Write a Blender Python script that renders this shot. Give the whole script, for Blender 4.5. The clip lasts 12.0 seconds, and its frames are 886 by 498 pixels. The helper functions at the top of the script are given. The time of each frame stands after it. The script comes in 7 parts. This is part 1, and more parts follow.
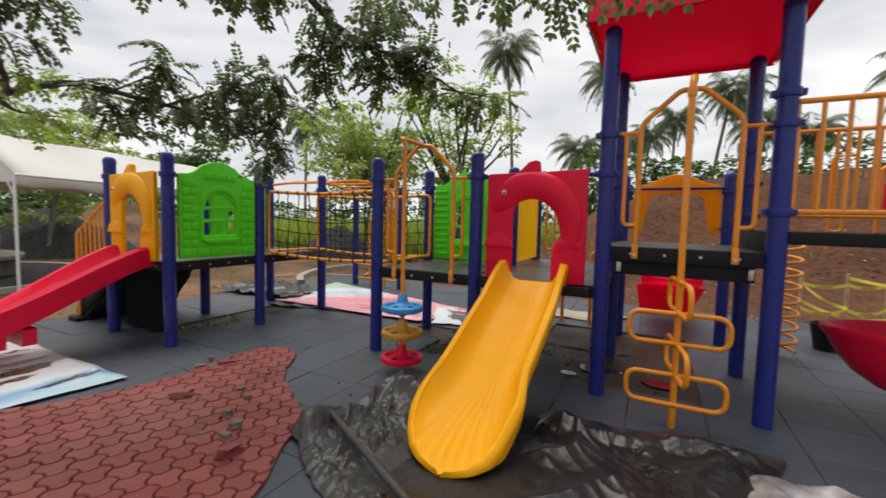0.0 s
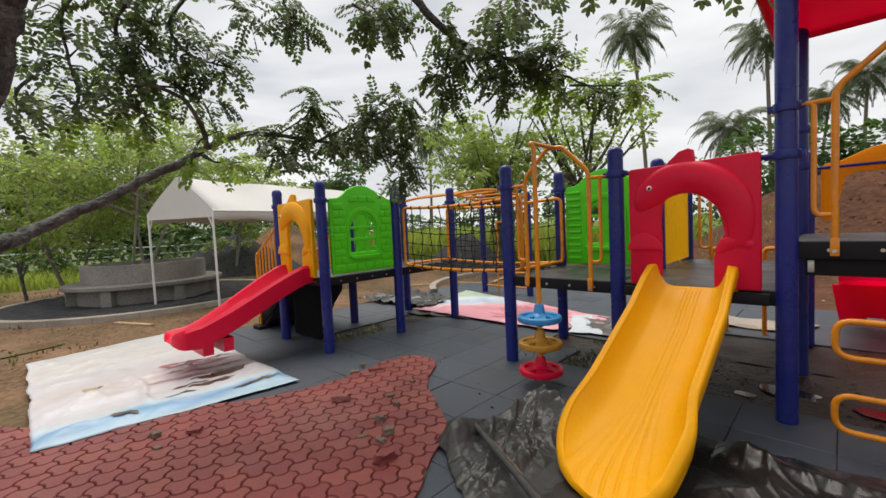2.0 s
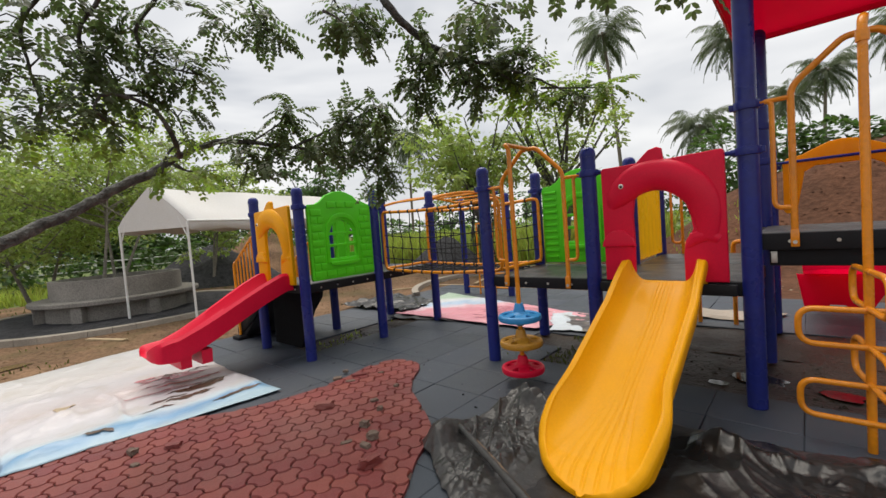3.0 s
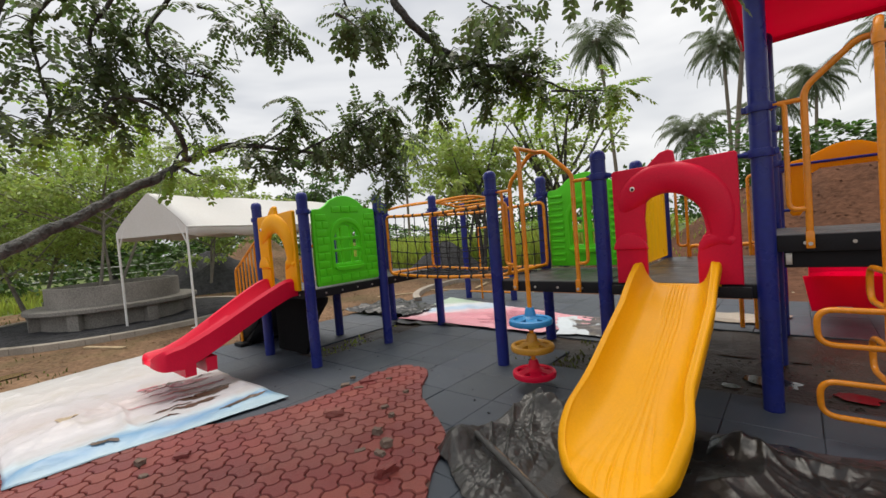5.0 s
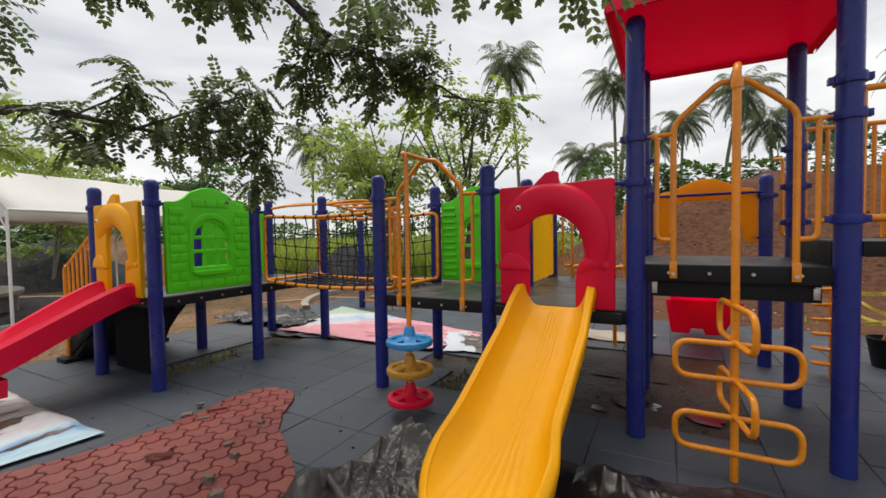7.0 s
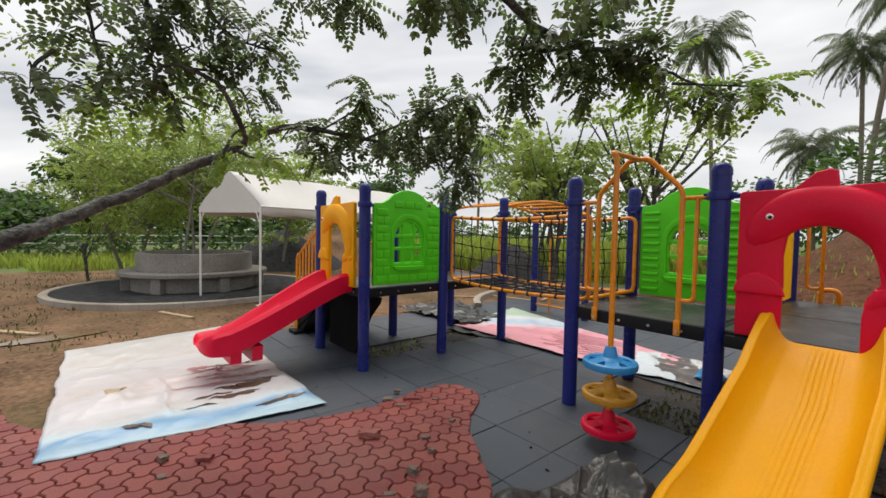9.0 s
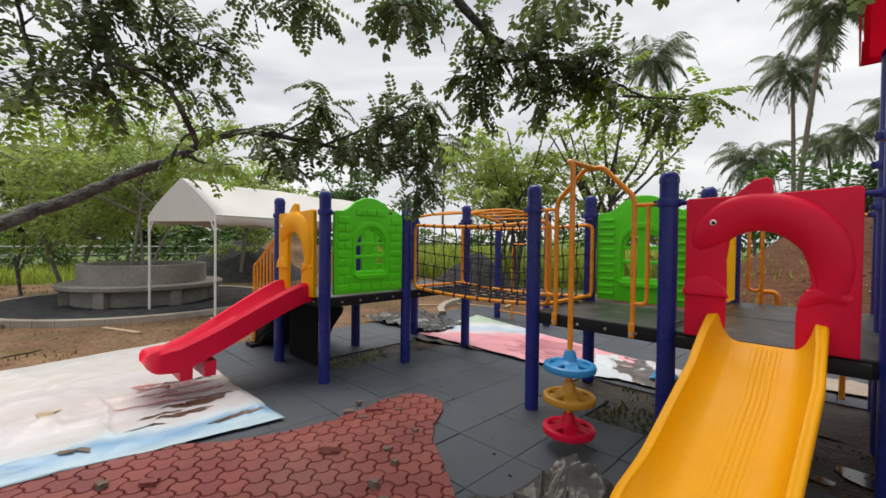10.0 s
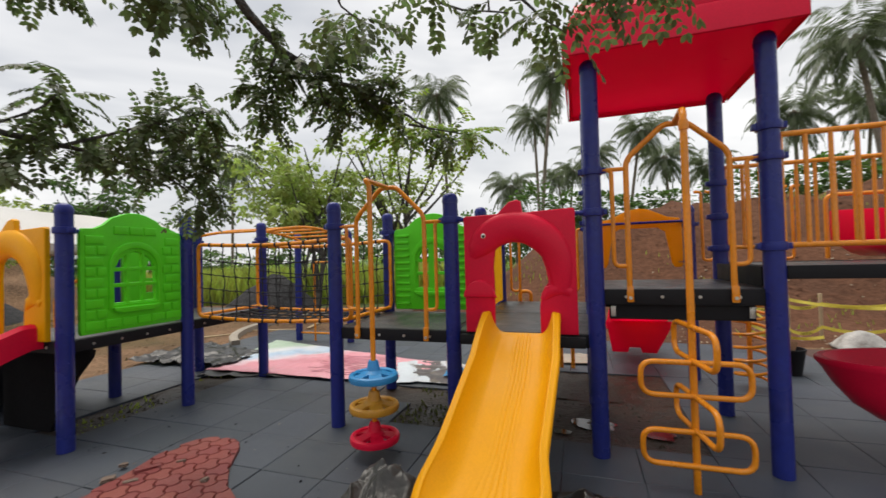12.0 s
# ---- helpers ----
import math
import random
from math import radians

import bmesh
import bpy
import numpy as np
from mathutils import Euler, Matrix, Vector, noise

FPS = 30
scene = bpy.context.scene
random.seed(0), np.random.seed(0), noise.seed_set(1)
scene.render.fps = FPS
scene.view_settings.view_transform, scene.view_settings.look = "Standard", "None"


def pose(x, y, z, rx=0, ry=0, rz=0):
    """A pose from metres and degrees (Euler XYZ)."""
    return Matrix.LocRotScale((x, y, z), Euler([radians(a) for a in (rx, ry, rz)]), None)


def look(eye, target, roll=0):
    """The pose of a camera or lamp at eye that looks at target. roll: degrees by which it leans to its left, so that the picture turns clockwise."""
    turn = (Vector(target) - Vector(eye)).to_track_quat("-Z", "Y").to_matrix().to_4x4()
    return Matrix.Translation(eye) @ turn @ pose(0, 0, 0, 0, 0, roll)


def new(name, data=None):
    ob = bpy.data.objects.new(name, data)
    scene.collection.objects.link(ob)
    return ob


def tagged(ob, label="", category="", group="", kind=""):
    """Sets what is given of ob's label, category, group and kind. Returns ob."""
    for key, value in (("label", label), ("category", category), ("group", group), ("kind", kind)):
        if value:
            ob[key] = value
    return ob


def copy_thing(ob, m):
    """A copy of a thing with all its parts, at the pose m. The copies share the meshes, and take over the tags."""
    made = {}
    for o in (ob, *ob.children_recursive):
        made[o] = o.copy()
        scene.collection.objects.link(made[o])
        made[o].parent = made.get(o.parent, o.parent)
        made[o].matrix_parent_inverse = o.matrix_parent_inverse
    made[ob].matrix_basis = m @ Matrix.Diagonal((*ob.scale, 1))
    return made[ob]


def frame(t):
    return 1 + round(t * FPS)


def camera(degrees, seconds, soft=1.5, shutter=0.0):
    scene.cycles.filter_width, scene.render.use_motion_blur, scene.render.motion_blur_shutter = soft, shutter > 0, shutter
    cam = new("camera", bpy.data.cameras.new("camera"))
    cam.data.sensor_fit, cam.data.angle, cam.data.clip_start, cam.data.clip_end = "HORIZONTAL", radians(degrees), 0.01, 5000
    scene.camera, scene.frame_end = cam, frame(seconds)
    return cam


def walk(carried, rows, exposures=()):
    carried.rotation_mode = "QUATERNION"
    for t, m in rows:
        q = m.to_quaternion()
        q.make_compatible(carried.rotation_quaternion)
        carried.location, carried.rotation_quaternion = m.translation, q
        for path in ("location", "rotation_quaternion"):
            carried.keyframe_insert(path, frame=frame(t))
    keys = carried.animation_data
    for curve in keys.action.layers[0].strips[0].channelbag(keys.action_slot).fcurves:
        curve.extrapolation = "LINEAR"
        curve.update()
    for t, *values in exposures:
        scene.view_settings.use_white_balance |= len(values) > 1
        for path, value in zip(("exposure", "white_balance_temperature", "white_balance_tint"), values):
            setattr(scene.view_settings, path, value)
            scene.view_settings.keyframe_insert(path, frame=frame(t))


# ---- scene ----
cam = camera(93.6, 12.0, shutter=0.2)
PATH = [
    (0, (0.531, 0.226, 1.351), (-0.37, 2.005, 1.212), 1.4),
    (0.5, (0.45, 0.207, 1.37), (-0.795, 1.766, 1.234), 0.9),
    (1, (0.401, 0.222, 1.375), (-0.985, 1.658, 1.245), -0.5),
    (1.5, (0.419, 0.234, 1.384), (-0.982, 1.657, 1.269), -1.7),
    (2, (0.435, 0.24, 1.385), (-0.949, 1.68, 1.276), -2.7),
    (2.5, (0.444, 0.234, 1.382), (-0.909, 1.703, 1.28), -3.6),
    (3, (0.467, 0.239, 1.38), (-0.853, 1.738, 1.281), -4.4),
    (5, (0.356, 0.181, 1.381), (-0.947, 1.696, 1.304), -4.7),
    (5.5, (0.294, 0.19, 1.377), (-0.919, 1.779, 1.299), -4.0),
    (6, (0.313, 0.29, 1.372), (-0.771, 1.969, 1.308), -3.2),
    (6.5, (0.375, 0.454, 1.389), (-0.547, 2.227, 1.33), -2.2),
    (7, (0.36, 0.573, 1.41), (-0.583, 2.335, 1.338), -1.0),
    (7.5, (0.221, 0.55, 1.437), (-0.98, 2.147, 1.352), -0.2),
    (7.7, (0.162, 0.521, 1.442), (-1.147, 2.031, 1.357), 0.1),
    (9.3, (0.025, 0.529, 1.469), (-1.503, 1.817, 1.389), 1.1),
    (9.5, (0.023, 0.523, 1.458), (-1.474, 1.847, 1.395), 1.1),
    (10, (0.038, 0.553, 1.456), (-1.376, 1.967, 1.42), 0.7),
    (10.5, (0.036, 0.532, 1.467), (-1.261, 2.054, 1.45), 0.2),
    (11, (0.061, 0.532, 1.461), (-1.102, 2.159, 1.464), -0.2),
    (11.5, (0.083, 0.531, 1.456), (-0.873, 2.288, 1.481), -0.9),
    (12, (0.085, 0.505, 1.438), (-0.542, 2.404, 1.481), -1.6),
]
walk(cam, [(t, look(eye, target, roll)) for t, eye, target, roll in PATH])

# ---- world and light ----
world = bpy.data.worlds.new("world")
scene.world = world
world.use_nodes = True
wn, wl = world.node_tree.nodes, world.node_tree.links
wn.clear()
w_out = wn.new("ShaderNodeOutputWorld")
w_sky = wn.new("ShaderNodeTexSky")
w_sky.sky_type = "NISHITA"
w_sky.sun_disc = False
w_sky.sun_elevation = radians(73)
w_sky.sun_rotation = radians(-63)
w_sky.dust_density = 3.0
w_bg_sky = wn.new("ShaderNodeBackground")
w_bg_sky.inputs["Strength"].default_value = 0.06
wl.new(w_sky.outputs[0], w_bg_sky.inputs[0])
w_co = wn.new("ShaderNodeTexCoord")
w_map = wn.new("ShaderNodeMapping")
w_map.inputs["Scale"].default_value = (1.0, 1.0, 3.4)
w_map.inputs["Rotation"].default_value = (0.12, 0.1, 0.6)
wl.new(w_co.outputs["Generated"], w_map.inputs[0])
w_noise = wn.new("ShaderNodeTexNoise")
w_noise.inputs["Scale"].default_value = 1.6
w_noise.inputs["Detail"].default_value = 4.0
w_noise.inputs["Roughness"].default_value = 0.55
w_noise.inputs["Distortion"].default_value = 0.4
wl.new(w_map.outputs[0], w_noise.inputs[0])
w_ramp = wn.new("ShaderNodeValToRGB")
w_ramp.color_ramp.elements[0].position, w_ramp.color_ramp.elements[0].color = 0.33, (0.45, 0.465, 0.495, 1)
w_ramp.color_ramp.elements[1].position, w_ramp.color_ramp.elements[1].color = 0.66, (0.83, 0.82, 0.805, 1)
wl.new(w_noise.outputs["Fac"], w_ramp.inputs[0])
w_bg_cloud = wn.new("ShaderNodeBackground")
w_bg_cloud.inputs["Strength"].default_value = 0.73
wl.new(w_ramp.outputs[0], w_bg_cloud.inputs[0])
w_mix = wn.new("ShaderNodeMixShader")
w_mix.inputs[0].default_value = 0.88
wl.new(w_bg_sky.outputs[0], w_mix.inputs[1])
wl.new(w_bg_cloud.outputs[0], w_mix.inputs[2])
wl.new(w_mix.outputs[0], w_out.inputs[0])

sun_data = bpy.data.lights.new("sun", "SUN")
sun_data.energy, sun_data.angle, sun_data.color = 1.5, radians(45), (1.0, 0.93, 0.83)
sun_ob = new("sun", sun_data)
sun_ob.matrix_world = look((0, 0, 20), (2.4, -1.2, 20 - 9.0))
scene.view_settings.exposure = 0.9


# ---- materials ----
def mat(name, color, rough=0.6, metal=0.0, vary=0.12, scale=6.0, fine=60.0, bump=0.15, dirt=None, dirt_amount=0.0,
        spec=0.5, per_object=0.0, island=0.0, coat=0.0, dist=0.004):
    """A node material: base colour varied at two scales, with fine relief and optional stains."""
    m = bpy.data.materials.new(name)
    m.use_nodes = True
    nt = m.node_tree
    n, l = nt.nodes, nt.links
    b = n["Principled BSDF"]
    co = n.new("ShaderNodeTexCoord")
    geo = n.new("ShaderNodeNewGeometry")
    big = n.new("ShaderNodeTexNoise")
    big.inputs["Scale"].default_value, big.inputs["Detail"].default_value = scale, 5
    small = n.new("ShaderNodeTexNoise")
    small.inputs["Scale"].default_value, small.inputs["Detail"].default_value = fine, 3
    l.new(geo.outputs["Position"], big.inputs[0])
    l.new(geo.outputs["Position"], small.inputs[0])
    hsv = n.new("ShaderNodeHueSaturation")
    hsv.inputs["Color"].default_value = (*color, 1)
    add = n.new("ShaderNodeMath")
    add.operation = "ADD"
    l.new(big.outputs["Fac"], add.inputs[0])
    l.new(small.outputs["Fac"], add.inputs[1])
    rng = n.new("ShaderNodeMapRange")
    rng.inputs["From Min"].default_value, rng.inputs["From Max"].default_value = 0.7, 1.3
    rng.inputs["To Min"].default_value, rng.inputs["To Max"].default_value = 1 - vary, 1 + vary
    l.new(add.outputs[0], rng.inputs["Value"])
    value = rng.outputs[0]
    for amount, node, out in ((per_object, "ShaderNodeObjectInfo", "Random"), (island, "ShaderNodeNewGeometry", "Random Per Island")):
        if amount:
            info = n.new(node)
            r2 = n.new("ShaderNodeMapRange")
            r2.inputs["To Min"].default_value, r2.inputs["To Max"].default_value = 1 - amount, 1 + amount
            l.new(info.outputs[out], r2.inputs["Value"])
            mul = n.new("ShaderNodeMath")
            mul.operation = "MULTIPLY"
            l.new(value, mul.inputs[0])
            l.new(r2.outputs[0], mul.inputs[1])
            value = mul.outputs[0]
            r3 = n.new("ShaderNodeMapRange")
            r3.inputs["To Min"].default_value, r3.inputs["To Max"].default_value = 0.5 - amount * 0.05, 0.5 + amount * 0.05
            l.new(info.outputs[out], r3.inputs["Value"])
            l.new(r3.outputs[0], hsv.inputs["Hue"])
    l.new(value, hsv.inputs["Value"])
    colour = hsv.outputs[0]
    if dirt:
        dn = n.new("ShaderNodeTexNoise")
        dn.inputs["Scale"].default_value, dn.inputs["Detail"].default_value = scale * 0.6, 8
        dn.inputs["Roughness"].default_value = 0.65
        l.new(geo.outputs["Position"], dn.inputs[0])
        dr = n.new("ShaderNodeMapRange")
        dr.inputs["From Min"].default_value, dr.inputs["From Max"].default_value = 0.5, 0.75
        dr.inputs["To Max"].default_value = dirt_amount
        l.new(dn.outputs["Fac"], dr.inputs["Value"])
        mix = n.new("ShaderNodeMix")
        mix.data_type = "RGBA"
        mix.inputs["B"].default_value = (*dirt, 1)
        mix.inputs[7].default_value = (*dirt, 1)
        l.new(dr.outputs[0], mix.inputs[0])
        l.new(colour, mix.inputs[6])
        colour = mix.outputs[2]
    l.new(colour, b.inputs["Base Color"])
    b.inputs["Metallic"].default_value = metal
    b.inputs["Specular IOR Level"].default_value = spec
    b.inputs["Coat Weight"].default_value = coat
    rr = n.new("ShaderNodeMapRange")
    rr.inputs["From Min"].default_value, rr.inputs["From Max"].default_value = 0.3, 0.7
    rr.inputs["To Min"].default_value, rr.inputs["To Max"].default_value = max(rough - 0.1, 0.03), min(rough + 0.1, 1)
    l.new(big.outputs["Fac"], rr.inputs["Value"])
    l.new(rr.outputs[0], b.inputs["Roughness"])
    bp = n.new("ShaderNodeBump")
    bp.inputs["Strength"].default_value, bp.inputs["Distance"].default_value = bump, dist
    l.new(small.outputs["Fac"], bp.inputs["Height"])
    l.new(bp.outputs[0], b.inputs["Normal"])
    return m


def leaf_mat(name, color, vary=0.3, gloss=0.45):
    """Leaves: per-leaf colour, light passing through."""
    m = mat(name, color, gloss, 0, 0.15, 3, 30, 0.05, island=vary)
    b = m.node_tree.nodes["Principled BSDF"]
    tr = m.node_tree.nodes.new("ShaderNodeBsdfTranslucent")
    src = b.inputs["Base Color"].links[0].from_socket
    gain = m.node_tree.nodes.new("ShaderNodeHueSaturation")
    gain.inputs["Value"].default_value, gain.inputs["Saturation"].default_value = 1.9, 1.1
    m.node_tree.links.new(src, gain.inputs["Color"])
    m.node_tree.links.new(gain.outputs[0], tr.inputs[0])
    mx = m.node_tree.nodes.new("ShaderNodeMixShader")
    mx.inputs[0].default_value = 0.42
    m.node_tree.links.new(b.outputs[0], mx.inputs[1])
    m.node_tree.links.new(tr.outputs[0], mx.inputs[2])
    m.node_tree.links.new(mx.outputs[0], m.node_tree.nodes["Material Output"].inputs[0])
    return m


BLUE = mat("navy_paint", (0.016, 0.025, 0.185), 0.3, 0, 0.14, 3, 25, 0.04, dirt=(0.1, 0.09, 0.1), dirt_amount=0.2, spec=0.3)
ORANGE = mat("orange_paint", (0.76, 0.26, 0.01), 0.26, 0, 0.1, 4, 40, 0.04, dirt=(0.35, 0.13, 0.03), dirt_amount=0.3)
YELLOW = mat("yellow_plastic", (0.82, 0.365, 0.001), 0.42, 0, 0.05, 3, 80, 0.01, dirt=(0.82, 0.35, 0.002), dirt_amount=0.4, spec=0.2)
RED = mat("red_plastic", (0.68, 0.006, 0.042), 0.4, 0, 0.07, 3, 80, 0.05, dirt=(0.55, 0.008, 0.03), dirt_amount=0.4, spec=0.22)
RED_SHELL = mat("red_thin_plastic", (0.68, 0.01, 0.06), 0.36, 0, 0.06, 3, 80, 0.05)
_rn = RED_SHELL.node_tree
_tr = _rn.nodes.new("ShaderNodeBsdfTranslucent")
_tr.inputs[0].default_value = (0.95, 0.02, 0.2, 1)
_mx = _rn.nodes.new("ShaderNodeMixShader")
_mx.inputs[0].default_value = 0.72
_rn.links.new(_rn.nodes["Principled BSDF"].outputs[0], _mx.inputs[1])
_rn.links.new(_tr.outputs[0], _mx.inputs[2])
_rn.links.new(_mx.outputs[0], _rn.nodes["Material Output"].inputs[0])
YELLOW_SHELL = mat("yellow_thin_plastic", (0.84, 0.365, 0.001), 0.3, 0, 0.06, 3, 80, 0.01, spec=0.36)
_yn = YELLOW_SHELL.node_tree
_yt = _yn.nodes.new("ShaderNodeBsdfTranslucent")
_yt.inputs[0].default_value = (0.95, 0.5, 0.005, 1)
_ym = _yn.nodes.new("ShaderNodeMixShader")
_ym.inputs[0].default_value = 0.5
_yn.links.new(_yn.nodes["Principled BSDF"].outputs[0], _ym.inputs[1])
_yn.links.new(_yt.outputs[0], _ym.inputs[2])
_yn.links.new(_ym.outputs[0], _yn.nodes["Material Output"].inputs[0])
GREEN = mat("green_plastic", (0.1, 0.66, 0.012), 0.42, 0, 0.07, 4, 90, 0.06, dirt=(0.08, 0.52, 0.018), dirt_amount=0.35, spec=0.3)
SKYBLUE = mat("blue_plastic", (0.03, 0.25, 0.55), 0.38, 0, 0.1, 4, 60, 0.05)
OCHRE = mat("ochre_plastic", (0.5, 0.24, 0.02), 0.42, 0, 0.12, 4, 60, 0.05, dirt=(0.2, 0.1, 0.03), dirt_amount=0.4)
DECK = mat("black_coated_deck", (0.024, 0.024, 0.025), 0.4, 0, 0.2, 6, 220, 0.35, dirt=(0.17, 0.14, 0.12), dirt_amount=0.55)
BLACK = mat("black_steel", (0.01, 0.01, 0.012), 0.6, 0, 0.25, 6, 120, 0.2, spec=0.22)
ROPE = mat("black_rope", (0.035, 0.035, 0.037), 0.9, 0, 0.3, 20, 300, 0.4, spec=0.2)
STEEL = mat("bolt_steel", (0.55, 0.54, 0.5), 0.35, 0.9, 0.2, 30, 200, 0.1)
RUBBER = mat("grey_rubber_tile", (0.043, 0.054, 0.072), 0.52, 0, 0.2, 1.3, 260, 0.6, dirt=(0.1, 0.1, 0.1), dirt_amount=0.45, per_object=0.13)
PAVER = mat("red_paver", (0.2, 0.046, 0.04), 0.46, 0, 0.32, 1.6, 140, 0.9, dirt=(0.25, 0.115, 0.1), dirt_amount=0.6, per_object=0.11, spec=0.35)
SAND = mat("joint_sand", (0.075, 0.042, 0.034), 0.95, 0, 0.3, 10, 200, 0.6)
SOIL = mat("brown_soil", (0.185, 0.115, 0.07), 0.95, 0, 0.55, 0.9, 20, 1.0, dirt=(0.1, 0.09, 0.04), dirt_amount=0.9, dist=0.05, spec=0.12)
CURB = mat("pale_cement", (0.34, 0.3, 0.25), 0.9, 0, 0.25, 2.5, 60, 0.5, dirt=(0.2, 0.17, 0.13), dirt_amount=0.7)
CLAY = mat("red_brown_clay", (0.105, 0.05, 0.03), 0.95, 0, 0.4, 0.8, 9, 0.9, dirt=(0.12, 0.062, 0.04), dirt_amount=0.7, dist=0.05, spec=0.1)
GRASSY = mat("grassy_ground", (0.1, 0.14, 0.035), 0.95, 0, 0.4, 0.6, 9, 0.9, dirt=(0.14, 0.11, 0.06), dirt_amount=0.7, dist=0.05)
MUD = mat("wet_mud", (0.032, 0.02, 0.012), 0.42, 0, 0.5, 2.5, 40, 0.9, dirt=(0.055, 0.036, 0.024), dirt_amount=0.7, spec=0.3, dist=0.02)
GRAVEL = mat("grey_gravel", (0.062, 0.062, 0.067), 0.95, 0, 0.6, 7, 45, 1.0, dist=0.06, spec=0.15)
CONCRETE = mat("grey_cement", (0.23, 0.215, 0.195), 0.9, 0, 0.4, 1.4, 40, 0.6, dirt=(0.11, 0.1, 0.09), dirt_amount=0.8, spec=0.2)
CANVAS = mat("white_canvas", (0.68, 0.67, 0.65), 0.7, 0, 0.06, 1.2, 40, 0.3, dirt=(0.62, 0.58, 0.5), dirt_amount=0.4)
WHITE = mat("white_paint", (0.75, 0.75, 0.73), 0.5, 0, 0.08, 4, 60, 0.1)
BARK = mat("grey_bark", (0.075, 0.074, 0.07), 0.92, 0, 0.6, 9, 38, 1.0, dirt=(0.27, 0.27, 0.24), dirt_amount=0.75, dist=0.035)
BARK_PALE = mat("pale_bark", (0.2, 0.185, 0.16), 0.9, 0, 0.4, 8, 40, 0.6, dirt=(0.09, 0.085, 0.075), dirt_amount=0.6, dist=0.02)
PALM_BARK = mat("palm_bark", (0.17, 0.14, 0.11), 0.9, 0, 0.3, 5, 30, 0.7, dist=0.03)
LEAF_NEAR = leaf_mat("leaf_dark", (0.076, 0.104, 0.04), 0.45)
LEAF_MID = leaf_mat("leaf_green", (0.18, 0.26, 0.05), 0.35)
LEAF_LIGHT = leaf_mat("leaf_light", (0.235, 0.3, 0.085), 0.3)
LEAF_FAR = leaf_mat("leaf_far", (0.06, 0.105, 0.028), 0.35, 0.6)
LEAF_PALM = leaf_mat("leaf_palm", (0.085, 0.108, 0.052), 0.3, 0.5)
GRASS = leaf_mat("grass_green", (0.28, 0.33, 0.075), 0.35, 0.6)
TARP_BLACK = mat("black_polythene", (0.011, 0.0105, 0.0105), 0.33, 0, 0.3, 3, 24, 0.35, dirt=(0.05, 0.042, 0.035), dirt_amount=0.15, dist=0.01)
TARP_DUSTY = mat("dusty_polythene", (0.034, 0.033, 0.032), 0.4, 0, 0.35, 4, 30, 0.4, dirt=(0.075, 0.066, 0.056), dirt_amount=0.5, dist=0.008)
BRICK_GREY = mat("broken_paver", (0.16, 0.115, 0.09), 0.9, 0, 0.25, 20, 150, 0.8)
EYE_W = mat("white_plastic", (0.8, 0.8, 0.78), 0.4)


# ---- shapes ----
def thing(name, label, category, group="", at=(0, 0, 0)):
    e = new(name)
    e.location = at
    e.empty_display_size = 0.1
    return tagged(e, label, category, group)


def part(name, bm, material, parent=None, label="", smooth=True):
    """Links a bmesh as one mesh object; under a parent its verts are given in world metres less the parent's place."""
    me = bpy.data.meshes.new(name)
    bmesh.ops.recalc_face_normals(bm, faces=bm.faces)
    bm.to_mesh(me)
    bm.free()
    me.materials.append(material)
    if smooth:
        me.polygons.foreach_set("use_smooth", [True] * len(me.polygons))
        me.set_sharp_from_angle(angle=radians(38))
    ob = new(name, me)
    if parent:
        ob.parent = parent
        root = parent
        off = Vector(root.location)
        while root.parent:
            root = root.parent
            off = off + Vector(root.location)
        if off.length > 0:
            me.transform(Matrix.Translation(-off))
    if label:
        ob["label"] = label
    return ob


def structure(name, bm, material, label, smooth=True):
    ob = part(name, bm, material, None, "", smooth)
    return tagged(ob, label, "", "", "structure")


def box(bm, x0, x1, y0, y1, z0, z1, bevel=0.0, m=None):
    r = bmesh.ops.create_cube(bm, size=1)
    vs = r["verts"]
    for v in vs:
        v.co = Vector(((x0 + x1) / 2 + v.co.x * (x1 - x0), (y0 + y1) / 2 + v.co.y * (y1 - y0), (z0 + z1) / 2 + v.co.z * (z1 - z0)))
    if bevel:
        es = list({e for v in vs for e in v.link_edges})
        out = bmesh.ops.bevel(bm, geom=es, offset=bevel, segments=2, affect="EDGES", profile=0.6)
        vs = list({v for f in out["faces"] for v in f.verts} | {v for v in vs if v.is_valid})
    if m is not None:
        for v in vs:
            v.co = m @ v.co
    return bm


def fillet(points, r, n=5, closed=False):
    """A path with its corners rounded."""
    pts = [Vector(p) for p in points]
    out = []
    k = len(pts)
    for i, p in enumerate(pts):
        if not closed and i in (0, k - 1):
            out.append(p)
            continue
        a, b = pts[i - 1], pts[(i + 1) % k]
        da, db = (a - p), (b - p)
        rr = min(r, da.length * 0.49, db.length * 0.49)
        s, e = p + da.normalized() * rr, p + db.normalized() * rr
        for j in range(n + 1):
            t = j / n
            out.append(s * (1 - t) ** 2 + p * 2 * t * (1 - t) + e * t * t)
    return out


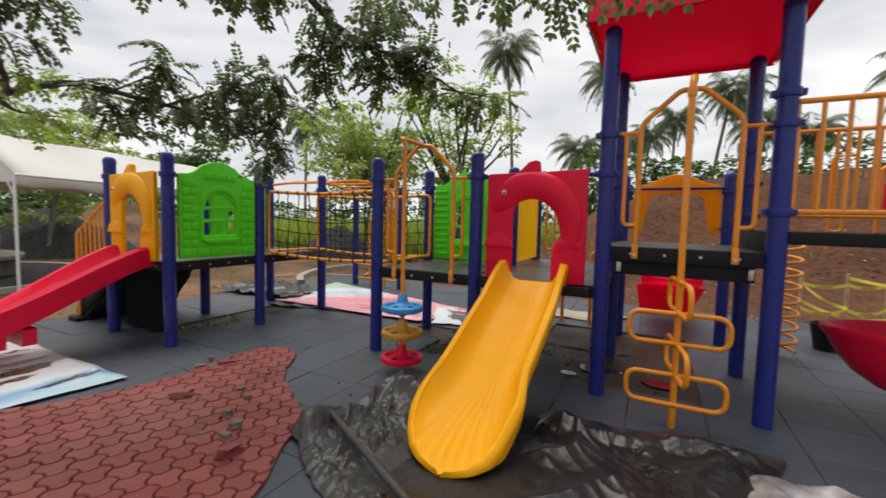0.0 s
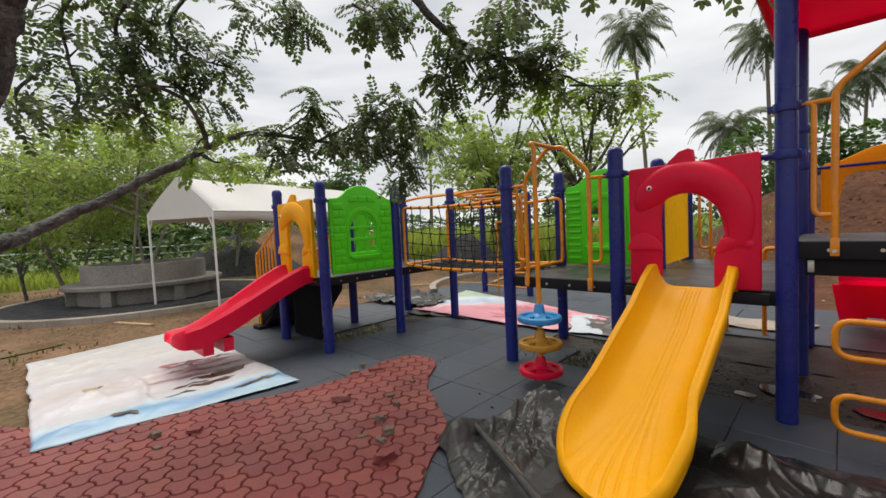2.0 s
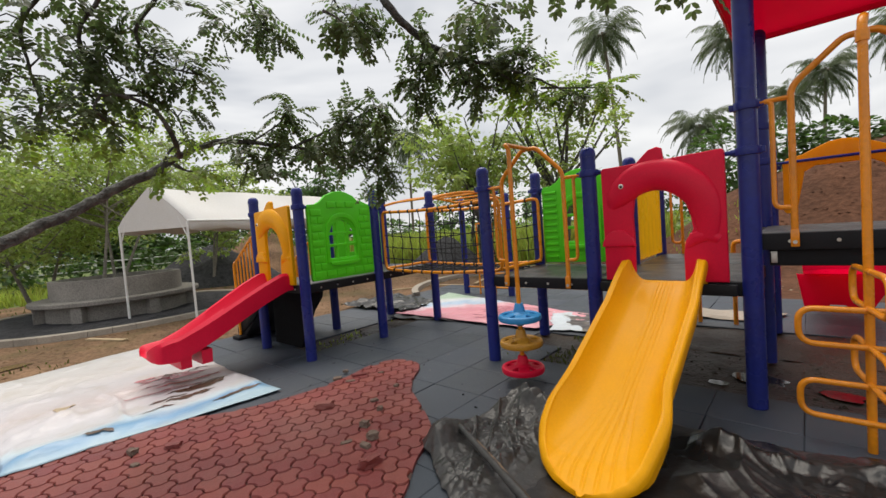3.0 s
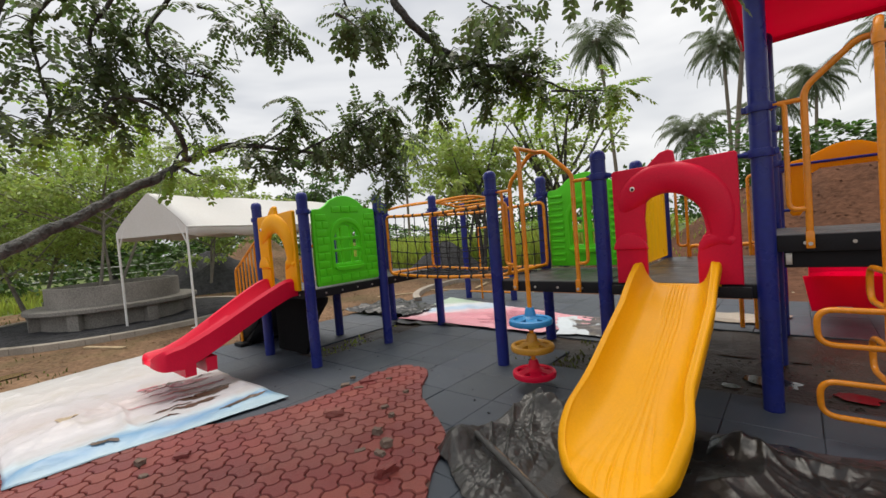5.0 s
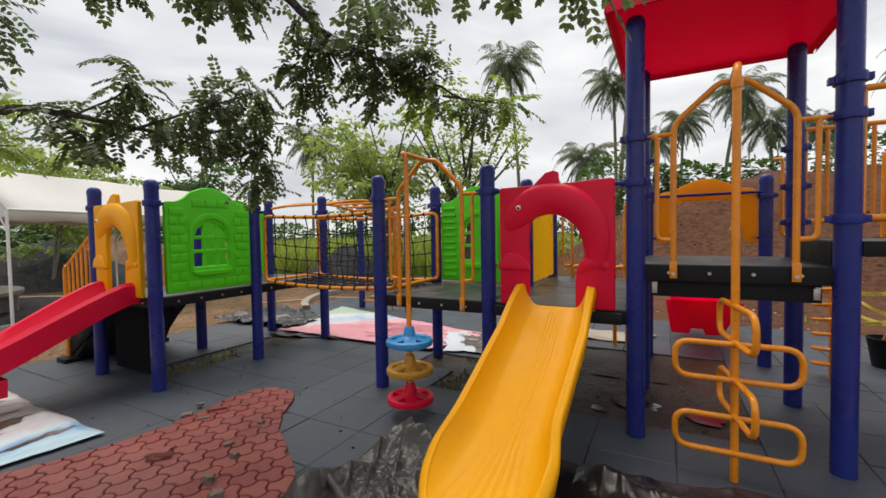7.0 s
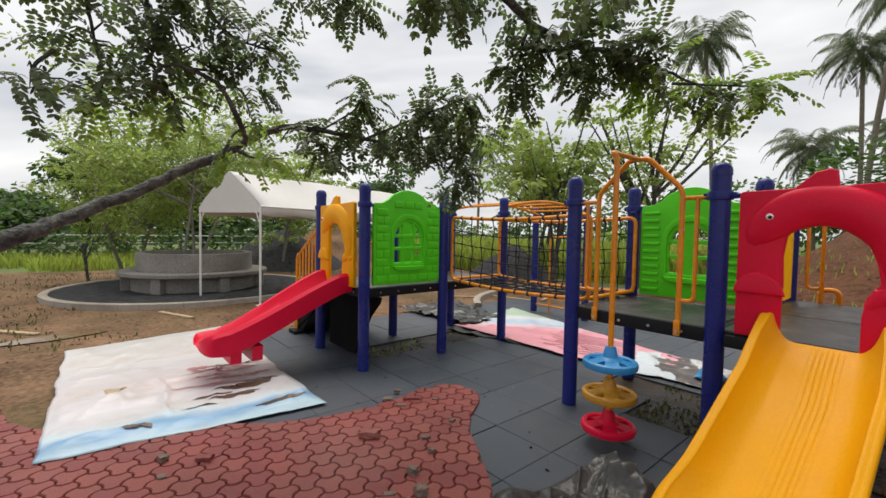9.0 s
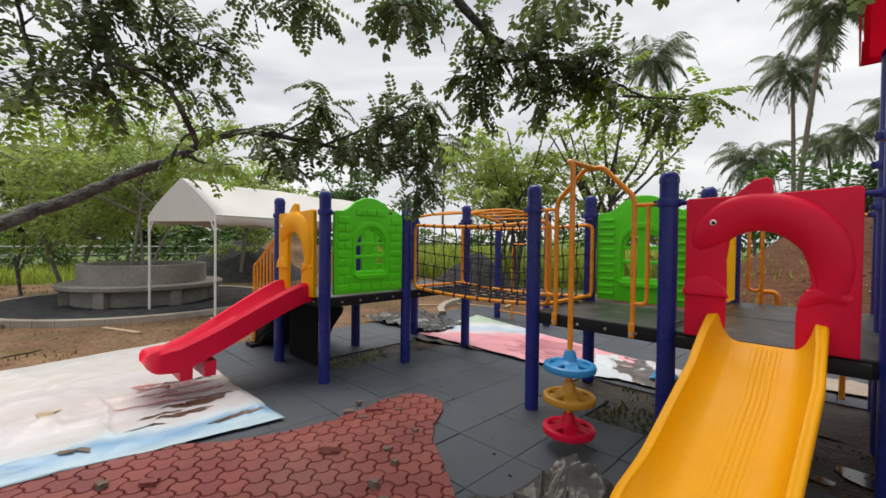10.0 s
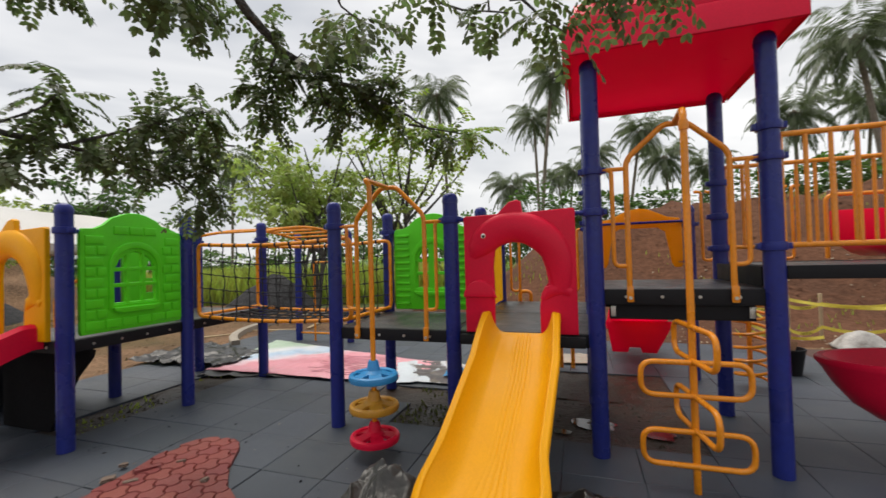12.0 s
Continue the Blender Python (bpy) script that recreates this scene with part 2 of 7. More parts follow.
def tube(bm, path, r, seg=8, closed=False, cap=True):
    """Sweeps a round section along a path; r may be a list."""
    pts = [Vector(p) for p in path]
    rs = r if isinstance(r, (list, tuple)) else [r] * len(pts)
    n = len(pts)
    rings, side = [], None
    for i, p in enumerate(pts):
        a = pts[i - 1] if (i or closed) else p
        b = pts[(i + 1) % n] if (i < n - 1 or closed) else p
        d = (b - a).normalized() if (b - a).length > 1e-9 else Vector((0, 0, 1))
        if side is None:
            side = d.cross(Vector((0, 0, 1)))
            if side.length < 0.1:
                side = d.cross(Vector((0, 1, 0)))
        side = (side - d * side.dot(d)).normalized()
        up = d.cross(side)
        rings.append([bm.verts.new(p + (side * math.cos(2 * math.pi * k / seg) + up * math.sin(2 * math.pi * k / seg)) * rs[i]) for k in range(seg)])
    for i in range(n if closed else n - 1):
        q, w = rings[i], rings[(i + 1) % n]
        for k in range(seg):
            bm.faces.new((q[k], q[(k + 1) % seg], w[(k + 1) % seg], w[k]))
    if cap and not closed:
        bm.faces.new(rings[0][::-1])
        bm.faces.new(rings[-1])
    return bm


def lathe(bm, profile, at=(0, 0, 0), seg=24):
    """Turns (radius, height) pairs round a vertical axis."""
    rings = []
    for r, z in profile:
        rings.append([bm.verts.new((at[0] + max(r, 1e-4) * math.cos(2 * math.pi * k / seg), at[1] + max(r, 1e-4) * math.sin(2 * math.pi * k / seg), at[2] + z)) for k in range(seg)])
    for q, w in zip(rings, rings[1:]):
        for k in range(seg):
            bm.faces.new((q[k], q[(k + 1) % seg], w[(k + 1) % seg], w[k]))
    return bm


def loft(bm, rows, close_ends=False):
    """Joins rows of points (all of one length) into a skin."""
    vs = [[bm.verts.new(p) for p in row] for row in rows]
    for q, w in zip(vs, vs[1:]):
        for k in range(len(q) - 1):
            bm.faces.new((q[k], q[k + 1], w[k + 1], w[k]))
    if close_ends:
        bm.faces.new(vs[0][::-1])
        bm.faces.new(vs[-1])
    return vs


def plate(bm, outline, holes, thick, place, bevel=0.0):
    """A plate from a 2D outline with holes; place(u, v, w) gives the point, w running through the thickness."""
    edges = []
    for loop in [outline, *holes]:
        vs = [bm.verts.new((u, v, 0)) for u, v in loop]
        edges += [bm.edges.new((vs[i], vs[(i + 1) % len(vs)])) for i in range(len(vs))]
    out = bmesh.ops.triangle_fill(bm, use_beauty=True, use_dissolve=False, edges=edges)
    faces = [g for g in out["geom"] if isinstance(g, bmesh.types.BMFace)]
    for f in faces:
        if f.normal.z < 0:
            f.normal_flip()
    ext = bmesh.ops.extrude_face_region(bm, geom=faces)
    top = [g for g in ext["geom"] if isinstance(g, bmesh.types.BMVert)]
    for v in top:
        v.co.z = thick
    if bevel:
        rim = [e for e in bm.edges if len(e.link_faces) == 2 and e.calc_face_angle(0) > 1.0 and all(abs(v.co.z - thick) < 1e-6 for v in e.verts)]
        bmesh.ops.bevel(bm, geom=rim, offset=bevel, segments=3, affect="EDGES", profile=0.5)
    for v in bm.verts:
        v.co = Vector(place(*v.co))
    return bm


def fractal(x, y, s=1.0, seed=0.0):
    return noise.fractal(Vector((x * s + seed, y * s - seed, seed * 0.37)), 0.9, 2.1, 5)

# ---- the ground ----
COLS = {"a": -4.887, "b": -3.81, "c": -1.974, "d": -0.897, "e": 0.18, "f": 1.257}
Y0, Y1, Y2 = 3.69, 4.767, 5.844
LY0, LY1, LY2 = 2.70, 3.777, 4.854
PR = 0.06


def ground_z(x, y):
    """Height of the open ground: level round the pad, a clay bank behind, rising to the right."""
    z = -0.03 + 0.05 * fractal(x, y, 0.35, 3) * min(1, max(0, (abs(x + 1) - 5) / 3 + max(0, y - 7.5)))
    back = max(0.0, min(1.0, (y - 9.5 - 0.12 * (3 - x)) / 5.0))
    side = max(0.0, min(1.0, (x + 4.5) / 5.0))
    side = side * side * (3 - 2 * side)
    rise = back * back * (3 - 2 * back)
    z += rise * side * (2.5 + 0.9 * fractal(x, y, 0.22, 7) + 0.25 * fractal(x, y, 1.1, 2))
    return z


def build_ground():
    bm = bmesh.new()
    xs = [-400, -150, -70, -40] + [-30 + 0.5 * i for i in range(121)] + [40, 70, 150, 400]
    ys = [-400, -150, -60, -30, -15] + [-8 + 0.5 * i for i in range(97)] + [50, 70, 150, 400]
    loft(bm, [[(x, y, ground_z(max(-30, min(30, x)), max(-8, min(40, y))) if abs(x) < 35 else -0.05 + (ground_z(30, min(40, y)) if x > 0 else 0)) for x in xs] for y in ys])
    ob = structure("ground", bm, SOIL, "bare brown soil ground rising to a clay bank behind the playground")
    ob.data.materials.append(CLAY)
    ob.data.materials.append(GRASSY)
    for p in ob.data.polygons:
        c = p.center
        if (c.x > -4.5 + 0.8 * fractal(c.x, c.y, 0.5, 1) and c.y > 7.8):
            p.material_index = 1
        if c.x < -18 + 1.2 * fractal(c.x, c.y, 0.4, 5) or (c.y > 12.5 + fractal(c.x, c.y, 0.4, 5) and c.x < -4) or c.y > 26:
            p.material_index = 2
    return ob


ground = build_ground()


# ---- posts ----
def build_post(h, collars):
    e = thing("support_post", "navy blue painted round steel post with domed cap", "post", "playground posts")
    bm = bmesh.new()
    lathe(bm, [(0.0, 0.0), (PR, 0.0), (PR, h - 0.08)], seg=20)
    part("pole", bm, BLUE, e)
    bm = bmesh.new()
    r = PR + 0.004
    lathe(bm, [(PR, h - 0.085), (r, h - 0.085), (r, h - 0.06), (r * 0.96, h - 0.04), (r * 0.84, h - 0.022), (r * 0.62, h - 0.009), (r * 0.3, h - 0.002), (0, h)], seg=20)
    part("cap", bm, BLUE, e)
    for z in collars:
        bm = bmesh.new()
        lathe(bm, [(PR, z - 0.028), (PR + 0.013, z - 0.026), (PR + 0.017, z), (PR + 0.013, z + 0.026), (PR, z + 0.028)], seg=20)
        box(bm, PR + 0.005, PR + 0.035, -0.022, 0.022, z - 0.02, z + 0.02, 0.004)
        box(bm, -PR - 0.035, -PR - 0.005, -0.022, 0.022, z - 0.02, z + 0.02, 0.004)
        part("collar", bm, BLUE, e)
    return e


low_post = build_post(1.96, [1.74])
first = True
LOW_AT = [("b", LY0), ("b", LY1), ("b", LY2), ("a", LY0), ("a", LY1), ("a", LY2), ("c", Y0), ("d", Y0), ("c", Y1), ("d", Y1), ("d", Y2), ("e", Y2), ("f", Y2)]
for c, y in LOW_AT:
    if first:
        low_post.location = (COLS[c], y, 0)
        first = False
    else:
        copy_thing(low_post, pose(COLS[c], y, 0))
for x in (COLS["a"], COLS["b"]):
    copy_thing(low_post, pose(x, 6.98, 0))
tall_post = build_post(2.84, [1.455, 2.03, 2.225])
tall_post["label"] = "tall navy blue painted steel post holding the roof"
tall_post.location = (COLS["f"], Y0, 0)
tall_left = build_post(2.84, [1.735, 2.03])
tall_left["label"] = "tall navy blue painted steel post holding the roof"
tall_left.location = (COLS["e"], Y0, 0)
copy_thing(tall_left, pose(COLS["e"], Y1, 0))
tall_far = build_post(2.84, [1.455, 1.735, 2.03])
tall_far["label"] = "tall navy blue painted steel post holding the roof"
tall_far.location = (COLS["f"], Y1, 0)


# ---- decks ----
def build_deck(x0, x1, y0, y1, z, label="black coated perforated steel deck with bolted skirt", deep=0.1):
    e = thing("deck_platform", label, "platform", "playground decks", (x0, y0, 0))
    bm = bmesh.new()
    box(bm, x0 + 0.03, x1 - 0.03, y0 + 0.012, y1 - 0.012, z - 0.012, z, 0.004)
    part("deck_plate", bm, DECK, e)
    for a in range(4):
        bm = bmesh.new()
        if a == 0:
            box(bm, x0 + 0.055, x1 - 0.055, y0 - 0.012, y0 + 0.01, z - deep, z - 0.004, 0.004)
        elif a == 1:
            box(bm, x0 + 0.055, x1 - 0.055, y1 - 0.01, y1 + 0.012, z - deep, z - 0.004, 0.004)
        elif a == 2:
            box(bm, x0 - 0.005, x0 + 0.02, y0 + 0.06, y1 - 0.06, z - deep, z - 0.004, 0.004)
        else:
            box(bm, x1 - 0.02, x1 + 0.005, y0 + 0.06, y1 - 0.06, z - deep, z - 0.004, 0.004)
        skirt = part("skirt", bm, BLACK, e)
        if a == 0:
            for k in range(4):
                bx = x0 + 0.2 + k * (x1 - x0 - 0.4) / 3
                bm = bmesh.new()
                tube(bm, [(bx, y0 - 0.010, z - 0.055), (bx, y0 - 0.019, z - 0.055)], 0.011, 8)
                part("bolt", bm, STEEL, skirt)
        if a == 3 and x1 < -3:
            for k in range(4):
                by = y0 + 0.2 + k * (y1 - y0 - 0.4) / 3
                bm = bmesh.new()
                tube(bm, [(x1 + 0.004, by, z - 0.055), (x1 + 0.012, by, z - 0.055)], 0.011, 8)
                part("bolt", bm, STEEL, skirt)
    return e


DZ = 0.86
TZ = 1.185
build_deck(COLS["a"], COLS["b"], LY0, LY1, DZ)
build_deck(COLS["a"], COLS["b"], LY1, LY2, DZ)
build_deck(COLS["c"], COLS["d"], Y0, Y1, DZ)
build_deck(COLS["d"], COLS["e"], Y0, Y1, DZ)
build_deck(COLS["d"], COLS["e"], Y1, Y2, DZ)
build_deck(COLS["e"], COLS["f"], Y0, Y1, TZ, deep=0.11)


# ---- moulded panels ----
def arc(cx, cy, rx, ry, a0, a1, n=14):
    return [(cx + rx * math.cos(radians(a0 + (a1 - a0) * i / n)), cy + ry * math.sin(radians(a0 + (a1 - a0) * i / n))) for i in range(n + 1)]


def build_brick_panel(place, group="moulded green panels", label="bright green plastic house panel with brick relief and window", ribbed=False):
    """A window panel 0.9 m wide and 0.9 m high, with an arched top; place(u, v, w) lays it out."""
    e = thing("window_panel", label, "play panel", group)
    out = [(-0.44, 0.0), (0.44, 0.0), (0.45, 0.03), (0.45, 0.85), (0.43, 0.88), (0.34, 0.885)]
    out += [(0.27, 0.92), (0.2, 0.985)] + arc(0, 0.93, 0.2, 0.11, 45, 135, 8) + [(-0.2, 0.985), (-0.27, 0.92), (-0.34, 0.885), (-0.43, 0.88), (-0.45, 0.85), (-0.45, 0.03)]
    holes = []
    for x0, x1 in (((-0.18, -0.05), (0.05, 0.18)) if ribbed else ((-0.185, -0.085), (-0.055, 0.055), (0.085, 0.185))):
        for z0, z1 in ((0.24, 0.375), (0.41, 0.515)):
            holes.append([(x0, z0), (x1, z0), (x1, z1), (x0, z1)])
    if ribbed:
        holes.append([(-0.17, 0.55), (-0.05, 0.55), (-0.05, 0.67), (-0.13, 0.63)])
        holes.append([(0.05, 0.55), (0.17, 0.55), (0.13, 0.63), (0.05, 0.67)])
    else:
        holes.append([(-0.175, 0.55), (-0.085, 0.55), (-0.085, 0.66), (-0.14, 0.62)])
        holes.append([(-0.055, 0.55), (0.055, 0.55), (0.055, 0.675), (0, 0.69), (-0.055, 0.675)])
        holes.append([(0.085, 0.55), (0.175, 0.55), (0.14, 0.62), (0.085, 0.66)])
    bm = bmesh.new()
    plate(bm, out, holes, 0.035, place, 0.008)
    body = part("panel_body", bm, GREEN, e)
    # raised window surround and sill
    bm = bmesh.new()
    ring_o = [(-0.24, 0.19), (0.24, 0.19), (0.24, 0.55)] + arc(0, 0.55, 0.24, 0.23, 0, 180, 12)[1:] + [(-0.24, 0.55)]
    ring_i = [(-0.2, 0.225), (0.2, 0.225), (0.2, 0.52)] + arc(0, 0.52, 0.2, 0.2, 0, 180, 12)[1:] + [(-0.2, 0.52)]
    ring_i = [p for i, p in enumerate(ring_i) if i == 0 or (abs(p[0] - ring_i[i - 1][0]) + abs(p[1] - ring_i[i - 1][1])) > 1e-6]
    ring_o = [p for i, p in enumerate(ring_o) if i == 0 or (abs(p[0] - ring_o[i - 1][0]) + abs(p[1] - ring_o[i - 1][1])) > 1e-6]
    plate(bm, ring_o[:-1], [ring_i[:-1]], 0.014, lambda u, v, w: place(u, v, 0.033 + w), 0.005)
    part("window_surround", bm, GREEN, body)
    bm = bmesh.new()
    plate(bm, [(-0.2, 0.17), (-0.14, 0.145), (0.14, 0.145), (0.2, 0.17), (0.21, 0.2), (-0.21, 0.2)], [], 0.035, lambda u, v, w: place(u, v, 0.033 + w), 0.01)
    part("window_sill", bm, GREEN, body)
    if ribbed:
        for row in range(11):
            z = 0.05 + row * 0.074
            for x, x1 in ((-0.42, -0.27), (0.27, 0.42)):
                bm = bmesh.new()
                plate(bm, [(x, z), (x1, z), (x1, z + 0.03), (x, z + 0.03)], [], 0.018, lambda u, v, ww: place(u, v, 0.033 + ww), 0.008)
                part("rib", bm, GREEN, body)
        return e
    for row in range(10):
        z = 0.03 + row * 0.09
        edges = [-0.425, -0.335, -0.2, -0.065, 0.065, 0.2, 0.335, 0.425] if row % 2 else [-0.425, -0.27, -0.13, 0.0, 0.13, 0.27, 0.425]
        for x, x1 in zip(edges, edges[1:]):
            x, x1 = x + 0.009, x1 - 0.009
            if 0.12 < z + 0.035 < 0.82:
                if x < 0 and x1 > -0.25:
                    x1 = -0.255
                elif x1 > 0 and x < 0.25:
                    x = 0.255
            if x1 - x < 0.04 or (z > 0.8 and max(abs(x), abs(x1)) > (0.21 if z > 0.82 else 0.35)):
                continue
            bm = bmesh.new()
            plate(bm, [(x, z), (x1, z), (x1, z + 0.072), (x, z + 0.072)], [], 0.011, lambda u, v, ww: place(u, v, 0.033 + ww), 0.006)
            part("brick", bm, GREEN, body)
    return e


build_brick_panel(lambda u, v, w: (COLS["b"] - 0.01 + w, (LY0 + LY1) / 2 + 0.005 + u, 0.885 + v, ))
build_brick_panel(lambda u, v, w: ((COLS["c"] + COLS["d"]) / 2 + u, Y1 + 0.01 - w, 0.885 + v), label="green plastic window panel seen from its ribbed back", ribbed=True)
build_brick_panel(lambda u, v, w: (COLS["a"] + 0.01 - w, (LY1 + LY2) / 2 + u, 0.885 + v), label="green plastic house panel on the far side of the deck")


def build_dolphin_panel(place, material, group, label):
    """An entry panel with a leaping dolphin moulded over an arched opening: 0.83 wide, 0.91 high."""
    e = thing("entry_panel", label, "play panel", group)
    out = [(-0.415, 0.0), (-0.19, 0.0)]
    out += [(-0.185, 0.36), (-0.19, 0.5)] + [(-0.175, 0.62), (-0.12, 0.69), (-0.02, 0.715), (0.08, 0.69), (0.16, 0.6), (0.2, 0.48), (0.215, 0.38), (0.165, 0.3), (0.15, 0.2), (0.15, 0.0)]
    out += [(0.415, 0.0), (0.415, 0.9), (0.4, 0.915), (0.04, 0.9)]
    out += [(0.03, 0.985), (0.0, 1.0), (-0.06, 0.985), (-0.12, 0.93), (-0.15, 0.9), (-0.4, 0.895), (-0.415, 0.88)]
    bm = bmesh.new()
    plate(bm, out, [], 0.04, place, 0.01)
    body = part("panel_body", bm, material, e)
    # the rounded back of the dolphin, a tapered bow along the arch
    pts, rad = [], []
    way = [(-0.345, 0.57, 0.03), (-0.315, 0.625, 0.075), (-0.255, 0.695, 0.105), (-0.165, 0.765, 0.115), (-0.04, 0.795, 0.115), (0.085, 0.775, 0.115), (0.185, 0.715, 0.115), (0.26, 0.625, 0.108), (0.295, 0.515, 0.095), (0.305, 0.41, 0.078), (0.295, 0.3, 0.06)]
    for i in range(len(way) - 1):
        p0, p1, p2, p3 = (Vector(way[max(0, min(len(way) - 1, i + k))]) for k in (-1, 0, 1, 2))
        for j in range(6):
            t = j / 6
            q = 0.5 * ((2 * p1) + (p2 - p0) * t + (2 * p0 - 5 * p1 + 4 * p2 - p3) * t * t + (3 * p1 - p0 - 3 * p2 + p3) * t ** 3)
            pts.append((q.x, q.y, 0))
            rad.append(q.z)
    bm = bmesh.new()
    tube(bm, pts, rad, 24)
    for v in bm.verts:
        v.co = Vector(place(v.co.x, v.co.y, 0.03 + v.co.z * 0.5))
    part("dolphin_body", bm, material, body)
    bm = bmesh.new()
    tube(bm, [(0.37, 0.3, 0), (0.3, 0.34, 0), (0.22, 0.31, 0), (0.17, 0.25, 0)], [0.035, 0.055, 0.05, 0.02], 10)
    for v in bm.verts:
        v.co = Vector(place(v.co.x, v.co.y, 0.03 + v.co.z * 0.6))
    part("tail_fin", bm, material, body)
    bm = bmesh.new()
    plate(bm, [(-0.43, 0.27)] + arc(-0.3, 0.27, 0.125, 0.13, 180, 0, 10) + [(-0.175, 0.27), (-0.2, 0.255), (-0.4, 0.255)], [], 0.03, lambda u, v, w: place(u, v, 0.036 + w), 0.012)
    part("wave_relief", bm, material, body)
    bm = bmesh.new()
    lathe(bm, [(0, 0.014), (0.015, 0.012), (0.02, 0.0)], seg=14)
    for v in bm.verts:
        v.co = Vector(place(-0.25 + v.co.x, 0.735 + v.co.y, 0.082 + v.co.z))
    eye_white = part("eye", bm, EYE_W, body, "white round eye with black pupil")
    bm = bmesh.new()
    lathe(bm, [(0, 0.006), (0.009, 0.005), (0.011, 0.0)], seg=12)
    for v in bm.verts:
        v.co = Vector(place(-0.247 + v.co.x, 0.732 + v.co.y, 0.093 + v.co.z))
    part("pupil", bm, BLACK, body)
    return e


build_dolphin_panel(lambda u, v, w: (-0.36 + u, Y0 - 0.02 - w, 0.86 + v), RED, "dolphin panels", "red plastic entry panel moulded with a leaping dolphin")
build_dolphin_panel(lambda u, v, w: (-4.36 + u, LY0 - 0.02 - w, 0.86 + v), YELLOW, "dolphin panels", "yellow plastic entry panel moulded with a leaping dolphin")

# fixing lugs that join the panels to the posts
def build_lug(p, q):
    e = thing("fixing_bar", "short navy bolted panel bracket between post and panel", "bracket", "panel brackets")
    bm = bmesh.new()
    tube(bm, [p, q], 0.016, 8)
    part("bar", bm, BLUE, e)
    return e


for x0, x1, y in ((COLS["d"], -0.76, Y0 - 0.02), (0.04, COLS["e"], Y0 - 0.02), (COLS["c"], -1.88, Y1), (-0.99, COLS["d"], Y1)):
    build_lug((x0, y, 1.735), (x1, y, 1.735))
for y0, y1 in ((LY0, LY0 + 0.1), (LY1 - 0.1, LY1)):
    build_lug((COLS["b"], y0, 1.74), (COLS["b"], y1, 1.74))


def build_ribbed_panel(place, w, h):
    e = thing("wave_panel", "yellow plastic ribbed side panel between posts", "play panel")
    bm = bmesh.new()
    n = 40
    rows = []
    for j in range(2):
        rows.append([place(-w / 2 + w * i / n, j * h, 0.005 * max(0, math.sin(i / n * math.pi * 12))) for i in range(n + 1)])
    back = [[place(-w / 2 + w * i / n, j * h, -0.025) for i in range(n + 1)] for j in range(2)]
    loft(bm, [back[0], rows[0], rows[1], back[1]])
    part("panel_body", bm, YELLOW_SHELL, e)
    return e


build_ribbed_panel(lambda u, v, w: (COLS["d"] + 0.03 + w, (Y1 + Y2) / 2 + u, 0.89 + v), 0.92, 0.9)


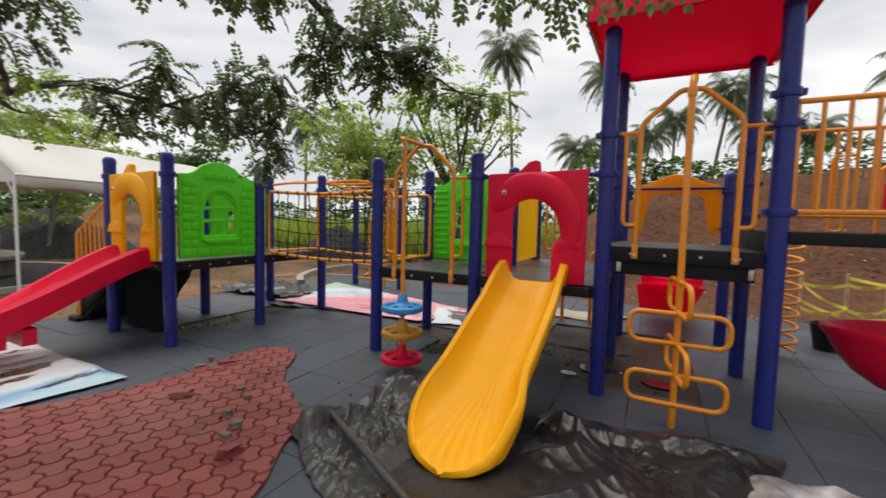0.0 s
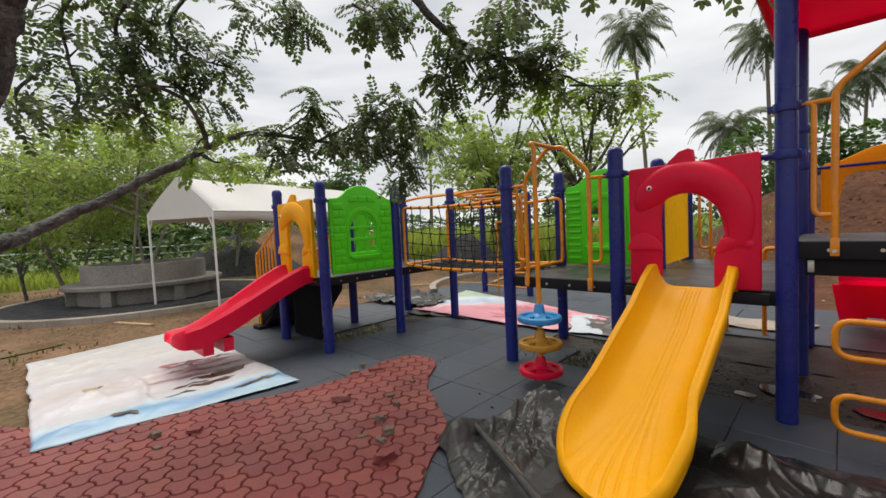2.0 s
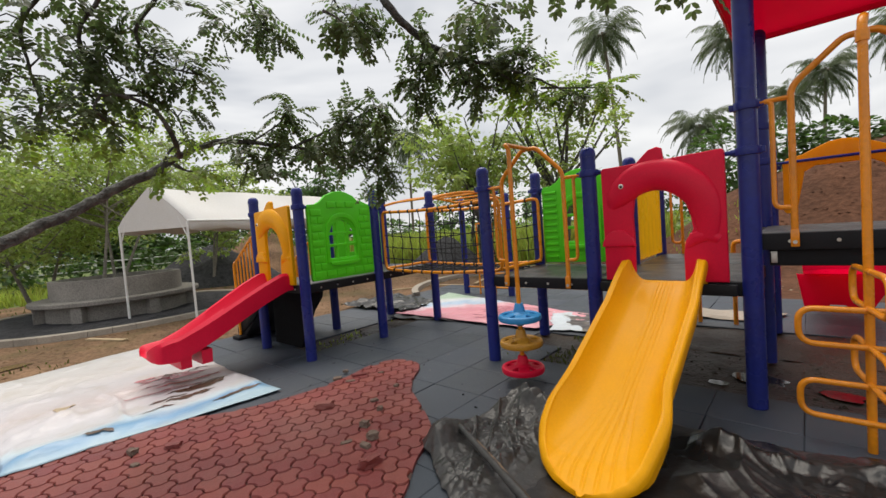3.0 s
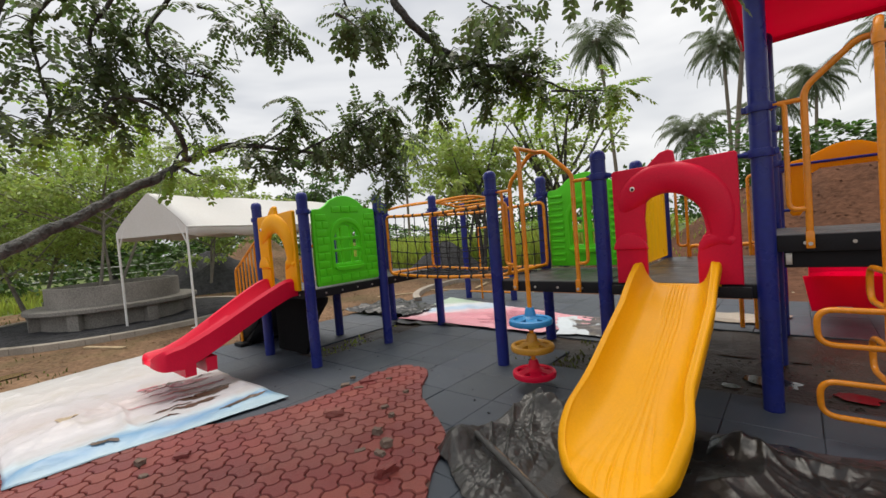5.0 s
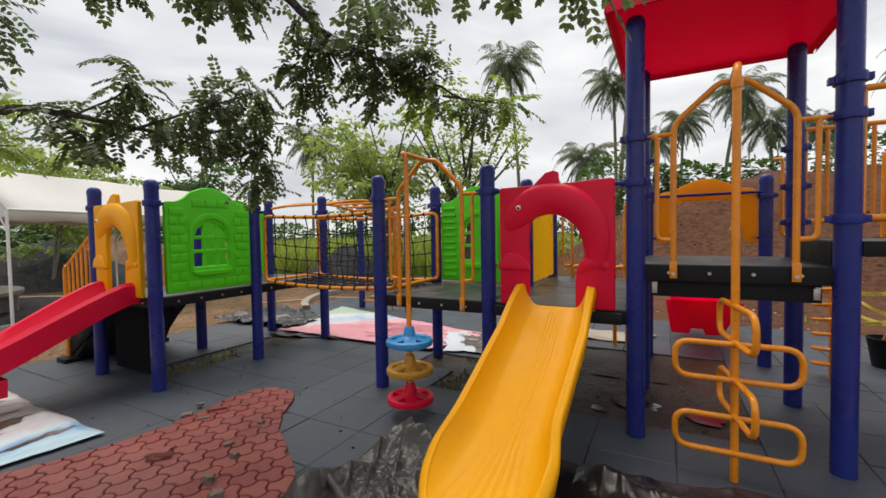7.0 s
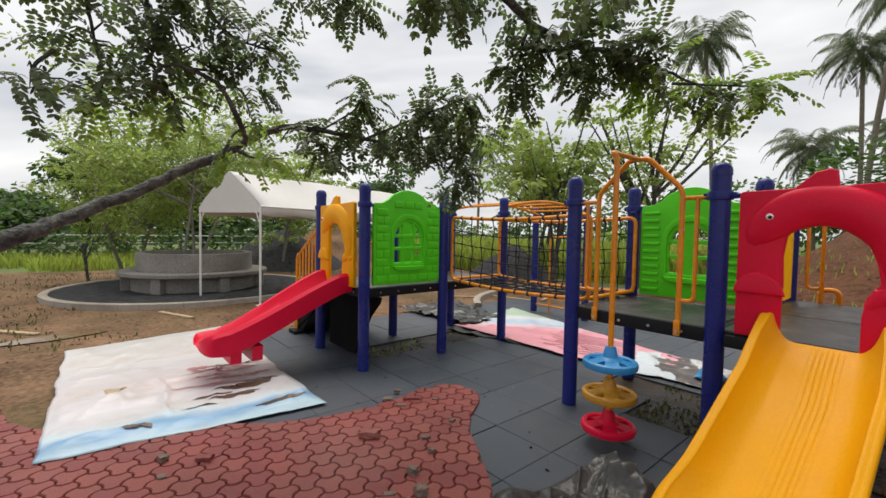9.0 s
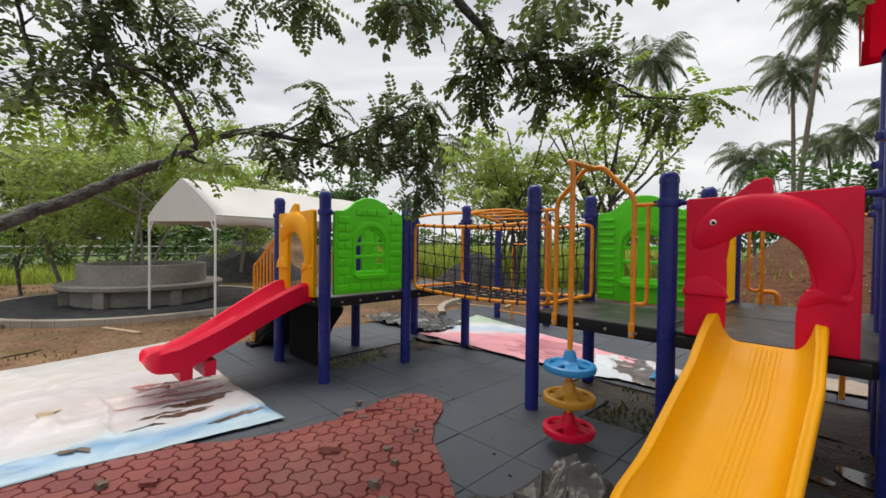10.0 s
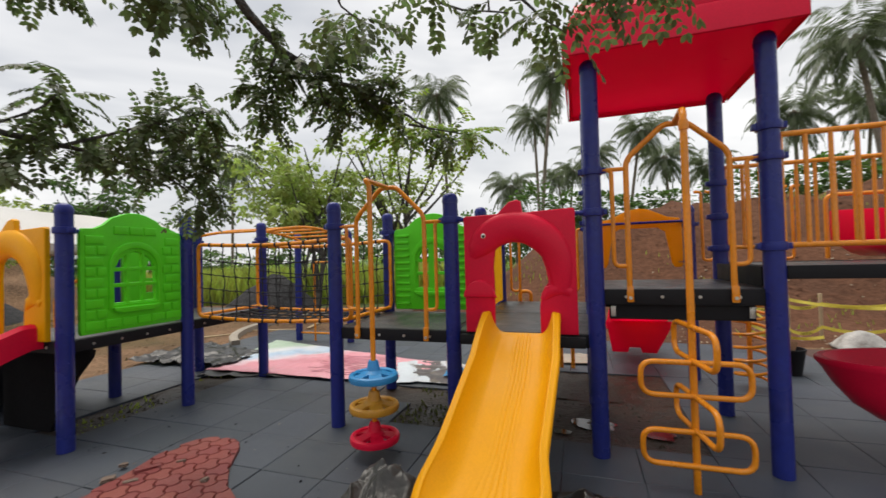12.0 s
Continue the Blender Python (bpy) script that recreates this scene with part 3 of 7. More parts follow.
# ---- slides ----
def build_yellow_slide():
    e = thing("slide", "bright yellow moulded plastic slide with grooved bed", "slide", "slides", (-0.36, 2.2, 0))
    rows = []
    steps = [0.68 * (i / 44) ** 1.15 for i in range(44)] + [0.68 + 0.32 * math.sin(k / 40 * math.pi / 2) for k in range(41)]
    ease = lambda t: max(0.0, min(1.0, t)) ** 2 * (3 - 2 * max(0.0, min(1.0, t)))
    for s in steps:
        y = 3.665 - s * 1.57
        cx = -0.35 - 0.16 * max(0, s - 0.3) + 0.08 * ease((s - 0.8) / 0.3)
        k = max(0, min(1, (s - 0.05) / 0.82))
        bed = 0.86 - 0.75 * (k * k * (3 - 2 * k) * 0.35 + k * 0.65)
        # the end widens into a scoop whose lip folds down to the ground
        bed -= 0.075 * max(0, (s - 0.84) / 0.16) ** 1.7
        scoop = ease((s - 0.61) / 0.14)
        wall = 0.165 - 0.03 * min(1, s / 0.3) - 0.03 * scoop - 0.1 * ease((s - 0.72) / 0.25)
        if s < 0.06:
            wall *= 0.5 + 0.5 * math.sqrt(max(0, 1 - (1 - s / 0.06) ** 2))
        rim = 0.05 + 0.014 * max(0, 1 - s / 0.15) + 0.004 * scoop
        reach = 0.284 + 0.016 * min(1, s / 0.6) + 0.042 * scoop
        close = max(0.06, max(0.0, 1 - max(0, (s - 0.72) / 0.28) ** 2.3) ** 0.5)
        reach *= close
        inner = max(0.02, reach - rim * (0.3 + 0.7 * close))
        prof = []
        m = 140
        for j in range(m + 1):
            u = -1 + 2 * j / m
            fan = max(0, min(1, (s - 0.6) / 0.32))
            off = inner * u - 0.03 * (1 - fan)
            pitch = 0.023 * (1 + 1.9 * fan)
            groove = -(0.0032 + 0.0042 * fan) * (0.5 + 0.5 * math.cos(off / pitch * 2 * math.pi)) ** 5 * max(0, min(1, (3.4 * pitch - abs(off)) * 60)) * max(0, min(1, s * 20)) * min(1, inner / 0.14) ** 2
            q = max(0, (abs(u) - 0.5 + 0.12 * scoop) / (0.5 + 0.12 * scoop))
            lift = wall * (0.45 * q ** 2 + 0.55 * q ** 4)
            prof.append((cx + inner * u, y, bed + lift + groove))
        top = prof[0][2]
        w = reach - inner
        low = max(0.012, bed - 0.1 + 0.06 * ease((s - 0.75) / 0.25))
        # rolled rim, outer flank and underside
        left = [(cx, y, low), (cx - reach * 0.5, y, low), (cx - reach * 0.8, y, low + 0.004)]
        flank = max(low + 0.012, top - 0.13)
        left += [(cx - reach + w * 0.3, y, flank), (cx - reach + w * 0.06, y, max(flank + 0.004, top - 0.06)), (cx - reach, y, max(flank + 0.008, top - 0.03 - 0.012 * scoop))]
        bulge = min(0.02, w * 0.4)
        for q in range(1, 9):
            a = math.pi * q / 9
            dip = 0.006 * (1 - scoop) * math.exp(-((q - 4.5) / 1.0) ** 2)
            left.append((cx - inner - w * (0.5 + 0.5 * math.cos(a)), y, top - (0.016 + 0.018 * scoop) * (1 - q / 9) ** (1 + 0.6 * scoop) + bulge * math.sin(a) ** 0.7 - dip))
        right = [(2 * cx - p[0], y, p[2]) for p in left[::-1]]
        rows.append(left + prof + right)
    # blunt rounded front
    last = rows[-1]
    mid = Vector((cx, last[0][1], 0.028))
    for k in range(1, 7):
        a = math.pi / 2 * k / 7
        rows.append([tuple(mid + Vector(((p[0] - mid.x) * (0.2 + 0.8 * math.cos(a)), -0.014 * math.sin(a), (p[2] - mid.z) * math.cos(a) ** 0.6))) for p in last])
    bm = bmesh.new()
    skin = loft(bm, rows)
    for ring in (skin[0][::-1], skin[-1]):
        bm.faces.new(ring[:-1])
    bmesh.ops.remove_doubles(bm, verts=bm.verts, dist=0.0003)
    part("chute", bm, YELLOW, e)
    bm = bmesh.new()
    box(bm, -0.5, -0.3, 2.6, 2.76, 0.0, 0.2, 0.02)
    part("foot", bm, YELLOW, e)
    return e


build_yellow_slide()


def build_red_slide(cx, y_top, z_top, sign, length, label, clear=0.12, material=None):
    """A short deep-sided slide hung from a deck edge, with a hollow stub foot near its end."""
    e = thing("slide", label, "slide", "slides", (cx, y_top, 0))
    rows = []
    n = 40
    for i in range(n + 1):
        s = i / n
        y = y_top + sign * s * length
        k = max(0, min(1, (s - 0.05) / 0.85))
        bed = z_top - (z_top - 0.35) * (0.75 * k + 0.25 * k * k * (3 - 2 * k))
        half = 0.27
        wall, keel = 0.15 + 0.03 * s, 0.06 - 0.02 * s
        if s < 0.1:
            wall = 0.115 + 0.038 * s / 0.1
        if s > 0.82:
            t = (s - 0.82) / 0.18
            wall *= 1 - 0.15 * t ** 3
            keel *= 1 - 0.3 * t ** 3
        far = wall * (1 - 0.55 * min(1, s * 1.3))
        inner = [(cx + half * u, y, bed + (wall if u > 0 else far) * max(0, (abs(u) - 0.7) / 0.3) ** 1.7) for u in [-1 + 2 * j / 16 for j in range(17)]]
        low = bed - keel
        full = [(cx - half - 0.055, y, low), (cx - half - 0.059, y, bed), (cx - half - 0.057, y, bed + far - 0.02), (cx - half - 0.025, y, bed + far + 0.01)] + inner
        full += [(cx + half + 0.025, y, bed + wall + 0.01), (cx + half + 0.057, y, bed + wall - 0.02), (cx + half + 0.059, y, bed), (cx + half + 0.055, y, low), (cx + half * 0.6, y, low + 0.02), (cx - half * 0.6, y, low + 0.02), (cx - half - 0.055, y, low)]
        rows.append(full)
    # rounded nose
    last = rows[-1]
    mid = Vector((cx, last[0][1], sum(p[2] for p in last) / len(last)))
    for k in range(1, 6):
        a = math.pi / 2 * k / 6
        rows.append([tuple(mid + (Vector(p) - mid) * (0.25 + 0.75 * math.cos(a)) + Vector((0, sign * 0.085 * math.sin(a), 0))) for p in last])
    bm = bmesh.new()
    skin = loft(bm, rows)
    for ringv in (skin[0][::-1], skin[-1]):
        bm.faces.new(ringv[:-1])
    bmesh.ops.remove_doubles(bm, verts=bm.verts, dist=0.0004)
    part("chute", bm, material or RED, e)
    for sy in (0.72, 0.86):
        bm = bmesh.new()
        y = y_top + sign * sy * length
        loft(bm, [[(cx + sx * (0.3 - t), y + dy * (1 - t * 5), z) for sx, dy in ((-1, -0.05), (1, -0.05), (1, 0.05), (-1, 0.05), (-1, -0.05))] for t, z in ((0, 0.36), (0.01, 0.22), (0.03, clear + 0.012), (0.04, clear))])
        bmesh.ops.holes_fill(bm, edges=[ed for ed in bm.edges if ed.is_boundary])
        part("foot", bm, RED, e)
    return e


build_red_slide(-4.36, LY0 - 0.02, 0.86, -1, 1.34, "red plastic slide ending above a printed tarpaulin", 0.215)
build_red_slide(0.74, Y2 + 0.02, 0.72, 1, 1.5, "red plastic slide on the far side of the deck", 0.2, RED_SHELL)


far_slide = bpy.data.objects["slide.002"]
bm = bmesh.new()
plate(bm, [(-0.36, 0.36), (-0.3, -0.02), (-0.12, -0.02), (-0.1, 0.04), (0.02, 0.04), (0.04, -0.02), (0.2, -0.02), (0.24, 0.06), (0.4, 0.36)], [], 0.03, lambda u, v, w: (0.72 + u, 6.1 - w, 0.24 + v), 0.008)
part("side_skirt", bm, RED_SHELL, far_slide)


# ---- arched handrails, poles and climbers ----
def build_arch_rail(x0, x1, y, z0, collar, top, label, wide=0.165):
    """A pair of looped handrails joined by a peaked bar over a deck opening."""
    e = thing("arch_handrail", label, "handrail", "arched handrails", ((x0 + x1) / 2, y, 0))
    mid = (x0 + x1) / 2
    for s in (-1, 1):
        edge = x0 + PR if s < 0 else x1 - PR
        inner = edge - s * wide
        loop = [(edge - s * 0.02, y, collar), (inner, y, collar), (inner, y, z0 - 0.02)]
        bm = bmesh.new()
        tube(bm, fillet([(edge, y, collar), (edge - s * 0.07, y, collar), (edge - s * 0.07, y, z0 + 0.16), (inner, y, z0 + 0.16)], 0.05), 0.015, 8)
        part("side_loop", bm, ORANGE, e)
        bm = bmesh.new()
        tube(bm, fillet([(inner, y, z0 - 0.075), (inner, y, collar + 0.06), (mid + s * 0.07, y, top), (mid, y, top)], 0.06), 0.019, 10)
        tube(bm, [(edge, y, collar), (inner, y, collar)], 0.015, 8)
        bar = part("upright", bm, ORANGE, e)
        bm = bmesh.new()
        box(bm, inner - 0.022, inner + 0.022, y - 0.026, y - 0.012, z0 - 0.09, z0 + 0.02, 0.006)
        flange = part("flange", bm, ORANGE, bar)
        bm = bmesh.new()
        tube(bm, [(inner, y - 0.024, z0 - 0.06), (inner, y - 0.036, z0 - 0.06)], 0.012, 8)
        part("bolt", bm, STEEL, bar)
    return e


mid_cd = (COLS["c"] + COLS["d"]) / 2
build_arch_rail(COLS["c"], COLS["d"], Y0 - 0.01, DZ, 1.735, 2.04, "orange steel handrail arch above the spinner pole")
build_arch_rail(COLS["e"], COLS["f"], Y0 - 0.01, TZ, 2.03, 2.31, "orange steel handrail arch above the loop climber")


# spinner: three coloured discs on a hanging pole
def build_spinner(x, y):
    e = thing("spinner_climber", "orange pole carrying blue, ochre and red plastic foot wheels", "climber", "", (x, y, 0))
    bm = bmesh.new()
    tube(bm, fillet([(mid_cd, Y0 - 0.01, 2.04), (mid_cd, y, 2.04), (x, y, 2.0), (x, y, 0.13)], 0.09, 6), 0.019, 12)
    part("pole", bm, ORANGE, e)
    for z, m, lab in ((0.575, SKYBLUE, "sky blue plastic wheel"), (0.355, OCHRE, "ochre plastic wheel"), (0.13, RED, "red plastic wheel")):
        bm = bmesh.new()
        hub = [(0.0, 0.12), (0.033, 0.12), (0.04, 0.1), (0.05, 0.05), (0.075, 0.03)]
        lathe(bm, hub, (x, y, z), 24)
        lathe(bm, [(0.07, 0.02), (0.06, -0.03), (0.03, -0.07), (0, -0.07)], (x, y, z), 24)
        ring = part("wheel", bm, m, e, lab)
        bm = bmesh.new()
        lathe(bm, [(0.136, 0.0), (0.142, 0.021), (0.16, 0.029), (0.178, 0.021), (0.184, 0.0), (0.178, -0.021), (0.16, -0.029), (0.142, -0.021), (0.136, 0.0)], (x, y, z), 32)
        part("rim", bm, m, ring)
        for k in range(5):
            a = 2 * math.pi * k / 5 + 0.3
            c, s = math.cos(a), math.sin(a)
            bm = bmesh.new()
            loft(bm, [[(x + c * r - s * w, y + s * r + c * w, z + h) for w, h in ((-wd, dz - 0.012), (wd, dz - 0.012), (wd, dz + 0.012), (-wd, dz + 0.012), (-wd, dz - 0.012))] for r, wd, dz in ((0.045, 0.045, 0.025), (0.1, 0.045, 0.01), (0.15, 0.062, 0.0))])
            part("spoke", bm, m, ring)
    return e


build_spinner(-1.40, 3.28)


def build_loop_climber(x, y):
    e = thing("loop_climber", "orange steel climbing pole with alternating loop steps", "climber", "", (x, y, 0))
    bm = bmesh.new()
    mid = (COLS["e"] + COLS["f"]) / 2
    tube(bm, fillet([(mid, Y0 - 0.01, 2.31), (mid, y + 0.12, 2.33), (x, y, 2.29), (x, y, 0.0)], 0.09, 6), 0.021, 12)
    part("pole", bm, ORANGE, e)
    for z, along in ((0.265, True), (0.675, True), (0.475, False), (0.885, False)):
        bm = bmesh.new()
        c, d = (1.0, 0.0) if along else (0.16, -0.987)
        pts = [(x + c * a, y - 0.02 + d * a, z + b) for a, b in ((-0.29, -0.1), (0.29, -0.1), (0.29, 0.1), (-0.29, 0.1))]
        tube(bm, fillet(pts, 0.08, 6, True), 0.017, 10, True)
        part("loop_step", bm, ORANGE, e)
    bm = bmesh.new()
    lathe(bm, [(0.021, -0.03), (0.027, -0.028), (0.029, 0.0), (0.027, 0.028), (0.021, 0.03)], (x, y, 2.2), 14)
    part("collar", bm, ORANGE, e)
    return e


build_loop_climber(0.70, 3.34)


# ---- the roof of the tower ----
def build_roof():
    x0, x1, y0, y1 = COLS["e"] - 0.15, COLS["f"] + 0.14, Y0 - 0.19, Y1 + 0.2
    cx, cy = (x0 + x1) / 2, (y0 + y1) / 2
    e = thing("tower_roof", "red plastic pitched roof with scalloped shingle relief", "roof", "", (cx, cy, 2.7))
    zb = 2.84
    # hollow shell: skirt, slopes to a short ridge
    def ring(k, z, inset=0.0):
        a = inset
        return [(x0 + a + (cx - x0) * k * 0.95, y0 + a + (cy - y0) * k * 0.95, z), (x1 - a - (x1 - cx) * k * 0.95, y0 + a + (cy - y0) * k * 0.95, z), (x1 - a - (x1 - cx) * k * 0.95, y1 - a - (y1 - cy) * k * 0.95, z), (x0 + a + (cx - x0) * k * 0.95, y1 - a - (y1 - cy) * k * 0.95, z), (x0 + a + (cx - x0) * k * 0.95, y0 + a + (cy - y0) * k * 0.95, z)]
    bm = bmesh.new()
    loft(bm, [ring(0, zb, 0.03), ring(0, zb - 0.03, 0.0), ring(0, zb + 0.14, -0.0), ring(0.06, zb + 0.26), ring(0.9, zb + 1.0), ring(0.98, zb + 1.03)])
    bmesh.ops.holes_fill(bm, edges=[ed for ed in bm.edges if ed.is_boundary])
    shell = part("shell", bm, RED_SHELL, e)
    # fascia board round the eaves, thicker than the shell
    for p, q in zip(ring(0, zb, -0.012), ring(0, zb, -0.012)[1:]):
        bm = bmesh.new()
        d = (Vector(q) - Vector(p)).normalized()
        out = d.cross(Vector((0, 0, 1))) * 0.01
        loft(bm, [[Vector(c) + out * k + Vector((0, 0, z)) for k, z in ((0, -0.035), (1, -0.03), (1, 0.13), (0.4, 0.15), (0, 0.15))] for c in (p, q)])
        part("fascia", bm, RED, shell)
    for row in range(6):
        k = 0.08 + row * 0.13
        z = zb + 0.26 + (k - 0.06) / 0.84 * 0.74
        w = (x1 - x0) * (1 - k)
        cnt = max(2, int(w / 0.15))
        for j in range(cnt):
            px = cx - w / 2 + (j + 0.5) * w / cnt
            py = y0 + (cy - y0) * k * 0.95
            bm = bmesh.new()
            sc = arc(0, 0, 0.068, 0.075, 180, 360, 8)
            plate(bm, sc + [(0.068, 0.1), (-0.068, 0.1)], [], 0.014, lambda u, v, ww: (px + u, py + v * 0.62 - ww * 0.77 + 0.04, z + v * 0.77 + ww * 0.62 + 0.035), 0.004)
            part("shingle", bm, RED, shell)
    for side in (-1, 1):
        for row in range(6):
            k = 0.08 + row * 0.13
            z = zb + 0.26 + (k - 0.06) / 0.84 * 0.74
            w = (y1 - y0) * (1 - k)
            cnt = max(2, int(w / 0.15))
            for j in range(cnt):
                py = cy - w / 2 + (j + 0.5) * w / cnt
                px = (x0 + (cx - x0) * k * 0.95) if side < 0 else (x1 - (x1 - cx) * k * 0.95)
                bm = bmesh.new()
                sc = arc(0, 0, 0.068, 0.075, 180, 360, 8)
                plate(bm, sc + [(0.068, 0.1), (-0.068, 0.1)], [], 0.014, lambda u, v, ww: (px - side * (v * 0.6 + 0.04) + side * ww * 0.77, py + u, z + v * 0.77 + ww * 0.62 + 0.035), 0.004)
                part("shingle", bm, RED, shell)
    return e


build_roof()


# ---- net bridge between the two decks ----
def build_net_bridge():
    x0, x1, ya, yb = -3.74, -1.92, 3.86, 4.70
    z0, z1 = 0.9, 1.65
    e = thing("net_bridge", "orange tube bridge with black rope net sides and floor", "bridge", "", ((x0 + x1) / 2, (ya + yb) / 2, 0))
    sag = lambda x: -0.035 * math.sin((x - x0) / (x1 - x0) * math.pi)
    for y in (ya, yb):
        bm = bmesh.new()
        n = 12
        top = [(x0 + (x1 - x0) * i / n, y, z1 + sag(x0 + (x1 - x0) * i / n)) for i in range(n + 1)]
        bot = [(x1 - (x1 - x0) * i / n, y, z0 + sag(x1 - (x1 - x0) * i / n)) for i in range(n + 1)]
        loop = fillet([top[0], *top[1:-1], top[-1], bot[0], *bot[1:-1], bot[-1]], 0.07, 4, True)
        tube(bm, loop, 0.019, 10, True)
        rail = part("side_frame", bm, ORANGE, e)
        cols = 11
        for i in range(1, cols):
            x = x0 + (x1 - x0) * i / cols
            bm = bmesh.new()
            pts = [(x + 0.012 * math.sin(j * 2.1 + i), y + 0.01 * math.sin(j * 1.3 + i * 2), z0 + sag(x) + (z1 - z0) * j / 6) for j in range(7)]
            tube(bm, pts, 0.006, 6)
            for j in (0, 6):
                tube(bm, [(x - 0.012, y, pts[j][2]), (x + 0.012, y, pts[j][2])], 0.023, 8)
            part("rope", bm, ROPE, rail)
        for j in range(1, 5):
            bm = bmesh.new()
            zz = z0 + (z1 - z0) * j / 5
            pts = [(x0 + (x1 - x0) * i / 22, y, zz + sag(x0 + (x1 - x0) * i / 22) * (1 + 0.3 * j) + 0.004 * math.sin(i * 3 + j)) for i in range(23)]
            tube(bm, pts, 0.006, 6)
            for i in range(1, cols):
                x = x0 + (x1 - x0) * i / cols
                zk = zz + sag(x) * (1 + 0.3 * j)
                tube(bm, [(x - 0.018, y, zk), (x, y, zk), (x + 0.018, y, zk)], [0.006, 0.015, 0.006], 6)
            part("rope", bm, ROPE, rail)
    for x in (x0 + 0.01, x1 - 0.01):
        bm = bmesh.new()
        tube(bm, [(x, ya, z0 + 0.01), (x, yb, z0 + 0.01)], 0.019, 10)
        part("cross_bar", bm, ORANGE, e)
    for i in range(1, 12):
        x = x0 + (x1 - x0) * i / 12
        bm = bmesh.new()
        tube(bm, [(x, ya + (yb - ya) * k / 6, z0 + sag(x) - 0.03 * math.sin(k / 6 * math.pi)) for k in range(7)], 0.009, 6)
        part("floor_rope", bm, ROPE, e)
    for k in range(1, 6):
        y = ya + (yb - ya) * k / 6
        bm = bmesh.new()
        tube(bm, [(x0 + (x1 - x0) * i / 12, y, z0 + sag(x0 + (x1 - x0) * i / 12) - 0.03 * math.sin(k / 6 * math.pi)) for i in range(13)], 0.009, 6)
        part("floor_rope", bm, ROPE, e)
    for y, xs in ((LY1 + 0.08, (COLS["b"], x0)), (LY2 - 0.15, (COLS["b"], x0)), (Y0 + 0.17, (x1, COLS["c"])), (Y1 - 0.07, (x1, COLS["c"]))):
        bm = bmesh.new()
        tube(bm, [(xs[0], y, 1.7), (xs[1], y, 1.7)], 0.016, 8)
        part("fixing_bar", bm, BLUE, e)
    return e


build_net_bridge()


# ---- overhead ladder and its end frame ----
def build_monkey_bars():
    xa, xb, ya, yb = COLS["a"] + 0.05, COLS["b"] - 0.02, LY2, 6.98
    e = thing("monkey_bars", "orange arched overhead ladder resting on blue posts", "climber", "", ((xa + xb) / 2, (ya + yb) / 2, 1.8))
    hz = lambda t: 1.83 + 0.13 * math.sin(t * math.pi)
    for x in (xa, xb):
        bm = bmesh.new()
        tube(bm, [(x, ya + (yb - ya) * i / 14, hz(i / 14)) for i in range(15)], 0.021, 10)
        part("side_rail", bm, ORANGE, e)
    for i in range(1, 8):
        t = i / 8
        bm = bmesh.new()
        tube(bm, [(xa, ya + (yb - ya) * t, hz(t)), (xb, ya + (yb - ya) * t, hz(t))], 0.016, 8)
        part("rung", bm, ORANGE, e)
    e2 = thing("ladder_frame", "orange ladder frame fixed between two blue posts", "ladder", "", ((xa + xb) / 2, yb, 0))
    for z in (0.14, 0.42):
        bm = bmesh.new()
        tube(bm, [(COLS["a"], yb, z), (COLS["b"], yb, z)], 0.018, 8)
        part("rung", bm, ORANGE, e2)
    for x in (-4.54, -4.17):
        bm = bmesh.new()
        tube(bm, [(x, yb, 0.0), (x, yb, 1.42)], 0.018, 8)
        part("upright", bm, ORANGE, e2)
    for z in (1.42,):
        bm = bmesh.new()
        tube(bm, [(-4.54, yb, z), (-4.17, yb, z)], 0.018, 8)
        part("rung", bm, ORANGE, e2)
    return e


build_monkey_bars()


def bar_screen(e, p, q, zs, count, r=0.015):
    """Two rails with upright bars between, from p to q; zs: bottom and top at each end."""
    (b0, t0), (b1, t1) = zs
    for z0, z1 in ((b0, b1), (t0, t1)):
        bm = bmesh.new()
        tube(bm, [(p[0], p[1], z0), (q[0], q[1], z1)], r + 0.004, 10)
        part("rail", bm, ORANGE, e)
    for i in range(count + 1):
        f = i / count
        x, y = p[0] + (q[0] - p[0]) * f, p[1] + (q[1] - p[1]) * f
        bm = bmesh.new()
        tube(bm, [(x, y, b0 + (b1 - b0) * f), (x, y, t0 + (t1 - t0) * f)], r, 8)
        part("bar", bm, ORANGE, e)


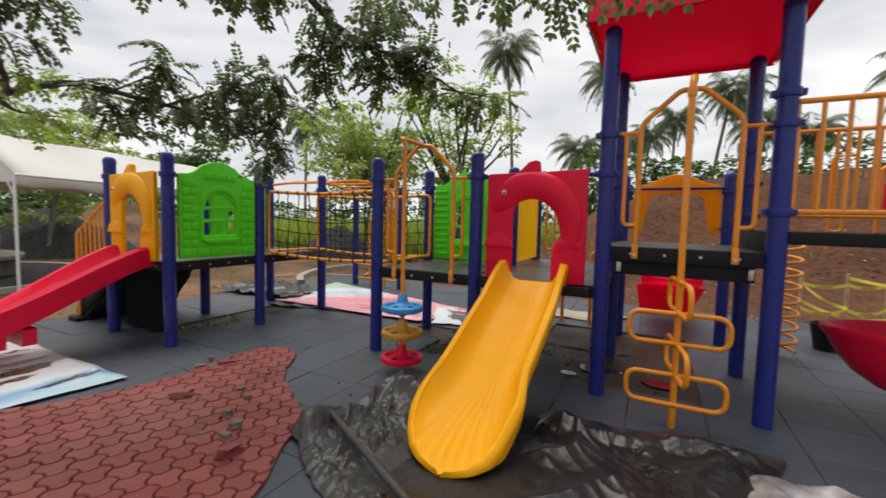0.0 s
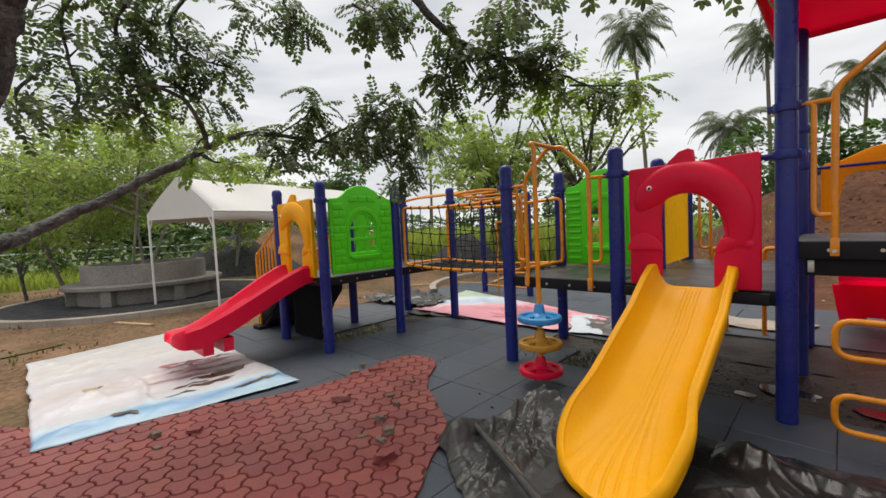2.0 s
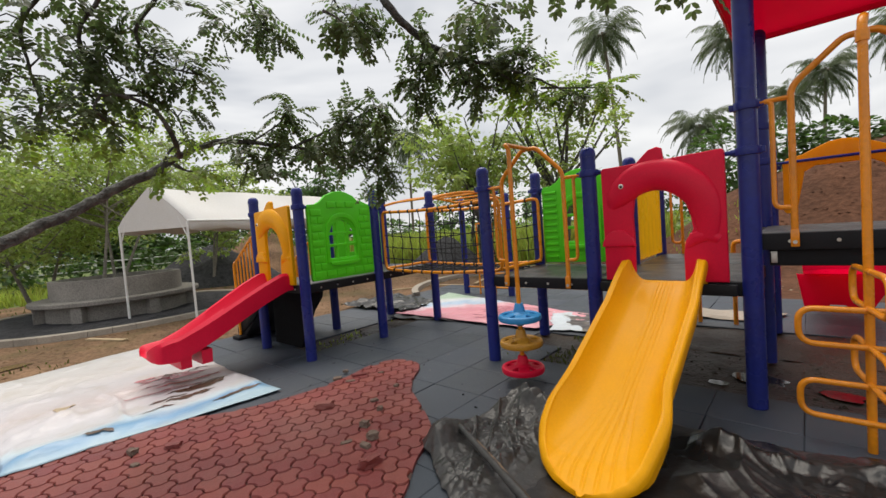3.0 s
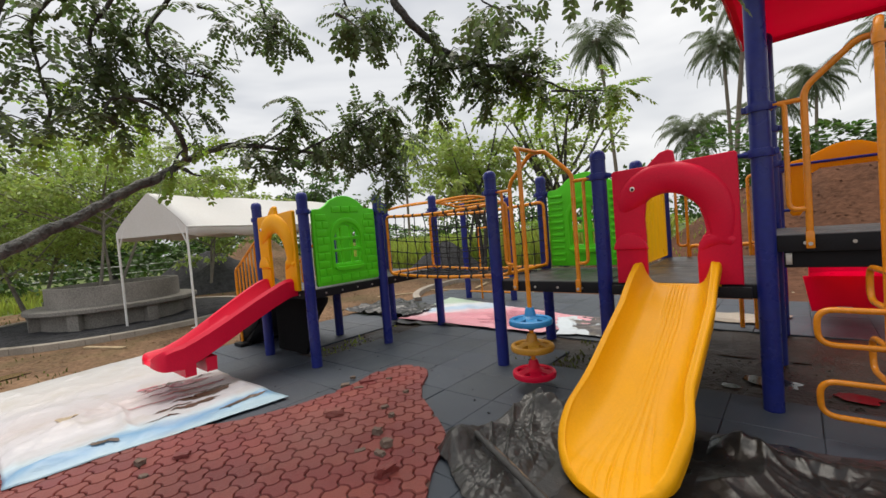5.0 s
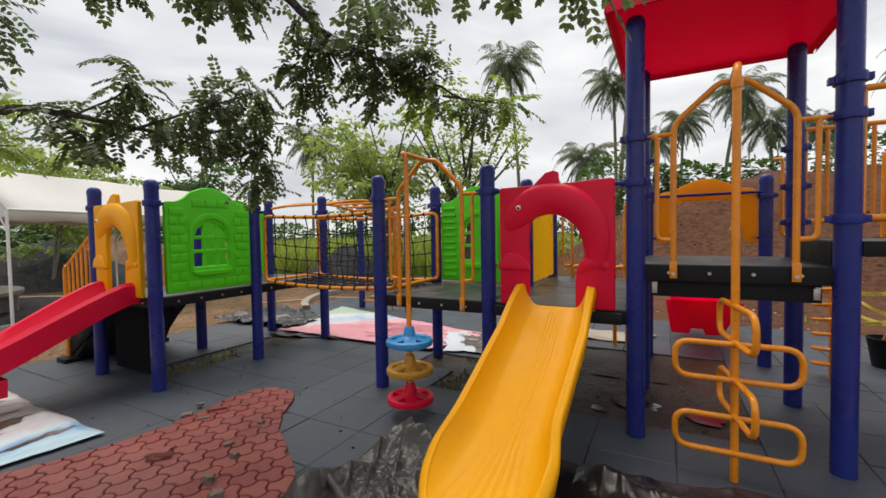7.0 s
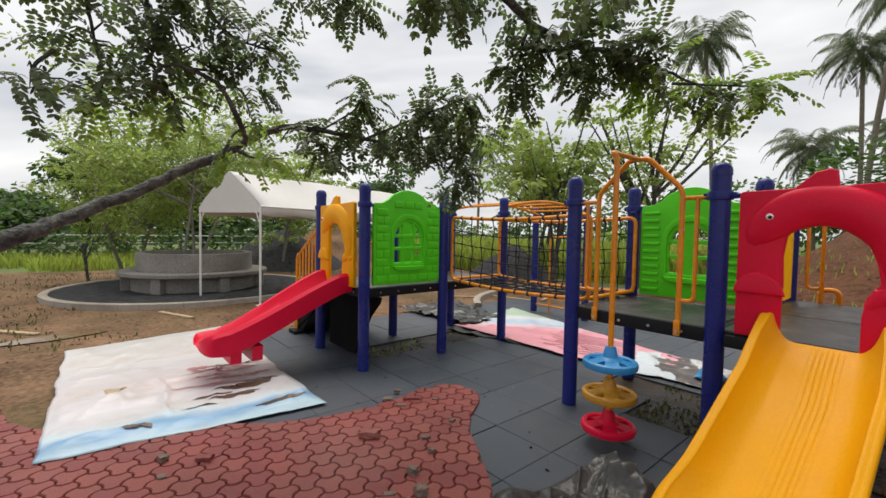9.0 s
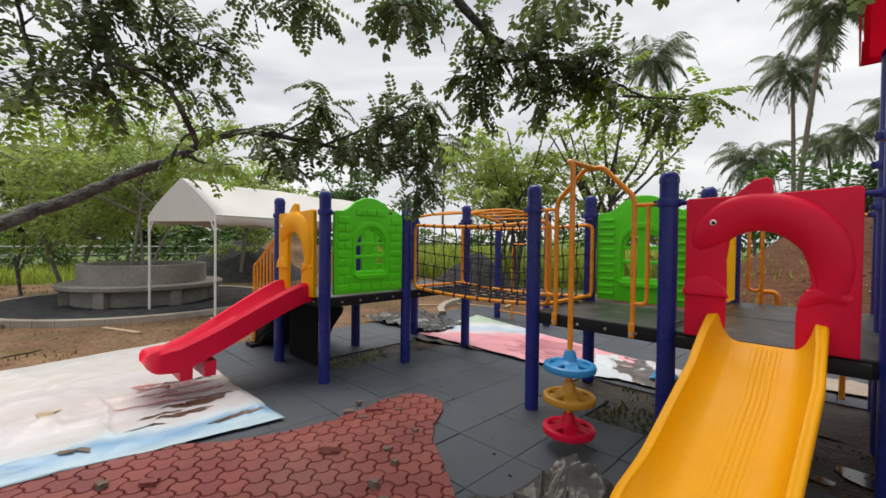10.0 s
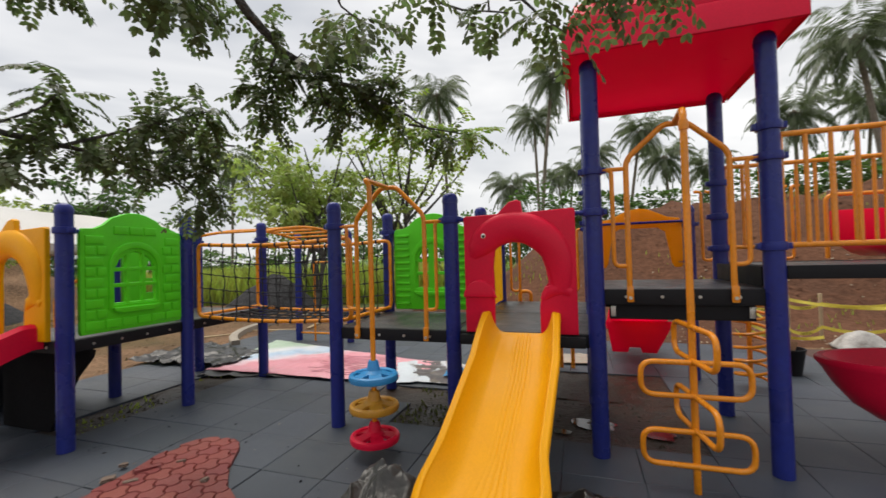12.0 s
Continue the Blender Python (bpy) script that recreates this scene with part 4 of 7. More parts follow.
# ---- stairs up to the first deck ----
def build_stairs():
    e = thing("deck_stairs", "black steel stairs with orange barred handrails", "stairs", "", (-5.4, (LY0 + LY1) / 2, 0))
    for y in (LY0 + 0.1, LY1 - 0.1):
        bm = bmesh.new()
        pts = [(-4.92, DZ - 0.02), (-4.92, DZ - 0.2), (-5.72, 0.04), (-5.98, 0.04), (-5.98, 0.12), (-5.84, 0.26)]
        plate(bm, pts, [], 0.02, lambda u, v, w: (u, y - 0.01 + w, v))
        part("stringer", bm, BLACK, e)
    bm = bmesh.new()
    loft(bm, [[(x, y, z) for y in (LY0 + 0.09, LY1 - 0.09)] for x, z in ((-4.93, DZ - 0.16), (-5.4, 0.3), (-5.74, 0.03))])
    loft(bm, [[(x, LY0 + 0.088, z) for z in (a, b)] for x, a, b in ((-4.93, DZ - 0.16, DZ - 0.02), (-5.4, 0.3, 0.58), (-5.9, 0.02, 0.2))])
    back = part("back_plate", bm, BLACK, e)
    so = back.modifiers.new("thick", "SOLIDIFY")
    so.thickness = 0.012
    for i in range(4):
        bm = bmesh.new()
        z = 0.17 + i * 0.18
        x = -5.86 + i * 0.235
        box(bm, x - 0.02, x + 0.24, LY0 + 0.1, LY1 - 0.1, z - 0.03, z, 0.006)
        box(bm, x - 0.02, x - 0.005, LY0 + 0.1, LY1 - 0.1, z - 0.17, z - 0.03, 0.003)
        part("tread", bm, DECK, e)
    for y in (LY0 + 0.05, LY1 - 0.05):
        bar_screen(e, (-4.95, y), (-5.8, y), ((0.98, 1.56), (0.5, 1.08)), 8, 0.013)
        bm = bmesh.new()
        tube(bm, fillet([(-5.8, y, 0.06), (-5.8, y, 1.06), (-5.75, y, 1.12)], 0.04), 0.019, 10)
        part("newel", bm, ORANGE, e)
        bm = bmesh.new()
        box(bm, -5.9, -5.68, y - 0.08, y + 0.08, 0.0, 0.05, 0.008)
        part("base_plate", bm, BLACK, e)
    return e


build_stairs()


# ---- under-deck black board of the first tower ----
def build_board(x0, x1, y0, y1, z0, z1, label, name="skirt_board"):
    e = thing(name, label, "board", "", ((x0 + x1) / 2, (y0 + y1) / 2, z0))
    bm = bmesh.new()
    box(bm, x0, x1, y0, y1, z0, z1, 0.006)
    part("board", bm, BLACK, e)
    return e


build_board(COLS["e"] + 0.07, COLS["f"] - 0.07, Y1 - 0.02, Y1 + 0.005, 0.93, 1.08, "black steel apron below the tower deck", "deck_apron")
build_board(COLS["e"] + 0.09, COLS["f"] - 0.09, Y0 + 0.05, Y0 + 0.07, 0.965, 1.075, "black steel apron below the tower deck", "deck_apron")
build_board(-0.82, 0.1, 3.60, 3.655, 0.77, 0.845, "black bolted plate under the dolphin panel", "deck_apron")


for x in (COLS["e"] + 0.115, COLS["f"] - 0.115):
    e = thing("apron_bracket", "small bare steel angle bracket on the black apron", "bracket", "apron brackets", (x, Y0 + 0.04, 1.02))
    bm = bmesh.new()
    box(bm, x - 0.016, x + 0.016, Y0 + 0.04, Y0 + 0.05, 0.985, 1.062, 0.002)
    box(bm, x - 0.016, x + 0.016, Y0 + 0.012, Y0 + 0.04, 1.054, 1.062, 0.002)
    part("angle", bm, STEEL, e)


e = thing("stair_shield", "black moulded plastic shield beneath the first deck", "board", "", (-4.4, 2.88, 0.03))
bm = bmesh.new()
plate(bm, [(-4.95, 0.03), (-4.3, 0.03), (-4.17, 0.24), (-3.98, 0.52), (-3.8, 0.69), (-3.78, 0.755), (-4.95, 0.755)], [], 0.05, lambda u, v, w: (u, 2.86 + w, v), 0.012)
part("board", bm, mat("black_matt_plastic", (0.01, 0.01, 0.011), 0.9, 0, 0.3, 8, 60, 0.2, spec=0.08), e)


# ---- raised walkway beyond the tower ----
def build_walkway():
    x0, x1 = COLS["f"] + 0.06, 3.9
    e = thing("walkway_deck", "black steel raised walkway leading from the tower", "walkway", "", (2.5, 4.2, 0))
    bm = bmesh.new()
    box(bm, x0, x1, Y0 + 0.02, Y1 - 0.02, 1.29, 1.325, 0.004)
    part("deck_plate", bm, DECK, e)
    for y in (Y0 - 0.01, Y1 + 0.01):
        bm = bmesh.new()
        box(bm, x0, x1, y - 0.012, y + 0.012, 1.245, 1.33, 0.004)
        part("skirt", bm, BLACK, e)
    bm = bmesh.new()
    box(bm, x0 - 0.11, x0 - 0.09, Y0 + 0.07, Y1 - 0.07, 1.19, 1.325, 0.004)
    part("riser", bm, BLACK, e)
    for y in (Y0, Y1):
        g = thing("barred_railing", "orange steel railing with upright bars beside the walkway", "railing", "walkway railings", (2.5, y, 1.4))
        bar_screen(g, (x0, y), (x1, y), ((1.46, 2.165), (1.46, 2.165)), 20, 0.014)
    for y in (Y0, Y1):
        copy_thing(tall_post, pose(3.96, y, 0))
    return e


build_walkway()


def build_far_slide():
    e = thing("slide", "pinkish red slide hood beside the far walkway", "slide", "slides", (2.75, 5.3, 0))
    bm = bmesh.new()
    box(bm, 2.42, 3.4, 5.55, 5.59, 1.5, 1.8, 0.02)
    part("hood", bm, RED_SHELL, e)
    bm = bmesh.new()
    loft(bm, [[(2.45 + t * 0.95, y, z + 0.1 * max(0, abs(t - 0.5) * 2 - 0.75) * 4) for t in [i / 12 for i in range(13)]] for y, z in ((4.8, 1.34), (5.1, 1.345), (5.5, 1.35))])
    ob = part("chute", bm, RED, e)
    so = ob.modifiers.new("thick", "SOLIDIFY")
    so.thickness = 0.03
    bm = bmesh.new()
    tube(bm, fillet([(2.38, 5.55, 1.33), (2.38, 5.55, 1.95), (3.45, 5.55, 1.95), (3.45, 5.55, 1.33)], 0.08), 0.019, 10)
    part("hood_frame", bm, ORANGE, e)
    return e


build_far_slide()


# ---- yellow arched panel, loop rails ----
def build_bow_panel():
    e = thing("bow_panel", "yellow plastic arched header panel between blue posts", "play panel", "", (0.72, Y2, 1.3))
    out = [(-0.45, -0.02), (-0.45, -0.5), (-0.43, -0.53), (-0.37, -0.53), (-0.34, -0.48), (-0.28, -0.12), (-0.2, -0.07), (0.2, -0.07), (0.28, -0.12), (0.34, -0.48), (0.37, -0.53), (0.43, -0.53), (0.45, -0.5), (0.45, -0.02), (0.42, 0.03), (0.3, 0.05), (0.2, 0.1), (0.1, 0.145), (0, 0.16), (-0.1, 0.145), (-0.2, 0.1), (-0.3, 0.05), (-0.42, 0.03)]
    bm = bmesh.new()
    plate(bm, out, [], 0.035, lambda u, v, w: (0.735 + u, Y2 + 0.01 - w, 1.79 + v), 0.008)
    part("panel_body", bm, YELLOW_SHELL, e)
    bm = bmesh.new()
    tube(bm, [(COLS["e"], Y2 - 0.04, 1.78), (COLS["f"], Y2 - 0.04, 1.78)], 0.014, 8)
    part("cross_bar", bm, BLUE, e)
    for sx in (-1, 1):
        bm = bmesh.new()
        tube(bm, [(0.735 + sx * 0.4, Y2 - 0.01, 1.32), (0.735 + sx * 0.52, Y2 - 0.01, 1.32)], 0.016, 8)
        part("fixing_bar", bm, BLUE, e)
    return e


build_bow_panel()


def build_side_loops(x0, x1, y, z0, top, group="loop handrails"):
    for s, edge in ((-1, x0 + PR), (1, x1 - PR)):
        e = thing("loop_handrail", "orange bent tube handrail loop at the deck exit", "handrail", group, (edge, y, z0))
        bm = bmesh.new()
        tube(bm, fillet([(edge, y, top), (edge - s * 0.07, y, top), (edge - s * 0.07, y, z0 + 0.13), (edge - s * 0.18, y, z0 + 0.13), (edge - s * 0.18, y, top - 0.02), (edge - s * 0.11, y, top)], 0.05), 0.016, 8)
        part("loop", bm, ORANGE, e)
        bm = bmesh.new()
        tube(bm, [(edge - s * 0.18, y, z0 - 0.06), (edge - s * 0.18, y, z0 + 0.16)], 0.017, 8)
        part("upright", bm, ORANGE, e)


build_side_loops(COLS["d"], COLS["e"], Y2, DZ, 1.74)
build_side_loops(COLS["f"], COLS["f"] + 1.1, Y2, 1.2, 2.1)
for x in (-0.62, -0.12):
    e = thing("crawl_hoop", "orange tube hoop behind the low deck", "handrail", "crawl hoops", (x, 6.0, 0.0))
    bm = bmesh.new()
    tube(bm, fillet([(x - 0.07, 6.05, 0.0), (x - 0.07, 6.05, 0.97), (x + 0.07, 6.05, 0.97), (x + 0.07, 6.05, 0.0)], 0.06), 0.024, 8)
    part("hoop", bm, ORANGE, e)


def build_spiral(x, y):
    e = thing("spiral_climber", "orange steel spiral climber round a straight pole", "climber", "", (x, y, 0))
    bm = bmesh.new()
    tube(bm, [(x - 0.01, y + 0.02, 0), (x - 0.01, y + 0.02, 1.25)], 0.024, 10)
    part("pole", bm, ORANGE, e)
    bm = bmesh.new()
    tube(bm, [(x + 0.15 * math.cos(a * 0.35), y + 0.15 * math.sin(a * 0.35), 0.08 + a * 0.35 / (2 * math.pi) * 0.137) for a in range(0, 145)], 0.016, 8)
    part("spiral", bm, ORANGE, e)
    return e


build_spiral(1.73, 5.6)


def build_boat(x, y):
    e = thing("rocker_boat", "red plastic boat shaped rocker with a rolled rim", "rocker", "", (x, y, 0))
    bm = bmesh.new()
    rows = []
    deep = lambda z: 0.685 - (0.685 - z) * 0.8
    for sc, z in ((0.0, 0.1), (0.45, 0.11), (0.66, 0.18), (0.8, 0.3), (0.9, 0.45), (0.96, 0.58), (0.985, 0.62), (1.0, 0.64), (1.0, 0.675), (0.985, 0.685), (0.95, 0.68), (0.9, 0.6), (0.7, 0.3), (0.4, 0.2), (0.0, 0.19)):
        rows.append([(x + 0.95 * sc * math.cos(a), y + 0.42 * sc * math.sin(a), deep(z)) for a in [2 * math.pi * k / 32 for k in range(33)]])
    loft(bm, rows)
    bmesh.ops.remove_doubles(bm, verts=bm.verts, dist=0.0005)
    part("hull", bm, RED, e)
    bm = bmesh.new()
    lathe(bm, [(0, 0), (0.16, 0.0), (0.16, 0.03), (0.06, 0.05), (0.05, 0.24)], (x, y, 0), 16)
    part("foot", bm, BLACK, e)
    return e


build_boat(2.57, 4.08)


def build_bucket(x, y):
    e = thing("bucket", "black rubber builder's bucket standing on the tiles", "bucket", "", (x, y, 0))
    bm = bmesh.new()
    lathe(bm, [(0, 0.004), (0.11, 0.0), (0.125, 0.1), (0.15, 0.27), (0.158, 0.28), (0.158, 0.295), (0.142, 0.295), (0.115, 0.1), (0.1, 0.02), (0, 0.02)], (x, y, 0), 20)
    part("shell", bm, BLACK, e)
    bm = bmesh.new()
    tube(bm, [(x + 0.15 * math.cos(a), y + 0.02 + 0.05 * math.sin(a), 0.28 - 0.14 * math.sin(a)) for a in [math.pi * k / 10 for k in range(11)]], 0.004, 6)
    part("handle", bm, STEEL, e)
    bm = bmesh.new()
    lathe(bm, [(0.0, 0.19), (0.07, 0.185), (0.128, 0.17)], (x, y, 0), 16)
    part("mortar", bm, MUD, e, "brown mortar left in the bucket")
    return e


build_bucket(2.32, 6.3)
e = thing("board_offcut", "short brown board leaning inside the bucket", "board", "", (2.3, 6.3, 0.18))
bm = bmesh.new()
box(bm, -0.045, 0.045, -0.009, 0.009, 0.0, 0.22, 0.003, Matrix.Translation((2.29, 6.28, 0.175)) @ Matrix.Rotation(radians(24), 4, "Y") @ Matrix.Rotation(radians(-14), 4, "X"))
part("board", bm, mat("brown_board", (0.22, 0.12, 0.06), 0.8, 0, 0.3, 9, 60, 0.4), e)


# ---- sheets lying about ----
def sheet(name, corners, nx, ny, material, label, height, category="tarpaulin", base=0.012, edge_wobble=0.03, seed=1.0, group=""):
    """A crumpled sheet spread over four corners (near left, near right, far right, far left)."""
    a, b, c, d = (Vector((*p, 0)) for p in corners)
    e = thing(name, label, category, group, ((a + c) / 2))
    rows = []
    for j in range(ny + 1):
        row = []
        for i in range(nx + 1):
            u, v = i / nx, j / ny
            p = a * (1 - u) * (1 - v) + b * u * (1 - v) + c * u * v + d * (1 - u) * v
            rim = min(u, 1 - u, v, 1 - v)
            k = max(0, 1 - rim * 8)
            p = p + Vector((fractal(p.x, p.y, 2.2, seed), fractal(p.x, p.y, 2.2, seed + 5), 0)) * edge_wobble * (0.3 + k)
            p.z = base + max(0, height(p.x, p.y, u, v))
            row.append(p)
        rows.append(row)
    bm = bmesh.new()
    loft(bm, rows)
    ob = part("sheet", bm, material, e)
    ob.data.set_sharp_from_angle(angle=radians(70))
    so = ob.modifiers.new("thick", "SOLIDIFY")
    so.thickness = 0.002
    return e


def ridge(x, y, s, seed, sharp=3.0):
    """Creases: sharp folds from folded noise."""
    return (1 - abs(noise.noise(Vector((x * s + seed, y * s - seed, seed))))) ** sharp


def folds(x, y, seed, count=7, size=0.32):
    """Crumpled film: straight creases that meet in facets, strong in some patches and weak in others."""
    rng = random.Random(seed)
    z = 0.0
    wx = x + 0.1 * noise.noise(Vector((x * 1.7, y * 1.7, seed)))
    wy = y + 0.1 * noise.noise(Vector((x * 1.7 + 9, y * 1.7, seed)))
    for k in range(count):
        a, f, ph = rng.uniform(0, math.pi), rng.uniform(0.6, 2.2), rng.random() * 5
        t = ((wx * math.cos(a) + wy * math.sin(a)) * f / size + ph) % 1.0
        tri = 1 - abs(2 * t - 1)
        patch = max(0, 0.35 + 1.3 * noise.noise(Vector((x * 1.9 + k * 7.1, y * 1.9, seed + k))))
        z += tri ** 1.1 * patch / f
    return z / count


def clear_of_slide(x, y):
    """The slide's end presses the film flat."""
    d = max(abs(x + 0.42) - 0.32, abs(y - 2.55) - 0.62)
    return max(0.04, min(1, d / 0.16))


def crumple(x, y, seed, big=0.06, small=0.022):
    """Film thrown down: long slack rolls with sharp crests, and facets between pinched points."""
    a = noise.noise(Vector((x * 1.3 + seed, y * 1.3, seed)))
    b = noise.noise(Vector((x * 1.3, y * 1.3 + seed, seed + 4)))
    wx, wy = x + 0.22 * a, y + 0.22 * b
    roll = (1 - abs(noise.noise(Vector((wx * 2.1 - wy * 1.2, wx * 0.7 + wy * 1.1, seed)))) * 1.9)
    f = noise.voronoi(Vector((wx * 5.5 + seed, wy * 4.0, seed)))[0]
    g = noise.voronoi(Vector((wx * 12 - seed, wy * 9, seed)))[0]
    h = noise.voronoi(Vector((wx * 24 + seed, wy * 30, seed)))[0]
    patch = max(0.2, min(1, 0.6 + 1.1 * noise.noise(Vector((x * 1.6 + seed * 2, y * 1.6, 3)))))
    pull = (1 - abs(noise.noise(Vector((wx * 6 + wy * 5, wx * 1.3 - wy * 1.5, seed))))) ** 6
    return big * max(0, roll) ** 2.5 + small * patch * ((f[1] - f[0]) * 1.6 + 0.6 * (g[1] - g[0]) + 0.25 * (h[1] - h[0])) + small * 0.7 * pull * (1.2 - patch)


def rim_fade(u, v, k=9.0, low=0.15):
    return min(1, min(u, 1 - u, v, 1 - v) * k + low)


def right_black(x, y, u, v):
    z = crumple(x, y, 3.0, 0.04, 0.022)
    z += 0.06 * math.exp(-((x + 0.2) ** 2 / 0.05 + (y - 2.98) ** 2 / 0.012)) + 0.045 * math.exp(-((y - 2.98 + 0.06 * math.sin(x * 5)) ** 2) / 0.004)
    return z * rim_fade(u, v) * clear_of_slide(x, y)


def left_black(x, y, u, v):
    z = 0.012 + crumple(x, y, 6.5, 0.05, 0.05)
    z += 0.13 * math.exp(-((x + 1.08) ** 2 / 0.04 + (y - 2.86) ** 2 / 0.02)) * (1 + 0.5 * noise.noise(Vector((x * 9, y * 9, 1))))
    z += 0.11 * math.exp(-((x + 1.3) ** 2 / 0.008 + (y - 2.1) ** 2 / 0.03))
    return z * rim_fade(u, v, 11, 0.1) * clear_of_slide(x, y)


sheet("black_sheet", [(-0.75, 1.45), (1.0, 2.1), (1.24, 3.2), (-0.5, 3.13)], 260, 150, TARP_BLACK, "crumpled wet black polythene sheet under the yellow slide", right_black, seed=2.0, edge_wobble=0.05)
sheet("black_sheet", [(-1.43, 2.05), (-0.5, 1.45), (-0.42, 2.9), (-1.3, 2.98)], 170, 170, TARP_DUSTY, "dusty black polythene sheet gathered beside the pavers", left_black, seed=6.0, edge_wobble=0.05)
sheet("black_sheet", [(-6.3, 4.95), (-4.55, 4.95), (-4.6, 5.75), (-6.4, 6.2)], 60, 40, TARP_BLACK, "crumpled black and grey plastic sheet on the soil", lambda x, y, u, v: 0.012 + crumple(x, y, 13.0, 0.05, 0.05), seed=8.0, edge_wobble=0.1)
sheet("black_sheet", [(-4.7, 4.6), (-2.9, 4.95), (-3.2, 5.25), (-4.8, 5.3)], 50, 20, TARP_BLACK, "black plastic sheet edge beneath the pink tarpaulin", lambda x, y, u, v: 0.0 + 0.025 * ridge(x, y, 2.4, 17, 3), base=0.006, seed=9.0, edge_wobble=0.06)


def printed(name, stops, axis, scale=1.0, rough=0.35):
    """Printed plastic: colour fields that change along an axis, broken up by noise."""
    m = bpy.data.materials.new(name)
    m.use_nodes = True
    n, l = m.node_tree.nodes, m.node_tree.links
    b = n["Principled BSDF"]
    geo = n.new("ShaderNodeNewGeometry")
    dot = n.new("ShaderNodeVectorMath")
    dot.operation = "DOT_PRODUCT"
    dot.inputs[1].default_value = axis[:3]
    l.new(geo.outputs["Position"], dot.inputs[0])
    ns = n.new("ShaderNodeTexNoise")
    ns.inputs["Scale"].default_value, ns.inputs["Detail"].default_value = 2.5 * scale, 4
    l.new(geo.outputs["Position"], ns.inputs[0])
    rng = n.new("ShaderNodeMath")
    rng.operation = "MULTIPLY_ADD"
    rng.inputs[1].default_value = axis[4]
    l.new(ns.outputs["Fac"], rng.inputs[0])
    l.new(dot.outputs["Value"], rng.inputs[2])
    off = n.new("ShaderNodeMath")
    off.operation = "ADD"
    off.inputs[1].default_value = axis[3] - axis[4] * 0.5
    l.new(rng.outputs[0], off.inputs[0])
    ramp = n.new("ShaderNodeValToRGB")
    el = ramp.color_ramp.elements
    for k, (pos, col) in enumerate(stops):
        q = el[k] if k < 2 else el.new(pos)
        q.position, q.color = pos, (*col, 1)
    l.new(off.outputs[0], ramp.inputs[0])
    dirt = n.new("ShaderNodeTexNoise")
    dirt.inputs["Scale"].default_value, dirt.inputs["Detail"].default_value = 3.3 * scale, 8
    l.new(geo.outputs["Position"], dirt.inputs[0])
    dr = n.new("ShaderNodeMapRange")
    dr.inputs["From Min"].default_value, dr.inputs["From Max"].default_value, dr.inputs["To Max"].default_value = 0.55, 0.8, 0.5
    l.new(dirt.outputs["Fac"], dr.inputs["Value"])
    mix = n.new("ShaderNodeMix")
    mix.data_type = "RGBA"
    mix.inputs[7].default_value = (0.4, 0.34, 0.26, 1)
    l.new(dr.outputs[0], mix.inputs[0])
    l.new(ramp.outputs[0], mix.inputs[6])
    l.new(mix.outputs[2], b.inputs["Base Color"])
    b.inputs["Roughness"].default_value = rough
    # fine wrinkles that run mostly one way
    mp = n.new("ShaderNodeMapping")
    mp.inputs["Scale"].default_value = (9.0, 2.2, 4.0)
    mp.inputs["Rotation"].default_value = (0, 0, 1.2)
    l.new(geo.outputs["Position"], mp.inputs[0])
    wr = n.new("ShaderNodeTexNoise")
    wr.inputs["Scale"].default_value, wr.inputs["Detail"].default_value, wr.inputs["Distortion"].default_value = 1.6, 6, 0.6
    l.new(mp.outputs[0], wr.inputs[0])
    bp = n.new("ShaderNodeBump")
    bp.inputs["Strength"].default_value, bp.inputs["Distance"].default_value = 0.45, 0.02
    l.new(wr.outputs["Fac"], bp.inputs["Height"])
    l.new(bp.outputs[0], b.inputs["Normal"])
    return m


WHITE_PRINT = printed("white_print", [(0.0, (0.53, 0.52, 0.52)), (0.3, (0.57, 0.54, 0.53)), (0.45, (0.52, 0.5, 0.52)), (0.62, (0.56, 0.5, 0.5)), (0.85, (0.54, 0.54, 0.57)), (0.9, (0.5, 0.6, 0.66)), (0.95, (0.17, 0.34, 0.54)), (1.0, (0.36, 0.5, 0.58))], (0.33, -0.02, 0, 2.12, 0.12))
PINK_PRINT = printed("pink_print", [(0.0, (0.4, 0.52, 0.4)), (0.16, (0.68, 0.7, 0.72)), (0.28, (0.42, 0.56, 0.72)), (0.38, (0.75, 0.6, 0.64)), (0.5, (0.72, 0.3, 0.36)), (1.0, (0.75, 0.36, 0.42))], (0.25, -0.33, 0, 3.24, 0.25))
MIXED_PRINT = printed("mixed_print", [(0.0, (0.6, 0.66, 0.72)), (0.4, (0.65, 0.66, 0.68)), (0.5, (0.12, 0.1, 0.1)), (0.62, (0.5, 0.5, 0.52)), (0.72, (0.15, 0.11, 0.1)), (0.85, (0.6, 0.62, 0.66)), (1.0, (0.6, 0.25, 0.3))], (0.35, 0.2, 0, -0.42, 0.5), 1.6)
NEWS_PRINT = printed("grey_print", [(0.0, (0.6, 0.66, 0.72)), (0.4, (0.6, 0.66, 0.72)), (0.43, (0.06, 0.05, 0.05)), (0.53, (0.1, 0.08, 0.08)), (0.56, (0.6, 0.62, 0.66)), (0.66, (0.28, 0.2, 0.19)), (0.74, (0.6, 0.66, 0.72))], (0.4, 0.25, 0, -0.2, 0.5), 1.8)
STAIN = mat("brown_stain", (0.1, 0.06, 0.04), 0.35, 0, 0.5, 9, 60, 0.4)
CHIPPY = mat("sandy_stain", (0.42, 0.33, 0.22), 0.8, 0, 0.3, 9, 60, 0.4)
